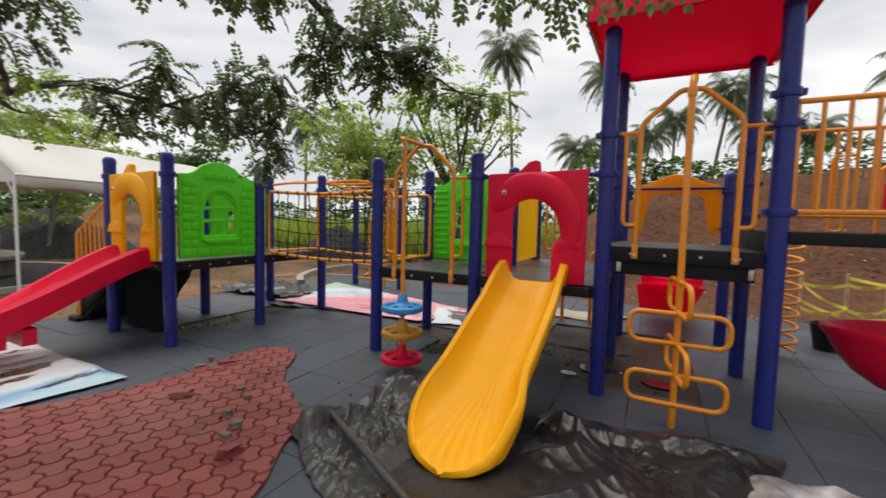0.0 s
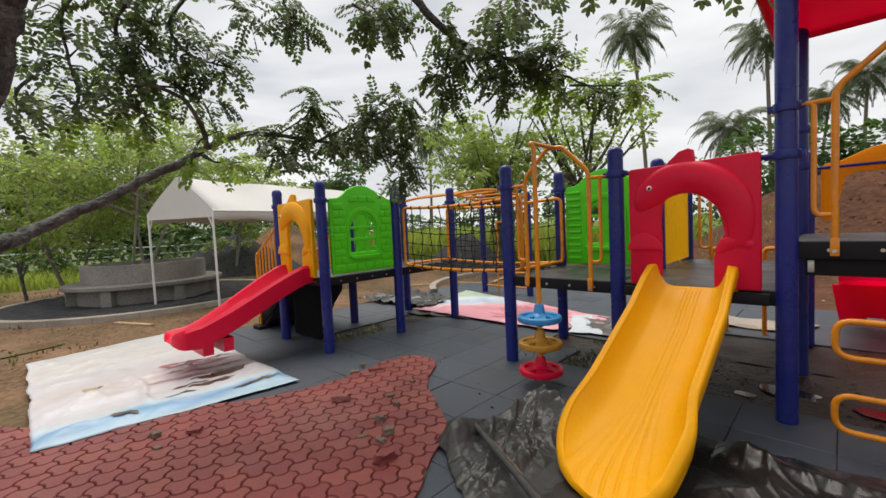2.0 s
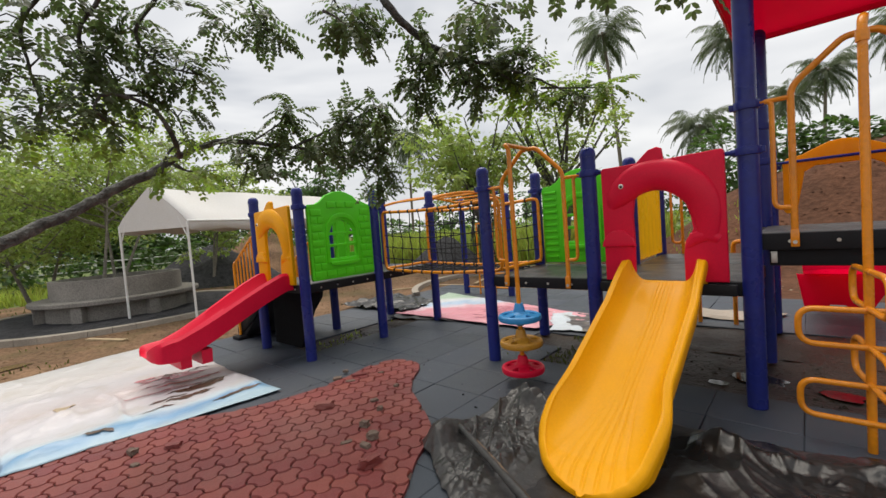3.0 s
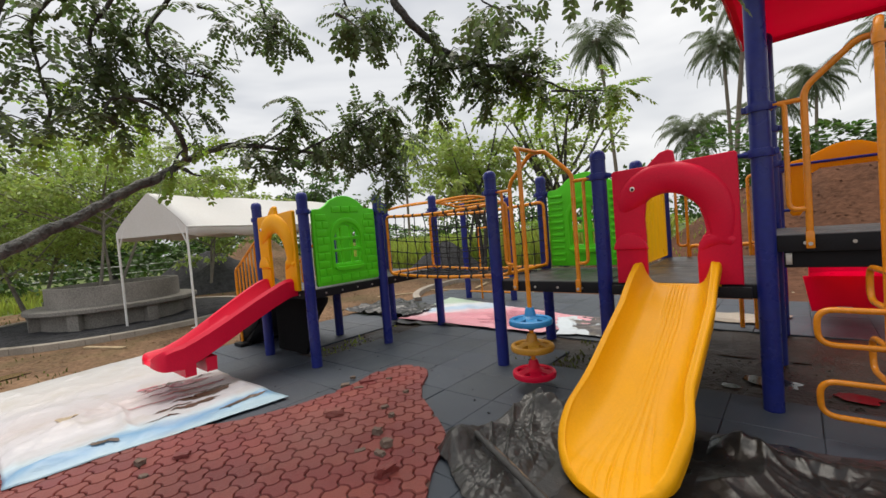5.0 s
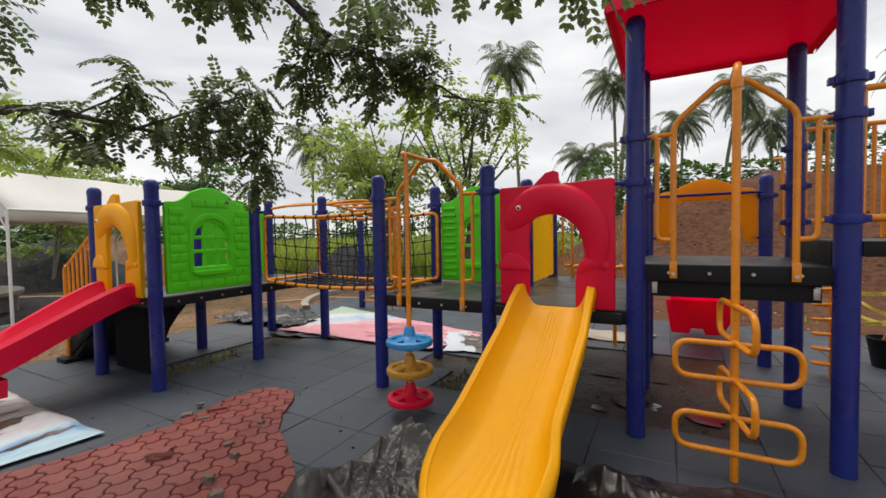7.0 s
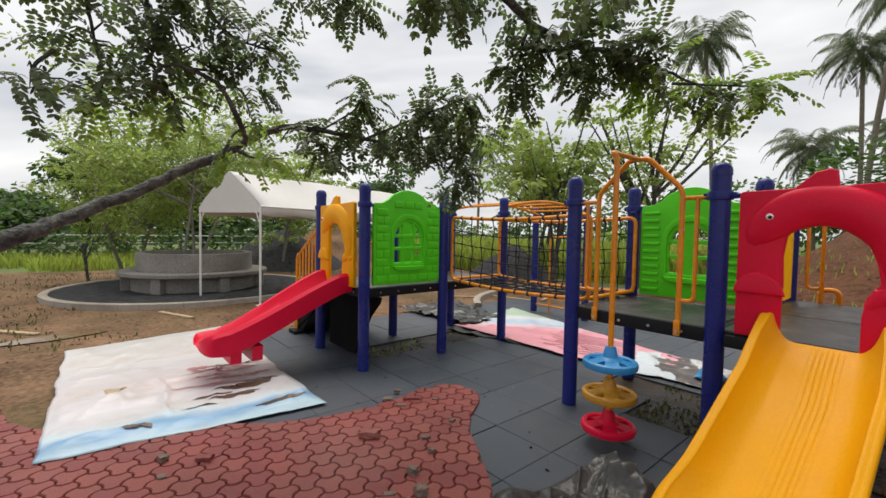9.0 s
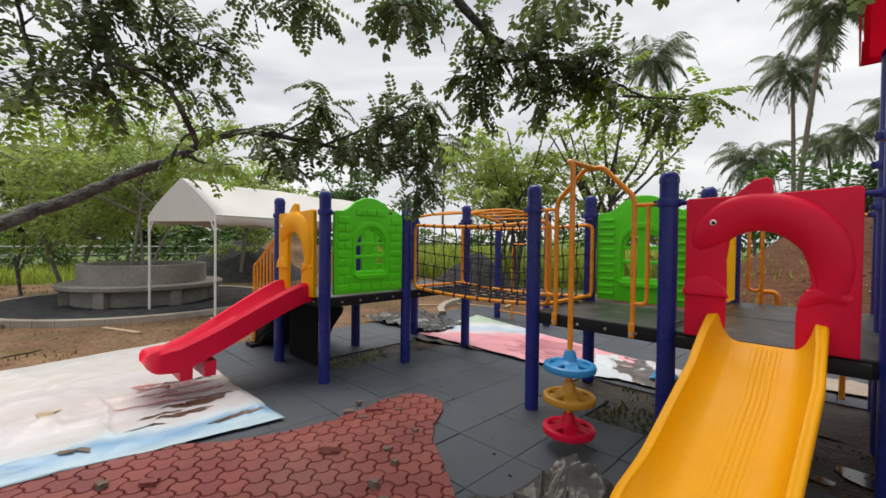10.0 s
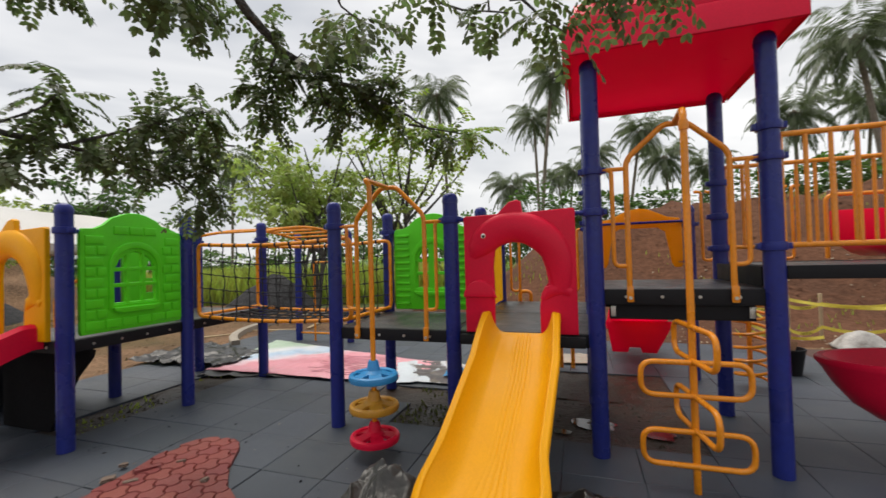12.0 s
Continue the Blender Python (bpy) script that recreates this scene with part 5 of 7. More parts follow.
# flat red standing in for the red slide's reflection on the wet tarpaulin
RED_REFLECTION = mat("red_slide_reflection", (0.5, 0.22, 0.24), 0.25, 0, 0.3, 9, 60, 0.1)


def white_height(x, y, u, v):
    z = 0.05 * folds(x, y * 0.5, 41, 7, 0.5) + 0.02 * folds(x * 0.6, y, 44, 5, 0.14) + 0.014 * ridge(x * 0.5, y, 1.4, 4, 12) + 0.014 * ridge(x * 1.6 + 0.4 * y, y * 0.3, 1.3, 14, 14) + 0.008 * ridge(x * 0.7 + y, y * 0.4 - x, 2.7, 8, 7)
    z += 0.035 * math.exp(-((x + 3.52) ** 2) / 0.012) * (0.6 + 0.5 * math.sin(y * 3))
    z += 0.02 * math.exp(-((x + 4.0 + 0.1 * math.sin(y * 2)) ** 2) / 0.004)
    inside_x = max(0, min(1, (x + 4.65) * 12)) * max(0, min(1, (-3.6 - x) * 8))
    z += 0.028 * math.exp(-((y - 0.98 - 0.03 * math.sin(x * 7)) ** 2) / 0.0007) * inside_x
    z += 0.022 * math.exp(-((x + 4.5 + 0.12 * (y - 1)) ** 2) / 0.001) * max(0, min(1, (y - 0.95) * 6))
    z += 0.05 * math.exp(-((x + 4.3) ** 2 + (y - 0.62) ** 2) / 0.06) * (0.7 + 0.5 * ridge(x, y, 5, 3, 3))
    z += 0.02 * ridge(x * 0.9 + y * 1.1, y * 0.4, 2.6, 21, 16) * max(0, min(1, (1.1 - y) * 3))
    return z * min(1, min(u, 1 - u, v, 1 - v) * 20 + 0.1)


white_sheet = sheet("printed_tarpaulin", [(-6.35, 0.28), (-3.42, 0.24), (-3.2, 2.02), (-6.7, 1.98)], 110, 80, WHITE_PRINT, "dirty white and blue printed tarpaulin spread under the red slide", white_height, base=0.024, seed=3.0, edge_wobble=0.02, group="printed tarpaulins")


def blot(parent, cx, cy, rx, ry, turn, z, material, seed, label="brown muddy stain"):
    bm = bmesh.new()
    c, s = math.cos(turn), math.sin(turn)
    pts = []
    for k in range(40):
        a = 2 * math.pi * k / 40
        r = 0.9 + 0.8 * noise.noise(Vector((math.cos(a) * 2 + seed, math.sin(a) * 2, seed))) + 0.45 * noise.noise(Vector((math.cos(a) * 6 + seed, math.sin(a) * 6, seed)))
        px, py = rx * r * math.cos(a), ry * r * math.sin(a)
        x, y = cx + px * c - py * s, cy + px * s + py * c
        pts.append(bm.verts.new((x, y, z)))
    bm.faces.new(pts)
    bmesh.ops.triangulate(bm, faces=bm.faces)
    bmesh.ops.subdivide_edges(bm, edges=bm.edges, cuts=2)
    base = 0.024
    for v in bm.verts:
        v.co.z = base + white_height(v.co.x, v.co.y, 0.5, 0.5) + 0.005
    part("stain", bm, material, parent, label)


# mud stains, plus red blots painting the slide's reflection below it
for k, (cx, cy, rx, ry, turn, m, lab) in enumerate(((-3.78, 1.45, 0.2, 0.035, 1.55, STAIN, "brown muddy puddle stain"), (-3.93, 1.6, 0.22, 0.06, 1.5, STAIN, "brown muddy puddle stain"), (-4.4, 0.68, 0.07, 0.1, 0.7, CHIPPY, "pale brown stain"), (-4.05, 1.75, 0.16, 0.03, 1.45, STAIN, "brown muddy puddle stain"), (-4.55, 1.55, 0.33, 0.05, 1.35, RED_REFLECTION, "faint painted red reflection of the slide"), (-4.3, 1.62, 0.28, 0.035, 1.4, RED_REFLECTION, "faint painted red reflection of the slide"), (-4.75, 1.35, 0.12, 0.05, 1.2, RED_REFLECTION, "faint painted red reflection of the slide"), (-3.44, 1.7, 0.17, 0.035, 1.5, STAIN, "dark muddy mark"), (-3.5, 0.75, 0.09, 0.025, 1.4, STAIN, "dark muddy mark"), (-3.86, 1.3, 0.16, 0.018, 1.5, STAIN, "thin muddy streak"), (-3.98, 1.42, 0.1, 0.012, 1.45, STAIN, "thin muddy streak"), (-4.12, 1.5, 0.2, 0.015, 1.4, RED_REFLECTION, "faint painted red reflection of the slide"), (-4.2, 1.3, 0.24, 0.014, 1.42, RED_REFLECTION, "faint painted red reflection of the slide"), (-4.42, 1.4, 0.2, 0.018, 1.38, RED_REFLECTION, "faint painted red reflection of the slide"), (-3.68, 1.15, 0.12, 0.012, 1.52, STAIN, "thin muddy streak"), (-4.62, 1.7, 0.2, 0.02, 1.35, STAIN, "thin muddy streak"))):
    blot(white_sheet, cx, cy, rx, ry, turn, 0.03, m, k * 3.1, lab)

pink_sheet = sheet("printed_tarpaulin", [(-4.75, 4.82), (-2.15, 4.86), (-1.65, 5.75), (-5.2, 6.75)], 80, 60, PINK_PRINT, "pink and white printed tarpaulin lying on the tiles", lambda x, y, u, v: (0.03 * ridge(x, y, 1.7, 6, 4) + 0.012 * ridge(x, y, 5, 2, 3)) * min(1, min(u, 1 - u, v, 1 - v) * 14 + 0.15), base=0.03, seed=5.0, group="printed tarpaulins")
for k in range(14):
    bm = bmesh.new()
    y = 4.98 + k * 0.062
    x = -3.2 + 0.1 * (k % 3) - k * 0.02
    rows = []
    for i in range(14):
        px = x + 1.0 * i / 13 - 0.12 * (k % 2)
        z = 0.03 + 0.03 * ridge(px, y, 1.7, 6, 4) + 0.012 * ridge(px, y, 5, 2, 3) + 0.006
        rows.append([(px, y, z), (px, y + 0.018, z)])
    loft(bm, rows)
    part("print_line", bm, mat("dark_pink_print", (0.42, 0.12, 0.17), 0.5) if k == 0 else bpy.data.materials["dark_pink_print"], pink_sheet, "unreadable dark pink line of print")
sheet("printed_tarpaulin", [(-1.98, 4.86), (-1.35, 5.05), (-1.3, 5.75), (-2.35, 5.85)], 40, 40, NEWS_PRINT, "crumpled white and grey printed plastic sheet", lambda x, y, u, v: (0.12 * folds(x, y, 31, 6, 0.3) + 0.03 * ridge(x, y, 2.1, 3, 5)) * min(1, v * 3 + 0.1), base=0.02, seed=7.0, edge_wobble=0.08, group="printed tarpaulins")
sheet("blue_cloth", [(-1.5, 5.12), (-1.28, 5.12), (-1.25, 5.4), (-1.5, 5.42)], 20, 20, SKYBLUE, "crumpled blue plastic bag on the tarpaulin", lambda x, y, u, v: 0.13 * math.sin(u * math.pi) * math.sin(v * math.pi) + 0.02 * ridge(x, y, 9, 3, 3), category="plastic bag", base=0.05, seed=4.0)
sheet("printed_tarpaulin", [(0.98, 2.42), (2.7, 2.3), (2.7, 3.05), (1.02, 2.87)], 60, 40, MIXED_PRINT, "crumpled blue and dark printed sheet on the tiles", lambda x, y, u, v: (0.16 * folds(x, y, 33, 6, 0.3) + 0.02 * ridge(x, y, 2.6, 3, 5)) * min(1, min(u, 1 - u, v, 1 - v) * 14 + 0.15), base=0.02, seed=12.0, edge_wobble=0.07, group="printed tarpaulins")
sheet("printed_tarpaulin", [(-0.75, 6.2), (0.15, 6.2), (0.25, 6.75), (-0.8, 6.75)], 30, 20, CURB, "pale sheet with dark marks behind the deck", lambda x, y, u, v: 0.02 * ridge(x, y, 3, 3, 3), base=0.012, seed=15.0, group="printed tarpaulins")

# stick lying in the black sheet
e = thing("wooden_stick", "wooden stick rolled into the edge of black polythene", "stick", "", (-1.2, 2.2, 0))
way = [Vector((-1.31, 2.25, 0.1)), Vector((-1.05, 2.125, 0.1)), Vector((-0.8, 1.99, 0.1)), Vector((-0.3, 1.7, 0.095))]
bm = bmesh.new()
tube(bm, [way[0], way[1], way[2], way[3]], [0.014, 0.014, 0.014, 0.012], 8)
part("stick", bm, mat("bamboo", (0.16, 0.11, 0.07), 0.7, 0, 0.3, 8, 60, 0.4), e)
bm = bmesh.new()
path = [way[0].lerp(way[1], 0.25).lerp(way[3], i / 30) for i in range(31)]
tube(bm, path, [0.021 + 0.007 * noise.noise(p * 14) for p in path], 10)
part("rolled_film", bm, TARP_DUSTY, e, "black polythene wound round the stick")


# ---- broken paver pieces ----
def build_chunk(x, y, sx, sy, sz, turn, seed, rough=0.5):
    rng = random.Random(seed)
    e = thing("broken_brick", "broken red concrete paver piece on the ground" if seed in (0, 5, 10, 14) else "broken grey-brown concrete paver piece on the ground", "brick", "broken paver pieces", (x, y, 0.017))
    bm = bmesh.new()
    bmesh.ops.create_cube(bm, size=1)
    bmesh.ops.subdivide_edges(bm, edges=bm.edges, cuts=2, use_grid_fill=True)
    for v in bm.verts:
        k = Vector(v.co)
        j = Vector((rng.uniform(-1, 1), rng.uniform(-1, 1), rng.uniform(-1, 1))) * rough * 0.25
        if v.co.z < -0.4:
            j.z = 0
        k += j
        v.co = Matrix.Rotation(turn, 3, "Z") @ Vector((k.x * sx, k.y * sy, (k.z + 0.5) * sz)) + Vector((x, y, 0.017))
    part("piece", bm, PAVER if seed in (0, 5, 10, 14) else BRICK_GREY, e, smooth=False)


for k, row in enumerate(((-2.475, 2.0, 0.19, 0.1, 0.06, 0.9), (-1.93, 1.98, 0.08, 0.06, 0.055, 0.3), (-1.74, 1.9, 0.09, 0.075, 0.06, 1.3), (-1.7, 1.8, 0.1, 0.05, 0.035, 0.1), (-1.85, 1.76, 0.09, 0.045, 0.02, 1.0), (-1.5, 1.68, 0.17, 0.07, 0.075, 1.5), (-2.22, 2.3, 0.08, 0.045, 0.03, 1.2), (-2.3, 2.62, 0.05, 0.05, 0.03, 0.4), (-2.05, 2.22, 0.06, 0.045, 0.04, 0.6), (-2.95, 2.45, 0.1, 0.07, 0.03, 0.9), (-2.83, 2.62, 0.2, 0.05, 0.03, 0.95), (-2.78, 2.48, 0.12, 0.05, 0.02, 0.8), (-3.05, 2.62, 0.06, 0.05, 0.03, 0.3), (-3.0, 0.85, 0.08, 0.06, 0.05, 0.3), (-2.85, 1.05, 0.14, 0.07, 0.04, 0.8), (-2.8, 0.82, 0.07, 0.05, 0.02, 0.2), (-2.7, 2.78, 0.07, 0.03, 0.02, 0.9))):
    x, y, sx, sy, sz, turn = row
    build_chunk(x, y, sx * 0.72, sy * 0.72, sz * 0.8, turn, seed=k)


# ---- leaves and trees ----
class Leaves:
    """Gathers leaflets as one mesh."""

    def __init__(self, seed):
        self.v, self.f, self.r = [], [], random.Random(seed)

    def leaflet(self, p, d, n, length, width):
        """An oval leaflet from p along d, lying across n, slightly folded."""
        s = d.cross(n)
        if s.length < 1e-4:
            return
        s = s.normalized() * width * 0.5
        k = len(self.v)
        dip = n.normalized() * (-0.12 * length)
        self.v += [p, p + d * length * 0.3 + s * 0.85, p + d * length * 0.7 + s * 0.9 + dip * 0.5, p + d * length + dip, p + d * length * 0.7 - s * 0.9 + dip * 0.5, p + d * length * 0.3 - s * 0.85]
        self.f.append((k, k + 1, k + 2, k + 3, k + 4, k + 5))

    def quad(self, p, d, n, length, width):
        s = d.cross(n)
        if s.length < 1e-4:
            return
        s = s.normalized() * width * 0.5
        k = len(self.v)
        self.v += [p, p + d * length * 0.5 + s, p + d * length, p + d * length * 0.5 - s]
        self.f.append((k, k + 1, k + 2, k + 3))

    def sprig(self, p, d, length, pairs, leaf, width, droop=0.5):
        """A compound leaf: pairs of leaflets along a drooping stalk."""
        r = self.r
        d = d.normalized()
        pos, cur = p.copy(), d.copy()
        for k in range(pairs):
            t = k / pairs
            cur = (cur + Vector((0, 0, -droop * 0.9 / pairs))).normalized()
            pos = pos + cur * (length / pairs)
            side = cur.cross(Vector((0, 0, 1)))
            if side.length < 0.05:
                side = Vector((1, 0, 0))
            side.normalize()
            up = side.cross(cur)
            for s in (-1, 1):
                ld = (side * s + cur * 0.45 + Vector((0, 0, -0.25 + r.uniform(-0.3, 0.2)))).normalized()
                nn = (up + side * s * 0.3 + Vector((r.uniform(-0.25, 0.25), r.uniform(-0.25, 0.25), 0))).normalized()
                self.leaflet(pos, ld, nn, leaf * r.uniform(0.8, 1.15), width * r.uniform(0.85, 1.1))
        self.leaflet(pos, cur, Vector((0.2, 0.1, 1)), leaf, width)

    def mesh(self, name, material, parent, label="", kind=""):
        me = bpy.data.meshes.new(name)
        off = Vector(parent.location) if parent else Vector((0, 0, 0))
        me.from_pydata([tuple(q - off) for q in self.v], [], self.f)
        me.materials.append(material)
        ob = new(name, me)
        if parent:
            ob.parent = parent
        if label:
            ob["label"] = label
        if kind:
            ob["kind"] = kind
        return ob


def smooth3(pts, n):
    out = []
    for i in range(len(pts) - 1):
        p0, p1, p2, p3 = (pts[max(0, min(len(pts) - 1, i + k))] for k in (-1, 0, 1, 2))
        for j in range(n):
            t = j / n
            out.append(0.5 * ((2 * p1) + (p2 - p0) * t + (2 * p0 - 5 * p1 + 4 * p2 - p3) * t * t + (3 * p1 - p0 - 3 * p2 + p3) * t ** 3))
    out.append(pts[-1])
    return out


near_tree = thing("overhanging_tree", "leaning grey-barked tree whose leafy limbs hang over the playground", "tree", "", (-2.9, -1.6, 0))


def bough(pts, r0, r1, sprigs, spread, seed, start=0.0, leaf=0.043, material=None, pairs=7, size=0.21):
    """A limb of the near tree with side twigs carrying compound leaves."""
    path = smooth3([Vector(p) for p in pts], 6)
    n = len(path)
    rng = random.Random(seed)
    wob = [p + Vector((rng.uniform(-1, 1), rng.uniform(-1, 1), rng.uniform(-1, 1))) * min(r0, 0.05) * 0.18 for p in path]
    bm = bmesh.new()
    tube(bm, wob, [r0 + (r1 - r0) * (i / (n - 1)) ** 0.8 + rng.uniform(-0.05, 0.05) * min(r0, 0.07) for i in range(n)], 10 if r0 > 0.03 else 6)
    twigs = Leaves(seed)
    for k in range(int(sprigs * 0.72)):
        t = start + (1 - start) * rng.random() ** 0.8
        i = min(n - 2, int(t * (n - 1)))
        p = wob[i].lerp(wob[i + 1], t * (n - 1) - i)
        way = Vector((rng.gauss(0, 1), rng.gauss(0, 1), rng.gauss(0.0, 0.55)))
        way.normalize()
        reach = spread * rng.uniform(0.15, 1.0)
        q = p + way * reach
        q.z += 0.02 - 0.25 * reach * rng.random()
        if k % 2 == 0 and reach > 0.08:
            tube(bm, [p, p.lerp(q, 0.5) + Vector((0, 0, 0.03)), q], [0.006, 0.004, 0.002], 4)
        for c in range(2):
            dr = (way + Vector((rng.gauss(0, 0.8), rng.gauss(0, 0.8), rng.gauss(-0.3, 0.4)))).normalized()
            twigs.sprig(q + Vector((rng.uniform(-1, 1), rng.uniform(-1, 1), rng.uniform(-1, 1))) * 0.05, dr, size * rng.uniform(0.7, 1.15), pairs, leaf * rng.uniform(0.85, 1.15), leaf * 0.56, rng.uniform(0.2, 1.3))
    limb = part("branch", bm, BARK, near_tree)
    if sprigs:
        me_ob = twigs.mesh("foliage", material or LEAF_NEAR, near_tree, "dark green compound leaves")
    return limb


# trunk, leaning limb and its forks
bough([(-2.9, -1.6, -0.1), (-2.75, -1.2, 0.5), (-2.5, -0.7, 1.1), (-2.12, 0.02, 1.58), (-1.98, 0.16, 1.91), (-1.82, 0.25, 2.2), (-1.72, 0.31, 2.4), (-1.5, 0.52, 3.1)], 0.12, 0.072, 0, 0, 1)
bough([(-2.85, -1.5, 0.2), (-3.1, -0.6, 0.95), (-3.3, -0.1, 1.24), (-3.34, 0.21, 1.4), (-3.46, 0.39, 1.5), (-3.5, 0.71, 1.68), (-3.5, 1.03, 1.87), (-3.42, 1.32, 2.04), (-3.38, 1.43, 2.13)], 0.066, 0.027, 0, 0, 2)
bough([(-1.70, 0.33, 2.50), (-2.26, 0.68, 2.83), (-2.56, 0.53, 2.63), (-2.66, 0.54, 2.42), (-2.76, 0.58, 2.28)], 0.016, 0.006, 50, 0.17, 30, 0.25, 0.041, None, 7, 0.2)
bough([(-1.66, 0.36, 2.60), (-2.25, 0.82, 2.81), (-2.55, 0.75, 2.62), (-2.65, 0.80, 2.48), (-2.73, 0.95, 2.41)], 0.016, 0.006, 53, 0.17, 31, 0.25, 0.041, None, 7, 0.2)
bough([(-1.60, 0.40, 2.80), (-2.20, 1.08, 2.93), (-2.52, 1.01, 2.69), (-2.60, 1.15, 2.56), (-2.63, 1.39, 2.55)], 0.016, 0.006, 62, 0.16, 32, 0.25, 0.041, None, 7, 0.2)
bough([(-2.73, 0.95, 2.36), (-2.70, 1.12, 2.36), (-2.77, 1.28, 2.27)], 0.01, 0.004, 17, 0.11, 33, 0.2, 0.041, None, 7, 0.2)
bough([(-2.76, 0.58, 2.23), (-2.86, 0.58, 2.15), (-2.91, 0.68, 2.14)], 0.01, 0.004, 14, 0.16, 34, 0.2, 0.041, LEAF_MID, 7, 0.2)
bough([(-2.76, 0.40, 2.31), (-2.75, 0.32, 2.18), (-2.86, 0.43, 2.08)], 0.012, 0.004, 16, 0.20, 35, 0.1, 0.041, None, 7, 0.2)
bough([(-2.80, 0.79, 2.25), (-2.84, 0.89, 2.21), (-2.87, 1.04, 2.18)], 0.01, 0.004, 14, 0.14, 36, 0.1, 0.041, LEAF_MID, 7, 0.2)
bough([(-1.50, 0.50, 3.10), (-2.18, 1.47, 3.08), (-2.32, 1.66, 2.95), (-2.33, 1.75, 2.83)], 0.016, 0.004, 32, 0.11, 37, 0.62, 0.041, None, 7, 0.2)
bough([(-2.36, 1.25, 2.87), (-2.43, 1.38, 2.91), (-2.41, 1.44, 2.85)], 0.01, 0.004, 13, 0.09, 38, 0.4, 0.041, None, 7, 0.2)
bough([(-1.50, 0.50, 3.10), (-1.96, 1.88, 3.25), (-2.03, 2.13, 3.03), (-1.99, 2.33, 2.89)], 0.016, 0.004, 42, 0.13, 39, 0.6, 0.041, None, 7, 0.2)
bough([(-1.50, 0.50, 3.10), (-1.77, 2.13, 3.17), (-1.74, 2.38, 2.97), (-1.68, 2.64, 2.80), (-1.51, 2.83, 2.67), (-1.29, 3.02, 2.59), (-1.05, 3.24, 2.45), (-0.78, 3.44, 2.28)], 0.042, 0.005, 83, 0.16, 40, 0.22, 0.045, None, 7, 0.2)
bough([(-1.68, 2.64, 2.75), (-1.74, 2.65, 2.65), (-1.80, 2.67, 2.44)], 0.012, 0.004, 42, 0.12, 41, 0.1, 0.045, None, 7, 0.2)
bough([(-1.51, 2.83, 2.62), (-1.42, 2.88, 2.84), (-1.31, 3.01, 2.94)], 0.01, 0.004, 24, 0.09, 42, 0.2, 0.045, None, 7, 0.2)
bough([(-1.29, 3.02, 2.54), (-1.14, 3.09, 2.64), (-1.06, 3.18, 2.75)], 0.01, 0.004, 22, 0.09, 43, 0.3, 0.045, None, 7, 0.2)
bough([(-1.51, 2.83, 2.62), (-1.50, 2.89, 2.50), (-1.37, 3.03, 2.42)], 0.01, 0.004, 30, 0.12, 44, 0.2, 0.045, None, 7, 0.2)
bough([(-1.05, 3.24, 2.40), (-0.81, 3.43, 2.37), (-0.62, 3.58, 2.36)], 0.01, 0.003, 27, 0.09, 45, 0.3, 0.045, LEAF_MID, 7, 0.2)
bough([(-1.29, 3.02, 2.54), (-1.18, 3.19, 2.43), (-1.12, 3.32, 2.32)], 0.01, 0.003, 24, 0.12, 46, 0.3, 0.045, LEAF_MID, 7, 0.2)
bough([(-3.38, 1.43, 2.13), (-2.80, 1.51, 2.14), (-2.78, 1.72, 2.16), (-2.70, 2.01, 2.14), (-2.64, 2.30, 2.12), (-2.55, 2.60, 2.22), (-2.28, 2.90, 2.30)], 0.026, 0.006, 81, 0.13, 47, 0.3, 0.045, None, 7, 0.2)
bough([(-2.78, 1.72, 2.13), (-2.63, 1.93, 2.30), (-2.54, 1.98, 2.42)], 0.01, 0.003, 29, 0.09, 48, 0.2, 0.045, None, 7, 0.2)
bough([(-2.70, 2.01, 2.11), (-2.45, 2.22, 2.23), (-2.28, 2.38, 2.32), (-2.09, 2.53, 2.41)], 0.012, 0.004, 60, 0.11, 49, 0.2, 0.045, None, 7, 0.2)
bough([(-2.79, 1.69, 2.12), (-2.77, 1.75, 2.04), (-2.75, 1.79, 1.96)], 0.008, 0.003, 13, 0.08, 50, 0.2, 0.045, None, 7, 0.2)
bough([(-2.64, 2.30, 2.09), (-2.58, 2.57, 2.05), (-2.50, 2.74, 1.93), (-2.46, 2.86, 1.82)], 0.009, 0.003, 35, 0.12, 51, 0.2, 0.045, None, 7, 0.2)
bough([(-2.55, 2.60, 2.19), (-2.38, 2.80, 2.10), (-2.42, 2.91, 1.98)], 0.008, 0.003, 16, 0.09, 52, 0.2, 0.045, None, 7, 0.2)
bough([(-3.38, 1.43, 2.13), (-2.73, 1.22, 2.12), (-2.61, 1.07, 2.28), (-2.54, 0.85, 2.30), (-2.50, 0.77, 2.20), (-2.55, 0.83, 2.14)], 0.022, 0.004, 13, 0.11, 53, 0.6, 0.045, None, 7, 0.2)
bough([(-2.78, 1.22, 1.95), (-2.86, 1.33, 1.93), (-2.90, 1.54, 1.95)], 0.012, 0.004, 13, 0.12, 54, 0.2, 0.045, LEAF_MID, 7, 0.2)
bough([(-2.80, 1.14, 1.90), (-2.88, 1.24, 2.08), (-2.94, 1.42, 2.19)], 0.012, 0.004, 9, 0.14, 55, 0.2, 0.045, LEAF_MID, 7, 0.2)
bough([(-1.50, 0.50, 3.10), (-1.04, 2.16, 3.09), (-0.76, 2.43, 2.87), (-0.51, 2.57, 2.75), (-0.23, 2.63, 2.69)], 0.016, 0.004, 16, 0.10, 56, 0.5, 0.055, None, 6, 0.24)
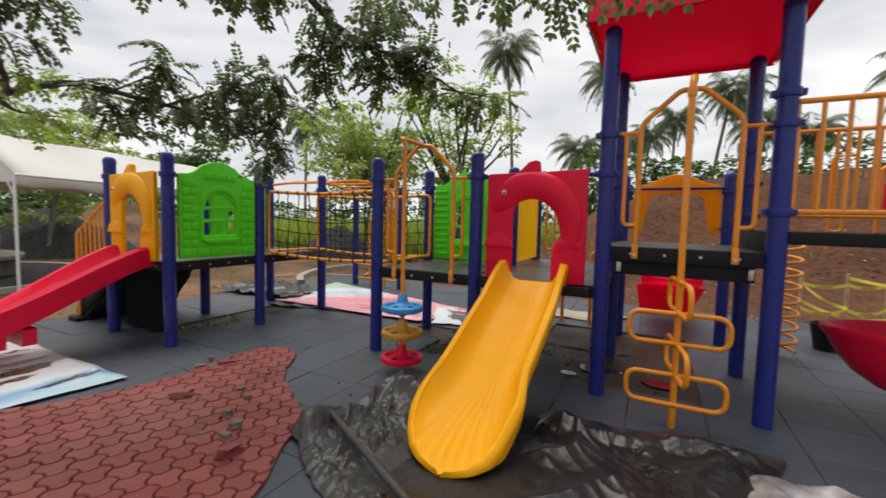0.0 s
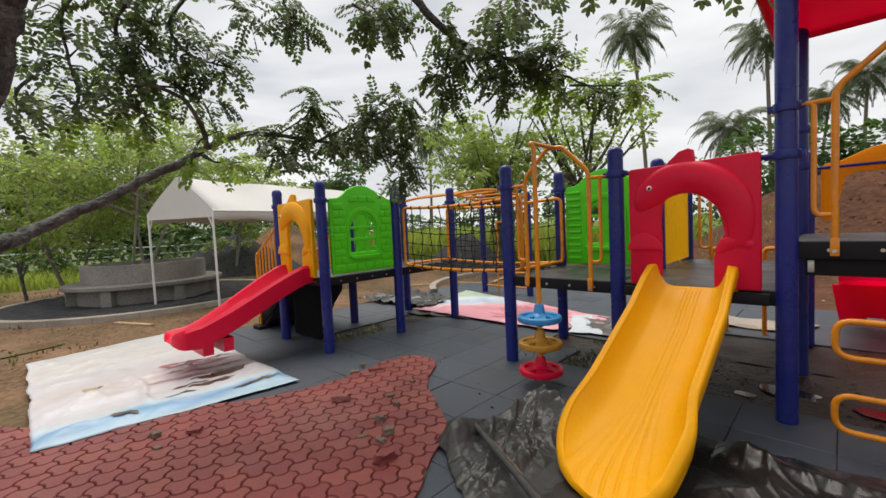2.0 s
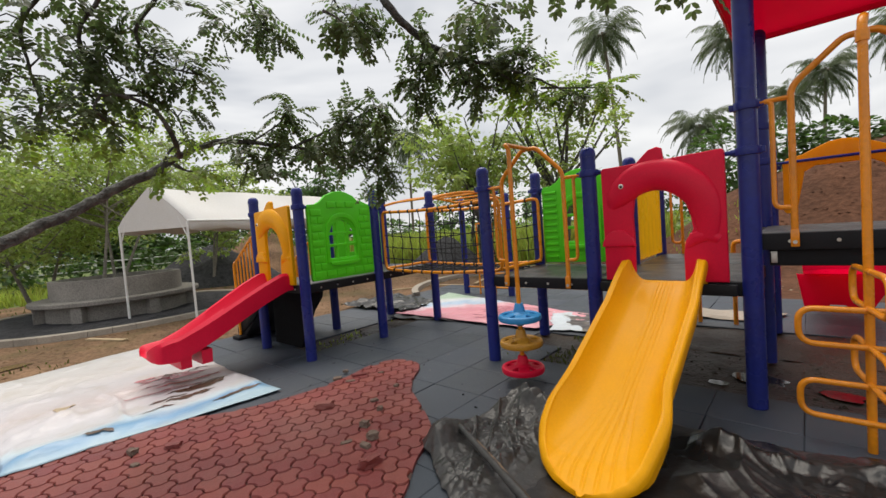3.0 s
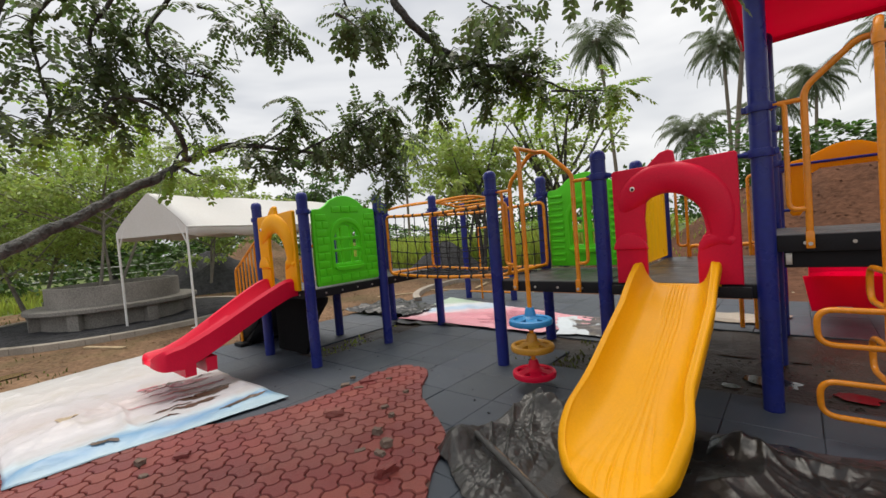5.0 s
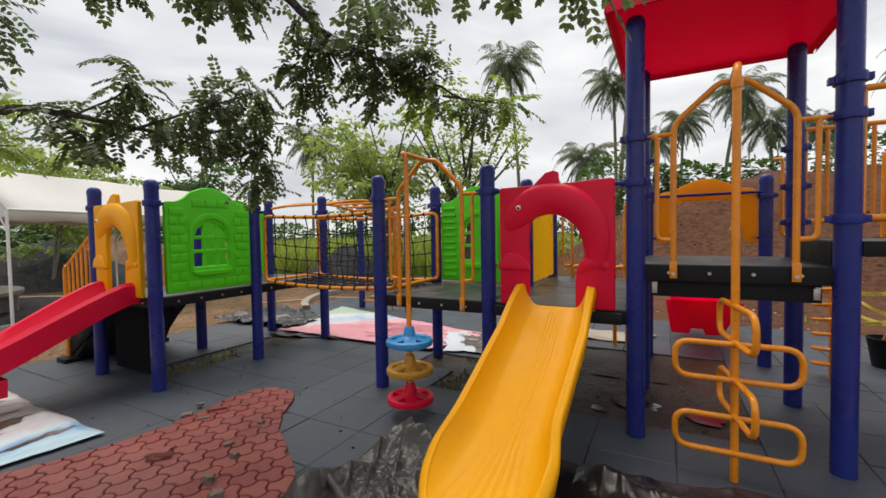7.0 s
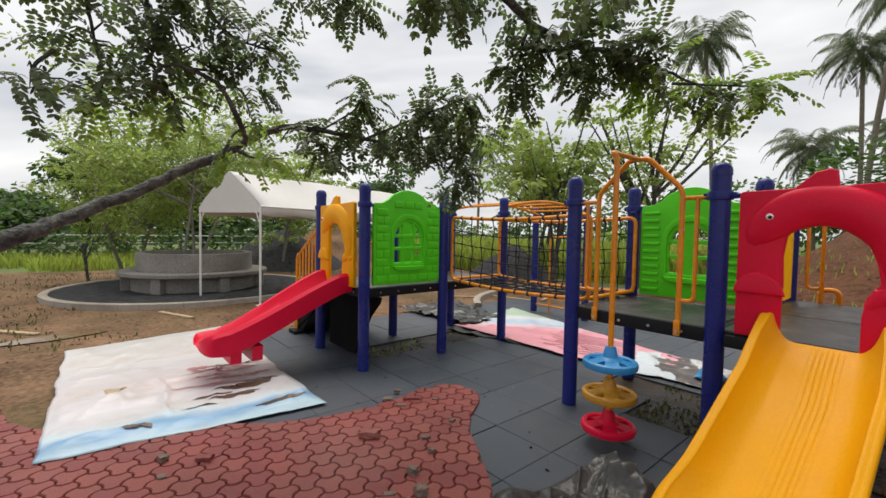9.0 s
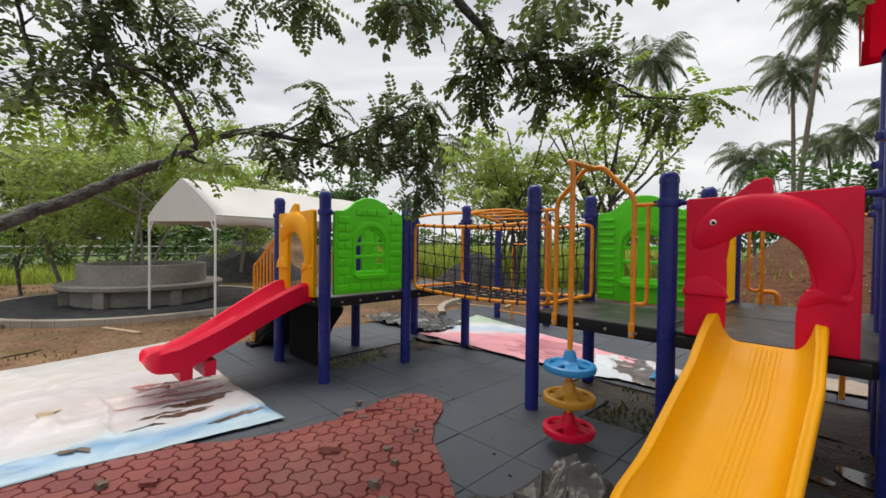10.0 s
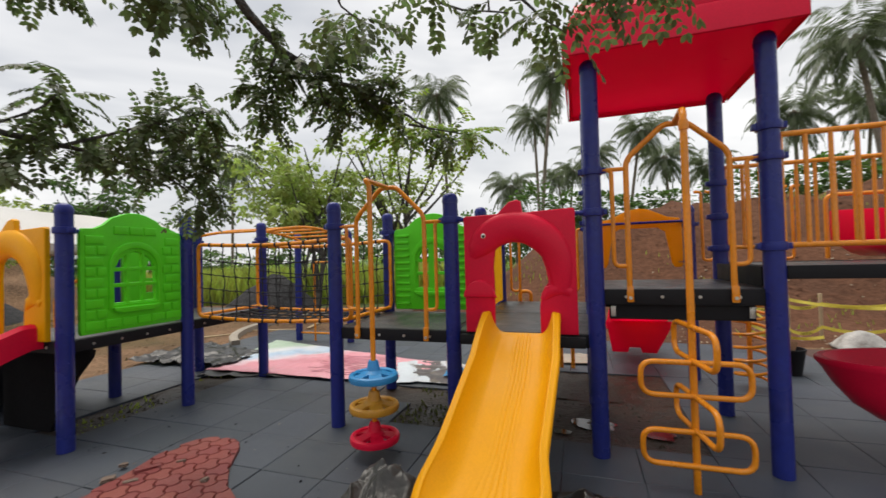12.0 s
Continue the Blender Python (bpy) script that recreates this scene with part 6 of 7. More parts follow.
bough([(-0.49, 2.52, 2.93), (-0.22, 2.63, 2.81), (-0.06, 2.65, 2.64), (0.05, 2.70, 2.57)], 0.012, 0.003, 13, 0.09, 57, 0.3, 0.055, None, 6, 0.24)
bough([(-0.22, 2.63, 2.76), (0.16, 2.70, 2.74), (0.40, 2.73, 2.72), (0.54, 2.76, 2.74)], 0.012, 0.003, 19, 0.09, 58, 0.2, 0.055, None, 6, 0.24)
bough([(-0.92, 2.35, 2.89), (-1.07, 2.38, 2.79), (-0.99, 2.54, 2.74)], 0.012, 0.003, 12, 0.09, 59, 0.4, 0.055, None, 6, 0.24)
bough([(-1.79, 1.84, 2.80), (-1.83, 1.95, 2.82), (-1.82, 2.12, 2.77)], 0.012, 0.003, 12, 0.09, 60, 0.3, 0.055, None, 6, 0.24)
bm = bmesh.new()
tube(bm, [(-1.5, 0.5, 3.05), (-1.45, 0.55, 3.5), (-1.5, 0.5, 3.9)], [0.07, 0.05, 0.03], 10)
part("branch", bm, BARK, near_tree)


def build_tree(x, y, z, height, spread, seed, material, label, leaf=0.2, clumps=60, per=70, low=0.25, stems=1, name="tree", group="", lobes=9, girth=1.0, splay=1.0, bark=BARK):
    """A tapered trunk with limbs and an open crown made of clumps of leaves."""
    rng = random.Random(seed)
    e = thing(name, label, "tree", group, (x, y, z))
    lv = Leaves(seed)
    limbs = []
    for s in range(stems):
        bm = bmesh.new()
        lean = Vector((rng.uniform(-0.2, 0.2) * splay, rng.uniform(-0.2, 0.2) * splay, 1)) * height * 0.55
        base = Vector((x + rng.uniform(-0.15, 0.15) * (stems - 1), y + rng.uniform(-0.15, 0.15) * (stems - 1), z - 0.1))
        tube(bm, [base, base + lean * 0.5 + Vector((rng.uniform(-0.1, 0.1), 0, 0)), base + lean], [girth * 0.03 * height / stems ** 0.5, girth * 0.02 * height / stems ** 0.5, girth * 0.008 * height], 8)
        limbs.append((base, lean))
        part("trunk", bm, bark, e)
    for k in range(lobes):
        base, lean = limbs[k % stems]
        a = rng.uniform(0, 2 * math.pi)
        u = rng.uniform(low, 1.0)
        out = spread * (0.55 + 0.45 * rng.random()) * math.sqrt(max(0.05, 1 - (u - 0.45) ** 2 * 1.6))
        tip = Vector((x + out * math.cos(a), y + out * math.sin(a), z + height * (low + (1 - low) * u) * 0.95))
        st = base + lean * min(0.95, 0.35 + 0.6 * u)
        bm = bmesh.new()
        tube(bm, [st, st.lerp(tip, 0.5) + Vector((0, 0, -0.05 * height * rng.random())), tip], [girth * 0.011 * height, girth * 0.007 * height, girth * 0.003 * height], 6)
        part("limb", bm, bark, e)
        for c in range(max(1, clumps // lobes)):
            cc = st.lerp(tip, rng.uniform(0.35, 1.08)) + Vector((rng.gauss(0, 1), rng.gauss(0, 1), rng.gauss(0, 0.7))) * spread * 0.2
            rad = spread * rng.uniform(0.1, 0.24)
            for q in range(per):
                d = Vector((rng.gauss(0, 1), rng.gauss(0, 1), rng.gauss(0, 0.28)))
                d.normalize()
                p = cc + d * rad * rng.random() ** 0.4
                way = (d + Vector((rng.gauss(0, 0.6), rng.gauss(0, 0.6), -0.45))).normalized()
                lv.leaflet(p, way, Vector((rng.gauss(0, 0.9), rng.gauss(0, 0.9), 1)), leaf * rng.uniform(0.6, 1.2), leaf * 0.5)
    lv.mesh("crown", material, e)
    return e


build_tree(-11.75, 2.3, 0.76, 4.0, 2.7, 51, LEAF_LIGHT, "light green feathery tree growing in the round planter", 0.1, 160, 100, 0.4, 3, lobes=22, girth=0.55, splay=2.2, bark=BARK_PALE)
build_tree(-14.2, 1.25, 0, 4.3, 2.0, 52, LEAF_LIGHT, "light green low spreading tree on bare soil", 0.1, 130, 100, 0.3, 2, lobes=16, girth=0.6, splay=1.6, bark=BARK_PALE)
build_tree(-15.0, 5.6, 0, 4.2, 2.0, 53, LEAF_LIGHT, "green tree beside the white canopy", 0.15, 80, 80, 0.25, 2, lobes=14, girth=0.6, bark=BARK_PALE)
build_tree(-7.2, 10.8, 0, 4.9, 2.2, 54, LEAF_LIGHT, "yellow-green open tree behind the net bridge", 0.17, 91, 56, 0.42, 3, lobes=13)
build_tree(-5.3, 12.6, 0, 5.6, 2.3, 55, LEAF_LIGHT, "yellow-green open tree behind the net bridge", 0.14, 52, 50, 0.48, 2, lobes=13)
build_tree(-9.6, 13.5, 0, 4.4, 2.0, 56, LEAF_LIGHT, "slender pale green tree in tall grass", 0.17, 30, 36, 0.5, 2, lobes=9)
build_tree(-24.0, 15.5, 0, 6.4, 3.4, 57, LEAF_FAR, "distant rounded green broadleaved tree", 0.3, 80, 60, 0.2, 1, group="distant trees", lobes=14)
build_tree(-27.5, 11.0, 0, 5.8, 3.6, 58, LEAF_FAR, "distant rounded green broadleaved tree", 0.3, 80, 60, 0.2, 1, group="distant trees", lobes=14)
build_tree(-26.5, 1.2, 0, 6.0, 2.5, 59, LEAF_FAR, "rounded dark green tree beyond the fence", 0.26, 110, 80, 0.15, 1, group="distant trees", lobes=18)
build_tree(-30.0, 6.0, 0, 6.5, 4.0, 60, LEAF_FAR, "dark green distant tree", 0.34, 100, 80, 0.1, 1, group="distant trees", lobes=16)
build_tree(-38.0, -3.0, 0, 3.6, 3.6, 61, LEAF_FAR, "dark green distant tree", 0.34, 90, 70, 0.1, 1, group="distant trees", lobes=14)
# small sapling in the soil
build_tree(-14.0, 0.55, 0, 1.9, 0.5, 62, LEAF_MID, "thin leafy sapling growing in bare soil", 0.08, 12, 26, 0.5, 2, lobes=5, name="sapling")


# ---- coconut palms ----
def build_palm(seed, height, frond):
    rng = random.Random(seed)
    e = thing("coconut_palm", "tall coconut palm with drooping grey-green fronds", "palm", "coconut palms")
    bend = Vector((rng.uniform(-0.09, 0.09), rng.uniform(-0.05, 0.05), 0)) * height
    pts = [Vector((0, 0, -height)) - bend + bend * (t * t) + Vector((0, 0, height * t)) for t in [i / 8 for i in range(9)]]
    bm = bmesh.new()
    tube(bm, pts, [0.19 - 0.07 * i / 8 for i in range(9)], 8)
    part("trunk", bm, PALM_BARK, e)
    for k in range(30):
        lv = Leaves(seed * 50 + k)
        a = k * 2.4 + rng.uniform(-0.3, 0.3)
        rise = 1.5 - 2.5 * (k / 30) + rng.uniform(-0.25, 0.25)
        d = Vector((math.cos(a), math.sin(a), rise)).normalized()
        p = Vector((0, 0, 0))
        L = frond * rng.uniform(0.85, 1.1)
        n = 34
        for i in range(n):
            d = (d + Vector((0, 0, -0.028 - 0.085 * i / n))).normalized()
            p = p + d * L / n
            if i < 3:
                continue
            t = i / n
            ll = L * 0.25 * math.sin(min(1, 0.3 + t * 0.85) * math.pi) ** 0.8 + 0.15
            side = d.cross(Vector((0, 0, 1)))
            if side.length < 0.05:
                continue
            side.normalize()
            for s in (-1, 1):
                for q in range(2):
                    w = (side * s * 0.9 + d * 0.5 + Vector((0, 0, -0.75 + rng.uniform(-0.35, 0.25)))).normalized()
                    lv.quad(p - d * (L / n * 0.5 * q), w, d.cross(w) + Vector((0, 0, 0.3)), ll * rng.uniform(0.75, 1.1), 0.055 * frond / 4)
        lv.mesh("frond", LEAF_PALM, e)
    bm = bmesh.new()
    for k in range(7):
        a = k * 0.9
        bmesh.ops.create_icosphere(bm, subdivisions=1, radius=0.15, matrix=Matrix.Translation((0.3 * math.cos(a), 0.3 * math.sin(a), -0.25 - 0.1 * (k % 2))))
    part("coconuts", bm, PALM_BARK, e)
    return e


PALMS = [build_palm(s, 22.0, fr) for s, fr in ((1, 4.1), (2, 3.8), (3, 4.3))]
PALM_AT = [(-13.3, 40.3, 18.2, 1.05), (-3.7, 40.3, 14.5, 0.95), (-36.6, 37.3, 12.7, 1.10), (-1.6, 36.5, 16.8, 0.95), (5.7, 42.1, 12.7, 1.00), (9.7, 54.7, 12.7, 1.00), (-7.5, 49.9, 9.9, 1.05),
           (-2.8, 62.4, 12.8, 1.05), (19.9, 48.6, 14.6, 1.10), (14.7, 29.0, 13.0, 1.00), (1.9, 48.5, 12.3, 0.95), (24.6, 46.4, 14.2, 1.00), (15.0, 58.6, 12.0, 1.00), (-0.4, 55.5, 12.1, 1.00)]
for i, (x, y, z, k) in enumerate(PALM_AT):
    m = pose(x, y, z, 0, 0, 77 * i) @ Matrix.Diagonal((k, k, k, 1))
    if i < 3:
        PALMS[i].matrix_basis = m
    else:
        copy_thing(PALMS[i % 3], m)


# ---- far woods, bushes and grass ----
def leafy_bank(name, label, centres, material, leaf, per, seed):
    lv = Leaves(seed)
    rng = random.Random(seed)
    for cx, cy, cz, rx, rz in centres:
        for q in range(per):
            d = Vector((rng.gauss(0, 1), rng.gauss(0, 1), rng.gauss(0, 1)))
            d.normalize()
            bump = 0.75 + 0.35 * noise.noise(d * 2.2 + Vector((cx, cy, seed)))
            p = Vector((cx, cy, cz)) + Vector((d.x * rx, d.y * rx, d.z * rz)) * bump * rng.uniform(0.85, 1.05)
            if p.z < cz - rz * 0.75:
                continue
            lv.leaflet(p, (d + Vector((rng.gauss(0, 0.7), rng.gauss(0, 0.7), -0.4))).normalized(), Vector((rng.gauss(0, 0.5), rng.gauss(0, 0.5), 1)), leaf * rng.uniform(0.6, 1.3), leaf * 0.6)
    ob = lv.mesh(name, material, None)
    return tagged(ob, label, "trees", "", "stuff")


rng0 = random.Random(77)
leafy_bank("far_woods", "dark green line of distant broadleaved trees", [(-42 + i * 3.1 + rng0.uniform(-1, 1), 52 + rng0.uniform(-6, 8), 3.6, 3.8, 3.6 + rng0.uniform(-0.8, 1.8)) for i in range(30)], LEAF_FAR, 0.6, 420, 5)
leafy_bank("far_woods", "dark green line of distant broadleaved trees", [(-46 + rng0.uniform(-4, 3), -22 + i * 4.2, 1.2, 3.6, 1.8 + rng0.uniform(-0.5, 0.8)) for i in range(18)], LEAF_FAR, 0.6, 420, 6)
leafy_bank("hedge_bushes", "dense dark bushes behind the canopy", [(-22 - 0.3 * i + rng0.uniform(-1, 1), -1.5 + i * 2.0, 0.9, 1.8, 1.7 + rng0.uniform(-0.5, 0.6)) for i in range(11)], LEAF_FAR, 0.24, 520, 7)
leafy_bank("hedge_bushes", "leafy bushes on the crest of the clay bank", [(-3 + i * 2.6 + rng0.uniform(-0.8, 0.8), 25 + rng0.uniform(-3, 4), 3.7 + 0.1 * i, 1.9, 1.7 + rng0.uniform(-0.5, 0.9)) for i in range(13)], LEAF_FAR, 0.3, 1000, 8)
leafy_bank("hedge_bushes", "green scrub beyond the tall grass", [(-22 + i * 2.2 + rng0.uniform(-0.8, 0.8), 24 + rng0.uniform(-2, 2), 0.6, 1.6, 1.1 + rng0.uniform(-0.4, 0.5)) for i in range(9)], LEAF_MID, 0.25, 380, 9)


WEED = leaf_mat("weed_olive", (0.09, 0.1, 0.03), 0.4, 0.7)


def grass_field(name, label, count, area, height, seed, z=None, keep=None, material=None):
    """Blades of grass over a stretch of ground."""
    rng = random.Random(seed)
    v, f = [], []
    x0, x1, y0, y1 = area
    while len(f) < count:
        x, y = rng.uniform(x0, x1), rng.uniform(y0, y1)
        if keep and not keep(x, y):
            continue
        gz = ground_z(x, y) if z is None else z
        h = height * rng.uniform(0.5, 1.2)
        a = rng.uniform(0, 6.28)
        w = 0.012 + 0.018 * height
        lx, ly = rng.gauss(0, 0.3) * h, rng.gauss(0, 0.3) * h
        k = len(v)
        c, s = math.cos(a) * w, math.sin(a) * w
        v += [(x - c, y - s, gz - 0.02), (x + c, y + s, gz - 0.02), (x + c * 0.7 + lx * 0.4, y + s * 0.7 + ly * 0.4, gz + h * 0.6), (x + lx, y + ly, gz + h), (x - c * 0.7 + lx * 0.4, y - s * 0.7 + ly * 0.4, gz + h * 0.6)]
        f.append((k, k + 1, k + 2, k + 3, k + 4))
    me = bpy.data.meshes.new(name)
    me.from_pydata(v, [], f)
    me.materials.append(material or GRASS)
    return tagged(new(name, me), label, "grass", "", "stuff")


grass_field("tall_grass", "bright green tall grass behind the playground", 14000, (-18, -3.5, 10.5, 19), 1.15, 1, None, lambda x, y: fractal(x, y, 0.5, 4) > -0.4 and y > 12.6 + 0.16 * (x + 8) and (x + 9.4) ** 2 + (y - 11.6) ** 2 > 2.2)
grass_field("tall_grass", "bright green grass verge by the white fence", 6000, (-24, -18, -6, 11), 0.5, 2, None, lambda x, y: fractal(x, y, 0.4, 4) > -0.1)
grass_field("grass_tufts", "sparse weeds on bare soil", 1500, (-17, -6.6, -3, 9), 0.06, 3, None, lambda x, y: fractal(x, y, 0.5, 9) > 0.02 and (x + 11.6) ** 2 + (y - 2.65) ** 2 > 8, WEED)
grass_field("grass_tufts", "weeds on the clay bank", 800, (-5, 9, 8.5, 22), 0.13, 4, None, lambda x, y: fractal(x, y, 0.45, 6) > 0.3)
grass_field("grass_tufts", "small weeds in the open strip between tiles", 110, (-4.56, -4.1, 2.9, 4.86), 0.04, 5, -0.03, lambda x, y: fractal(x, y, 2.0, 1) > 0)
grass_field("grass_tufts", "small weeds along the edge of the muddy pit", 200, (-2.05, -0.6, 3.9, 4.86), 0.05, 6, -0.03, lambda x, y: fractal(x, y, 2.0, 2) > 0.05, WEED)


# ---- the site round the playground ----
def build_canopy():
    p2, p1 = Vector((-8.4, 3.02, 0)), Vector((-9.75, 2.24, 0))
    along = Vector((-0.28, 0.96, 0)).normalized() * 6.6
    e = thing("canopy_tent", "white fabric gable canopy on thin white poles", "canopy", "", (p1 + p2) / 2 + along / 2)
    eave, ridge_z = 1.9, 2.6
    mid = (p1 + p2) / 2
    bm = bmesh.new()
    n, m = 24, 14
    rows = []
    for i in range(n + 1):
        t = i / n
        row = []
        sag = 0.05 * math.sin(t * math.pi * 3) ** 2
        for j in range(m + 1):
            u = j / m
            k = 1 - abs(u - 0.5) * 2
            base = p1.lerp(p2, u) + along * t
            z = eave + (ridge_z - eave) * (k ** 0.85) - sag * 4 * k * (1 - k) - sag * 0.6
            row.append(base + Vector((0, 0, z)))
        rows.append([row[0] + Vector((0, 0, -0.16 - 0.03 * math.sin(t * 40)))] + row + [row[-1] + Vector((0, 0, -0.16 - 0.03 * math.sin(t * 37)))])
    loft(bm, rows)
    roof = part("roof_cloth", bm, CANVAS, e)
    so = roof.modifiers.new("thick", "SOLIDIFY")
    so.thickness = 0.006
    # gable valances
    for t in (0.0, 1.0):
        bm = bmesh.new()
        top, low = [], []
        for j in range(m + 1):
            u = j / m
            k = 1 - abs(u - 0.5) * 2
            base = p1.lerp(p2, u) + along * t + along.normalized() * (-0.012 if t == 0 else 0.012)
            z = eave + (ridge_z - eave) * (k ** 0.85)
            top.append(base + Vector((0, 0, z)))
            low.append(base + Vector((0, 0, eave - 0.12 + (0.0 if t == 0 else 0.4 * k))))
        loft(bm, [low, top])
        g = part("gable_cloth", bm, CANVAS, e)
    for p in (p1, p2):
        for t in (0, 0.5, 1):
            bm = bmesh.new()
            q = p + along * t
            tube(bm, [q + Vector((0, 0, -0.03)), q + Vector((0, 0, eave))], 0.022, 8)
            pole = part("pole", bm, WHITE, e)
            bm = bmesh.new()
            box(bm, q.x - 0.07, q.x + 0.07, q.y - 0.07, q.y + 0.07, -0.03, -0.015)
            part("base_plate", bm, WHITE, pole)
            bm = bmesh.new()
            inward = (mid - (p1 + p2) / 2) + (p2 - p1) * (0.12 if p is p1 else -0.12)
            tube(bm, [q + Vector((0, 0, eave - 0.35)), q + inward + Vector((0, 0, eave + 0.1))], 0.015, 6)
            part("brace", bm, WHITE, pole)
    for p in (p1, p2):
        bm = bmesh.new()
        tube(bm, [p + Vector((0, 0, eave)), p + along + Vector((0, 0, eave))], 0.02, 8)
        part("eave_rail", bm, WHITE, e)
    return e


build_canopy()


def build_planter(cx, cy):
    e = thing("round_planter", "round grey cement planter with a ring bench", "planter", "", (cx, cy, 0))
    bm = bmesh.new()
    lathe(bm, [(1.216, -0.05), (1.216, 0.86), (1.207, 0.88), (1.079, 0.88), (1.070, 0.86), (1.070, 0.75), (0, 0.75)], (cx, cy, 0), 56)
    part("ring_wall", bm, CONCRETE, e)
    bm = bmesh.new()
    lathe(bm, [(1.207, 0.38), (1.549, 0.38), (1.566, 0.395), (1.566, 0.46), (1.549, 0.475), (1.207, 0.475)], (cx, cy, 0), 56)
    part("bench_slab", bm, CONCRETE, e)
    bm = bmesh.new()
    lathe(bm, [(1.318, -0.05), (1.318, 0.38), (1.207, 0.38)], (cx, cy, 0), 56)
    part("bench_wall", bm, CONCRETE, e)
    for k in range(7):
        a = 2 * math.pi * k / 7 + 0.2
        bm = bmesh.new()
        box(bm, 1.28, 1.489, -0.1, 0.1, -0.05, 0.38, 0.01, Matrix.Translation((cx, cy, 0)) @ Matrix.Rotation(a, 4, "Z"))
        part("bench_pier", bm, CONCRETE, e)
    return e


build_planter(-11.55, 2.48)


def build_curb(cx, cy, r, a0, a1, label, height=0.08):
    e = thing("curb_ring", label, "curb", "curved curbs", (cx, cy, 0))
    n = int(abs(a1 - a0) / 7)
    for k in range(n):
        b0, b1 = radians(a0 + (a1 - a0) * k / n + 0.06), radians(a0 + (a1 - a0) * (k + 1) / n - 0.06)
        bm = bmesh.new()
        rows = []
        for b in (b0, (b0 + b1) / 2, b1):
            rows.append([(cx + rr * math.cos(b), cy + rr * math.sin(b), z) for rr, z in ((r - 0.1, -0.1), (r - 0.1, height - 0.01), (r - 0.085, height), (r + 0.03, height), (r + 0.045, height - 0.01), (r + 0.05, -0.1), (r - 0.1, -0.1))])
        loft(bm, rows)
        bmesh.ops.holes_fill(bm, edges=[ed for ed in bm.edges if ed.is_boundary])
        part("curb_segment", bm, CURB, e)
    return e


build_curb(-11.55, 2.48, 2.75, 0, 360, "low grey cement curb ring round the planter")
build_curb(-4.2, 8.6, 2.75, 95, 235, "curved grey cement curb beyond the rubber pad")


def heap(name, label, cx, cy, r, h, material, seed, category="heap"):
    bm = bmesh.new()
    rows = []
    for i in range(15):
        t = i / 14
        rows.append([(cx + r * t * math.cos(a) * (1 + 0.15 * noise.noise(Vector((math.cos(a) * 2, math.sin(a) * 2, seed)))), cy + r * t * math.sin(a), h * max(0, (1 - t ** 1.3)) * (1 + 0.25 * fractal(cx + r * t * math.cos(a), cy + r * t * math.sin(a), 0.9, seed)) - 0.06) for a in [2 * math.pi * k / 40 for k in range(41)]])
    loft(bm, rows)
    bmesh.ops.remove_doubles(bm, verts=bm.verts, dist=0.001)
    ob = part(name, bm, material)
    return tagged(ob, label, category, "", "stuff")


heap("gravel_heap", "dark grey heap of gravel on the soil", -17.0, 6.4, 2.6, 1.55, GRAVEL, 3)
heap("gravel_heap", "dark grey heap of gravel in tall grass", -9.4, 11.6, 1.5, 1.15, GRAVEL, 5)
heap("soil_heap", "grassy heap of brown soil beside the gravel", -19.5, 9.6, 3.2, 2.0, SOIL, 7)

# gravel bed inside the curb
bm = bmesh.new()
lathe(bm, [(0.0, 0.05), (1.4, 0.05), (2.0, 0.06), (2.66, 0.05)], (-11.55, 2.48, 0), 60)
for v in bm.verts:
    v.co.z += 0.02 * fractal(v.co.x, v.co.y, 2.5, 2)
structure("gravel_bed", bm, GRAVEL, "dark gravel bed inside the curb ring")


def build_fence():
    e = thing("rail_fence", "white three-rail fence across the far field", "fence", "", (-24, 2, 0))
    n = 9
    for i in range(n):
        y = -7 + i * 2.2
        x = -23.5 - 0.1 * i
        bm = bmesh.new()
        box(bm, x - 0.05, x + 0.05, y - 0.05, y + 0.05, -0.1, 1.15, 0.01)
        part("post", bm, WHITE, e)
    for z in (0.35, 0.7, 1.05):
        bm = bmesh.new()
        tube(bm, [(-23.5, -7, z), (-24.3, -7 + 8 * 2.2, z)], 0.03, 6)
        part("rail", bm, WHITE, e)
    return e


build_fence()


# mud in the openings of the pad
def mud(x0, x1, y0, y1, seed, label):
    bm = bmesh.new()
    nx, ny = int((x1 - x0) / 0.04), int((y1 - y0) / 0.04)
    loft(bm, [[(x0 + (x1 - x0) * i / nx, y0 + (y1 - y0) * j / ny, max(-0.027, -0.02 + 0.012 * fractal(x0 + (x1 - x0) * i / nx, y0 + (y1 - y0) * j / ny, 3.0, seed) + 0.008 * fractal(x0 + (x1 - x0) * i / nx, y0 + (y1 - y0) * j / ny, 14.0, seed))) for i in range(nx + 1)] for j in range(ny + 1)])
    return structure("mud_strip", bm, MUD, label)


mud(-4.6, -4.06, 2.86, 4.9, 1, "strip of bare wet soil between the tiles")
mud(-2.1, 0.94, 3.86, 4.9, 2, "pit of bare wet soil under the decks")
mud(-0.6, 0.94, 4.9, 5.9, 3, "pit of bare wet soil under the decks")
WATER = mat("muddy_water", (0.03, 0.022, 0.016), 0.13, 0, 0.1, 2, 10, 0.02)
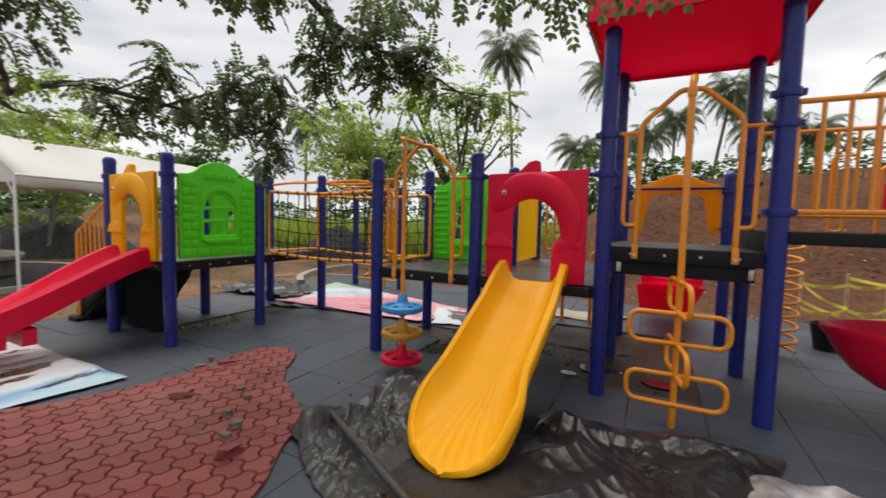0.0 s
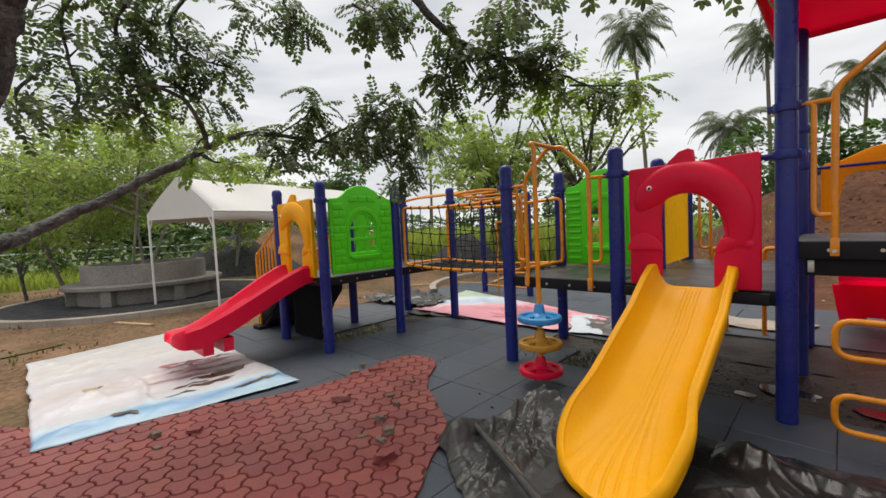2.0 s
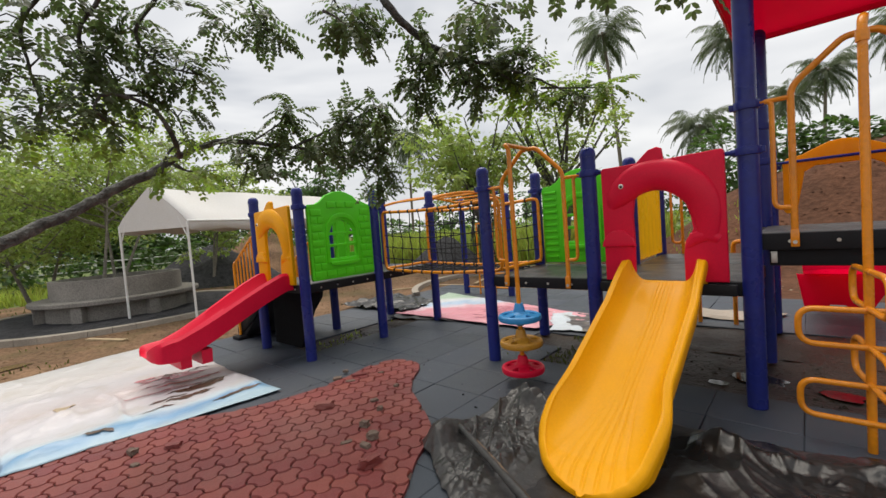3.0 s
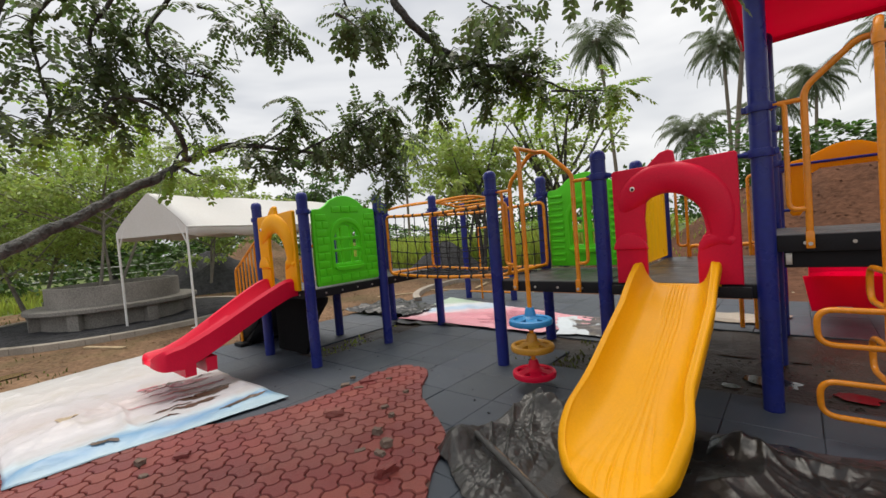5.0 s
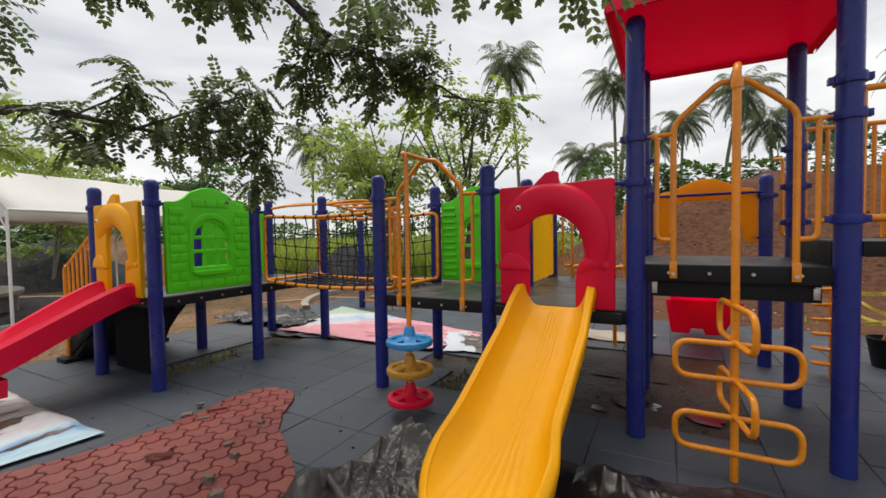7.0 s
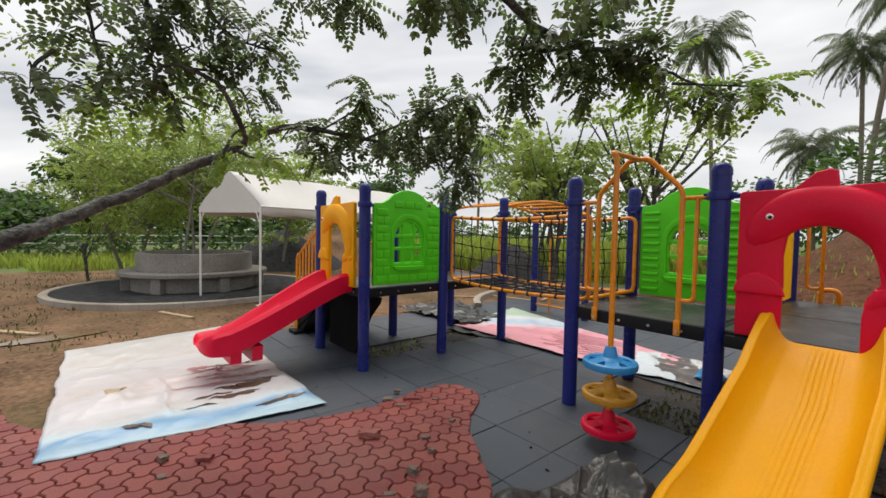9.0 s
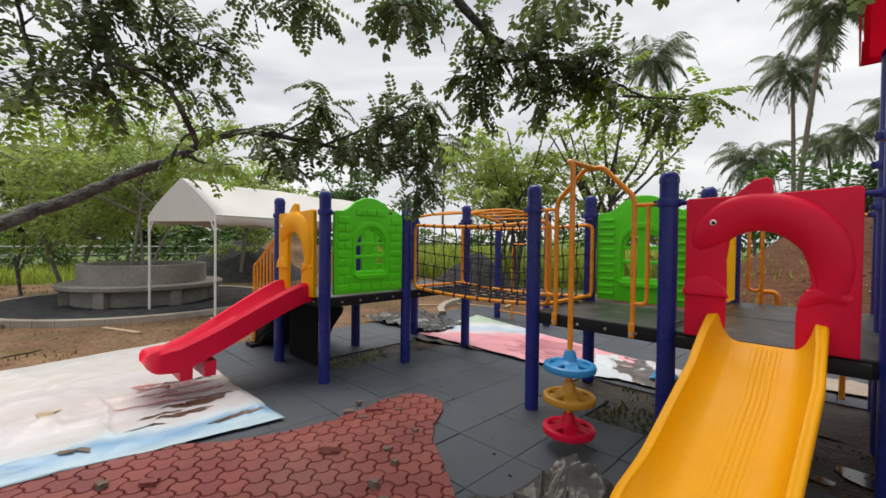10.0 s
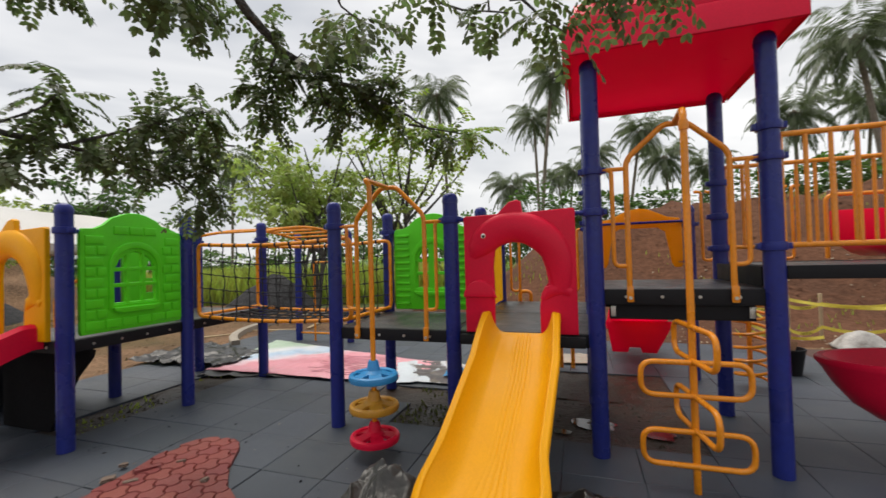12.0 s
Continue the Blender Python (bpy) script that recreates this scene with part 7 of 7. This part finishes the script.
for x, y, r in ((0.15, 4.3, 0.13), (0.62, 4.2, 0.09), (-0.1, 4.08, 0.05)):
    bm = bmesh.new()
    vs = []
    for k in range(32):
        a = 2 * math.pi * k / 32
        q = r * (1 + 0.5 * noise.noise(Vector((math.cos(a) * 1.6 + x, math.sin(a) * 1.6 + y, 3))))
        vs.append(bm.verts.new((x + q * math.cos(a) * 1.4, y + q * math.sin(a), -0.013)))
    bm.faces.new(vs)
    structure("water", bm, WATER, "shallow muddy puddle in the pit")


# a long shallow puddle on the bare soil
bm = bmesh.new()
vs = []
for k in range(40):
    a = 2 * math.pi * k / 40
    q = 1 + 0.45 * noise.noise(Vector((math.cos(a) * 2.2, math.sin(a) * 2.2, 7)))
    vs.append(bm.verts.new((-7.35 + 0.17 * q * math.cos(a) - 0.1 * math.sin(a), 0.12 + 0.55 * q * math.sin(a), ground_z(-7.35, 0.12) + 0.016)))
bm.faces.new(vs)
structure("water", bm, mat("clay_water", (0.2, 0.13, 0.07), 0.1, 0, 0.1, 2, 10, 0.02), "shallow clay-coloured puddle on bare soil")


def litter(name, label, count, area, size, material, seed, z=None, keep=None, flat=0.6):
    """Clods, chips and pebbles, too many to count."""
    rng = random.Random(seed)
    v, f = [], []
    x0, x1, y0, y1 = area
    made = 0
    while made < count:
        x, y = rng.uniform(x0, x1), rng.uniform(y0, y1)
        if keep and not keep(x, y):
            continue
        gz = ground_z(x, y) if z is None else z
        s = size * rng.uniform(0.3, 1.0) ** 1.5
        k = len(v)
        a = rng.uniform(0, 6.28)
        for dx, dy, dz in ((1, 0, 0), (0, 1, 0), (-1, 0, 0), (0, -1, 0), (0.2, 0.1, 1)):
            px, py = dx * rng.uniform(0.6, 1.2) * s, dy * rng.uniform(0.5, 1.1) * s
            v.append((x + px * math.cos(a) - py * math.sin(a), y + px * math.sin(a) + py * math.cos(a), gz - 0.15 * s + dz * s * flat * rng.uniform(0.6, 1.2)))
        f += [(k, k + 1, k + 4), (k + 1, k + 2, k + 4), (k + 2, k + 3, k + 4), (k + 3, k, k + 4)]
        made += 1
    me = bpy.data.meshes.new(name)
    me.from_pydata(v, [], f)
    me.materials.append(material)
    return tagged(new(name, me), label, "debris", "", "stuff")


CHIP = mat("pale_chips", (0.33, 0.27, 0.2), 0.9, 0, 0.4, 5, 60, 0.4, island=0.5)
litter("soil_clods", "clods and stones scattered on bare soil", 5200, (-15, -6.3, -4, 9), 0.05, SOIL, 1)
litter("soil_clods", "clods and stones on the clay bank", 4200, (-5, 10, 8.2, 17), 0.055, CLAY, 2)
litter("pale_chips", "pale wood chips and stones on the ground behind", 900, (-8, 8, 7.9, 12), 0.05, CHIP, 3)
litter("soil_clods", "clods in the muddy pit", 420, (-1.55, 0.9, 3.9, 4.86), 0.03, MUD, 4, -0.022)
litter("soil_clods", "clods in the bare strip", 260, (-4.56, -4.1, 2.9, 4.86), 0.025, MUD, 5, -0.022)
litter("pale_chips", "small pale scraps on the pavers and tiles", 60, (-3.6, 1.2, 1.0, 3.6), 0.012, CHIP, 6, 0.016)
litter("dark_bits", "small dark scraps on the tiles", 40, (-4.0, -1.2, 2.0, 3.6), 0.02, BLACK, 7, 0.004)


# stakes with caution tape at the foot of the bank
STAKE = mat("raw_wood", (0.4, 0.3, 0.18), 0.8, 0, 0.3, 8, 60, 0.4)
TAPE = mat("yellow_tape", (0.72, 0.6, 0.07), 0.5, 0, 0.1, 8, 60, 0.1)
stakes = [(2.5, 8.05), (3.06, 8.2), (3.62, 8.55), (4.6, 8.6), (5.8, 8.7)]
for x, y in stakes:
    e = thing("wooden_stake", "raw wooden stake driven into the soil", "stake", "marker stakes", (x, y, 0))
    bm = bmesh.new()
    box(bm, x - 0.02, x + 0.02, y - 0.02, y + 0.02, -0.1, 0.72, 0.004)
    part("stake", bm, STAKE, e)
for za, drop in ((0.56, 0.05), (0.2, 0.08)):
    e = thing("caution_tape", "yellow caution tape strung between stakes", "tape", "caution tapes", (4.5, 9.4, za))
    bm = bmesh.new()
    rows = []
    for (xa, ya), (xb, yb) in zip(stakes, stakes[1:]):
        for k in range(8):
            t = k / 8
            z = za - drop * 4 * t * (1 - t)
            rows.append([(xa + (xb - xa) * t, ya - 0.026 + (yb - ya) * t, z - 0.024), (xa + (xb - xa) * t, ya - 0.026 + (yb - ya) * t, z + 0.024)])
    loft(bm, rows)
    tape = part("tape", bm, TAPE, e)
    for k, (xa, ya, xb, yb) in enumerate(((stakes[0] + stakes[1]), (stakes[1] + stakes[2]))):
        fc = bpy.data.curves.new("word", "FONT")
        fc.body, fc.size, fc.align_x, fc.align_y = "CAUTION", 0.048, "CENTER", "CENTER"
        tmp = bpy.data.objects.new("word", fc)
        me = bpy.data.meshes.new_from_object(tmp)
        ang = math.atan2(yb - ya, xb - xa)
        me.transform(Matrix.Translation(((xa + xb) / 2 - e.location.x, (ya + yb) / 2 - 0.032 - e.location.y, za - drop - e.location.z)) @ Matrix.Rotation(ang, 4, "Z") @ Matrix.Rotation(radians(90), 4, "X"))
        me.materials.clear()
        me.materials.append(BLACK)
        w = new("lettering", me)
        w.parent = tape
        bpy.data.objects.remove(tmp)

# slack strands between the stakes
for (xa, ya, za), (xb, yb, zb), slack in (((2.5, 8.02, 0.55), (3.06, 8.17, 0.22), 0.06), ((2.5, 8.02, 0.3), (3.62, 8.52, 0.05), 0.1), ((3.06, 8.17, 0.66), (4.6, 8.57, 0.5), 0.05)):
    e = thing("caution_tape", "slack yellow caution tape hanging between stakes", "tape", "caution tapes", (xa, ya, za))
    bm = bmesh.new()
    rows = []
    for k in range(17):
        t = k / 16
        c = Vector((xa + (xb - xa) * t, ya - 0.03 + (yb - ya) * t, za + (zb - za) * t - slack * 4 * t * (1 - t)))
        turn = 0.5 * math.sin(t * 9 + xa)
        rows.append([c + Vector((0, 0.022 * math.sin(turn), -0.024 * math.cos(turn))), c + Vector((0, -0.022 * math.sin(turn), 0.024 * math.cos(turn)))])
    loft(bm, rows)
    part("tape", bm, TAPE, e)

SACK = mat("dirty_sack", (0.4, 0.39, 0.37), 0.7, 0, 0.3, 9, 60, 0.5, dirt=(0.12, 0.1, 0.08), dirt_amount=0.9)
sheet("cement_sack", [(3.5, 7.8), (4.1, 7.72), (4.15, 8.2), (3.55, 8.25)], 48, 40, SACK, "crumpled white sack lying on rubble", lambda x, y, u, v: 0.17 * math.sin(u * math.pi) ** 0.7 * math.sin(v * math.pi) ** 0.7 + 0.5 * folds(x, y, 61, 6, 0.3) * math.sin(u * math.pi) * math.sin(v * math.pi), category="sack", base=0.0, seed=22.0)
sheet("cement_sack", [(-8.7, 13.2), (-8.1, 13.2), (-8.1, 13.6), (-8.7, 13.6)], 16, 12, CANVAS, "white sack lying in the grass", lambda x, y, u, v: 0.3 * math.sin(u * math.pi) * math.sin(v * math.pi) + 0.05 * ridge(x, y, 5, 3, 3), category="sack", base=0.1, seed=25.0)
for k, (x, y, ln, a) in enumerate(((-6.4, 7.9, 1.4, 0.3), (-5.7, 8.6, 1.0, 1.9), (-7.0, 7.1, 1.2, 0.9), (-8.2, 1.6, 0.9, 0.4), (-8.0, -0.3, 0.8, 0.7))):
    e = thing("wood_scrap", "grey weathered plank scrap on the soil", "plank", "plank scraps", (x, y, 0))
    bm = bmesh.new()
    box(bm, -ln / 2, ln / 2, -0.04, 0.04, 0.0, 0.025, 0.003, Matrix.Translation((x, y, ground_z(x, y))) @ Matrix.Rotation(a, 4, "Z"))
    part("plank", bm, STAKE, e)


# ---- paving: curved field of three-lobed pavers, rubber tiles ----
def smooth_curve(pts, n=8):
    out = []
    for i in range(len(pts) - 1):
        p0, p1, p2, p3 = (Vector(pts[max(0, min(len(pts) - 1, i + k))]) for k in (-1, 0, 1, 2))
        for j in range(n):
            t = j / n
            out.append(0.5 * ((2 * p1) + (p2 - p0) * t + (2 * p0 - 5 * p1 + 4 * p2 - p3) * t * t + (3 * p1 - p0 - 3 * p2 + p3) * t ** 3))
    out.append(Vector(pts[-1]))
    return out


EDGE = smooth_curve([(-6.3, -0.25), (-4.33, 0.04), (-3.75, 0.6), (-3.3, 1.25), (-2.98, 1.85), (-2.92, 2.45), (-2.98, 2.85), (-2.9, 3.12), (-2.7, 3.2), (-2.5, 3.12), (-2.3, 2.83), (-2.1, 2.62), (-1.75, 2.4), (-1.47, 2.18), (-1.32, 1.88), (-1.14, 1.6), (-1.0, 1.2), (-0.75, 0.7), (-0.3, 0.1), (0.4, -0.6), (1.6, -1.4)])
FIELD = [(p.x, p.y) for p in EDGE] + [(1.6, -4.0), (-6.3, -4.0)]


def inside(x, y, poly=FIELD):
    hit = False
    for (ax, ay), (bx, by) in zip(poly, poly[1:] + poly[:1]):
        if (ay > y) != (by > y) and x < (bx - ax) * (y - ay) / (by - ay) + ax:
            hit = not hit
    return hit


def nearest_edge(x, y):
    best, at = 1e9, (x, y)
    for (ax, ay), (bx, by) in zip(FIELD, FIELD[1:] + FIELD[:1]):
        dx, dy = bx - ax, by - ay
        t = max(0, min(1, ((x - ax) * dx + (y - ay) * dy) / (dx * dx + dy * dy + 1e-12)))
        px, py = ax + dx * t, ay + dy * t
        d = (px - x) ** 2 + (py - y) ** 2
        if d < best:
            best, at = d, (px, py)
    return at, math.sqrt(best)


def build_paver_bed():
    bm = bmesh.new()
    vs = [bm.verts.new((x, y, 0.006)) for x, y in FIELD]
    bmesh.ops.triangle_fill(bm, edges=[bm.edges.new((vs[i], vs[(i + 1) % len(vs)])) for i in range(len(vs))], use_beauty=True)
    return structure("pavement", bm, SAND, "curved field of worn red three-lobed concrete pavers")


paver_bed = build_paver_bed()
PA = 0.143


def lobed(shrink):
    """A hexagon whose sides bow out and in by turns, so that copies interlock."""
    R = PA / math.sqrt(3)
    cs = [(R * math.cos(radians(60 * k + 30)), R * math.sin(radians(60 * k + 30))) for k in range(6)]
    out = []
    for k in range(6):
        (ax, ay), (bx, by) = cs[k], cs[(k + 1) % 6]
        nx, ny = (ax + bx) / 2, (ay + by) / 2
        ln = math.hypot(nx, ny)
        sgn = 1 if k % 2 == 0 else -1
        for j in range(4):
            t = j / 4
            b = sgn * 0.0165 * math.sin(t * math.pi)
            out.append((ax + (bx - ax) * t + nx / ln * b, ay + (by - ay) * t + ny / ln * b))
    c = sum(p[0] for p in out) / len(out), sum(p[1] for p in out) / len(out)
    res = []
    for i, p in enumerate(out):
        q, r = out[i - 1], out[(i + 1) % len(out)]
        tx, ty = r[0] - q[0], r[1] - q[1]
        ln = math.hypot(tx, ty)
        res.append((p[0] - ty / ln * shrink, p[1] + tx / ln * shrink))
    return res


def paver_faces(outer, inner, x, y, z, verts, faces, tilt=(0, 0)):
    base = len(verts)
    n = len(outer)
    for ring, h in ((outer, -0.012), (outer, z - 0.009), (inner, z)):
        for px, py in ring:
            verts.append((px, py, h + tilt[0] * (px - x) + tilt[1] * (py - y)))
    for k in range(n):
        m = (k + 1) % n
        faces.append((base + k, base + m, base + n + m, base + n + k))
        faces.append((base + n + k, base + n + m, base + 2 * n + m, base + 2 * n + k))
    faces.append(tuple(base + 2 * n + k for k in range(n)))


def build_pavers():
    turn = radians(44.6)
    c, s = math.cos(turn), math.sin(turn)
    o_ring, i_ring = lobed(0.003), lobed(0.0085)
    rot = lambda p: (p[0] * c - p[1] * s, p[0] * s + p[1] * c)
    o_ring, i_ring = [rot(p) for p in o_ring], [rot(p) for p in i_ring]
    rng = random.Random(11)
    shared = []
    for k in range(6):
        v, f = [], []
        paver_faces(o_ring, i_ring, 0, 0, 0.022, v, f, (rng.uniform(-0.02, 0.02), rng.uniform(-0.02, 0.02)))
        me = bpy.data.meshes.new("paver")
        me.from_pydata(v, [], f)
        me.materials.append(PAVER)
        shared.append(me)
    rest_v, rest_f, count = [], [], 0
    cells = []
    for i in range(-70, 70):
        for j in range(-70, 70):
            u, w = PA * (i + 0.5 * (j % 2)), PA * 0.866 * j
            x, y = rot((u, w))
            x, y = x - 2.0, y + 1.0
            if x < -6.2 or y < -1.2 or x > 0.9:
                continue
            cells.append((x, y))
    cells.sort(key=lambda p: abs(p[0] + 1.9) + abs(p[1] - 1.7))
    for x, y in cells:
        (ex, ey), d = nearest_edge(x, y)
        ins = inside(x, y)
        if not ins and d > 0.05:
            continue
        if ins and d > 0.095 and count < 290:
            ob = new("paver", shared[rng.randrange(6)])
            ob.parent = paver_bed
            ob.location = (x, y, rng.uniform(-0.002, 0.003))
            count += 1
            continue
        def fit(p):
            px, py = p[0] + x, p[1] + y
            return (px, py) if inside(px, py) else nearest_edge(px, py)[0]
        paver_faces([fit(p) for p in o_ring], [fit(p) for p in i_ring], x, y, 0.022 + rng.uniform(-0.002, 0.003), rest_v, rest_f)
    me = bpy.data.meshes.new("outer_pavers")
    me.from_pydata(rest_v, [], rest_f)
    me.materials.append(PAVER_REST)
    ob = new("outer_pavers", me)
    ob.parent = paver_bed
    ob["kind"] = "stuff"


PAVER_REST = mat("red_paver_far", (0.2, 0.046, 0.04), 0.46, 0, 0.32, 1.6, 140, 0.9, dirt=(0.25, 0.115, 0.1), dirt_amount=0.6, island=0.11, spec=0.35)
build_pavers()


def in_pit(x, y):
    if -4.58 < x < -4.08 and 2.88 < y < 4.88:
        return True
    if -2.08 < x < -1.58 and 4.38 < y < 4.88:
        return True
    if -1.58 < x < 0.92 and 3.88 < y < 4.88:
        return True
    return -0.58 < x < 0.92 and 4.88 < y < 5.88


def build_pad():
    bm = bmesh.new()
    for x0, x1, y0, y1 in ((-6.06, 5.9, 5.9, 7.86), (-6.06, -4.6, 0.4, 5.9), (-4.06, -2.1, 2.9, 5.9), (0.94, 5.9, 0.4, 5.9), (-4.6, 0.94, 0.4, 2.86), (-2.1, 0.94, 2.86, 3.86)):
        box(bm, x0, x1, y0, y1, -0.03, -0.022)
    return structure("playground_pad", bm, SAND, "pad of dark grey rubber safety tiles with dirty joints")


pad = build_pad()


def build_tiles():
    rng = random.Random(5)
    me = bpy.data.meshes.new("rubber_tile")
    h = 0.2485
    v, f = [], []
    for k, z in ((h, -0.03), (h, -0.004), (h - 0.005, 0.0)):
        v += [(-k, -k, z), (k, -k, z), (k, k, z), (-k, k, z)]
    for r in (0, 4):
        for k in range(4):
            m = (k + 1) % 4
            f.append((r + k, r + m, r + 4 + m, r + 4 + k))
    f.append((8, 9, 10, 11))
    me.from_pydata(v, [], f)
    me.materials.append(RUBBER)
    n = 0
    for i in range(24):
        for j in range(15):
            x, y = -6.08 + 0.5 * i + 0.25, 0.38 + 0.5 * j + 0.25
            if in_pit(x, y) or (i > 17 and j > 11):
                continue
            corners = [(x + a, y + b) for a in (-0.25, 0, 0.25) for b in (-0.25, 0, 0.25)]
            if all(inside(px, py) for px, py in corners):
                continue
            ob = new("rubber_tile", me)
            ob.parent = pad
            ob.location = (x + rng.uniform(-0.002, 0.002), y + rng.uniform(-0.002, 0.002), rng.uniform(-0.0025, 0.001))
            ob.rotation_euler = (rng.uniform(-0.004, 0.004), rng.uniform(-0.004, 0.004), 0)
            n += 1


build_tiles()
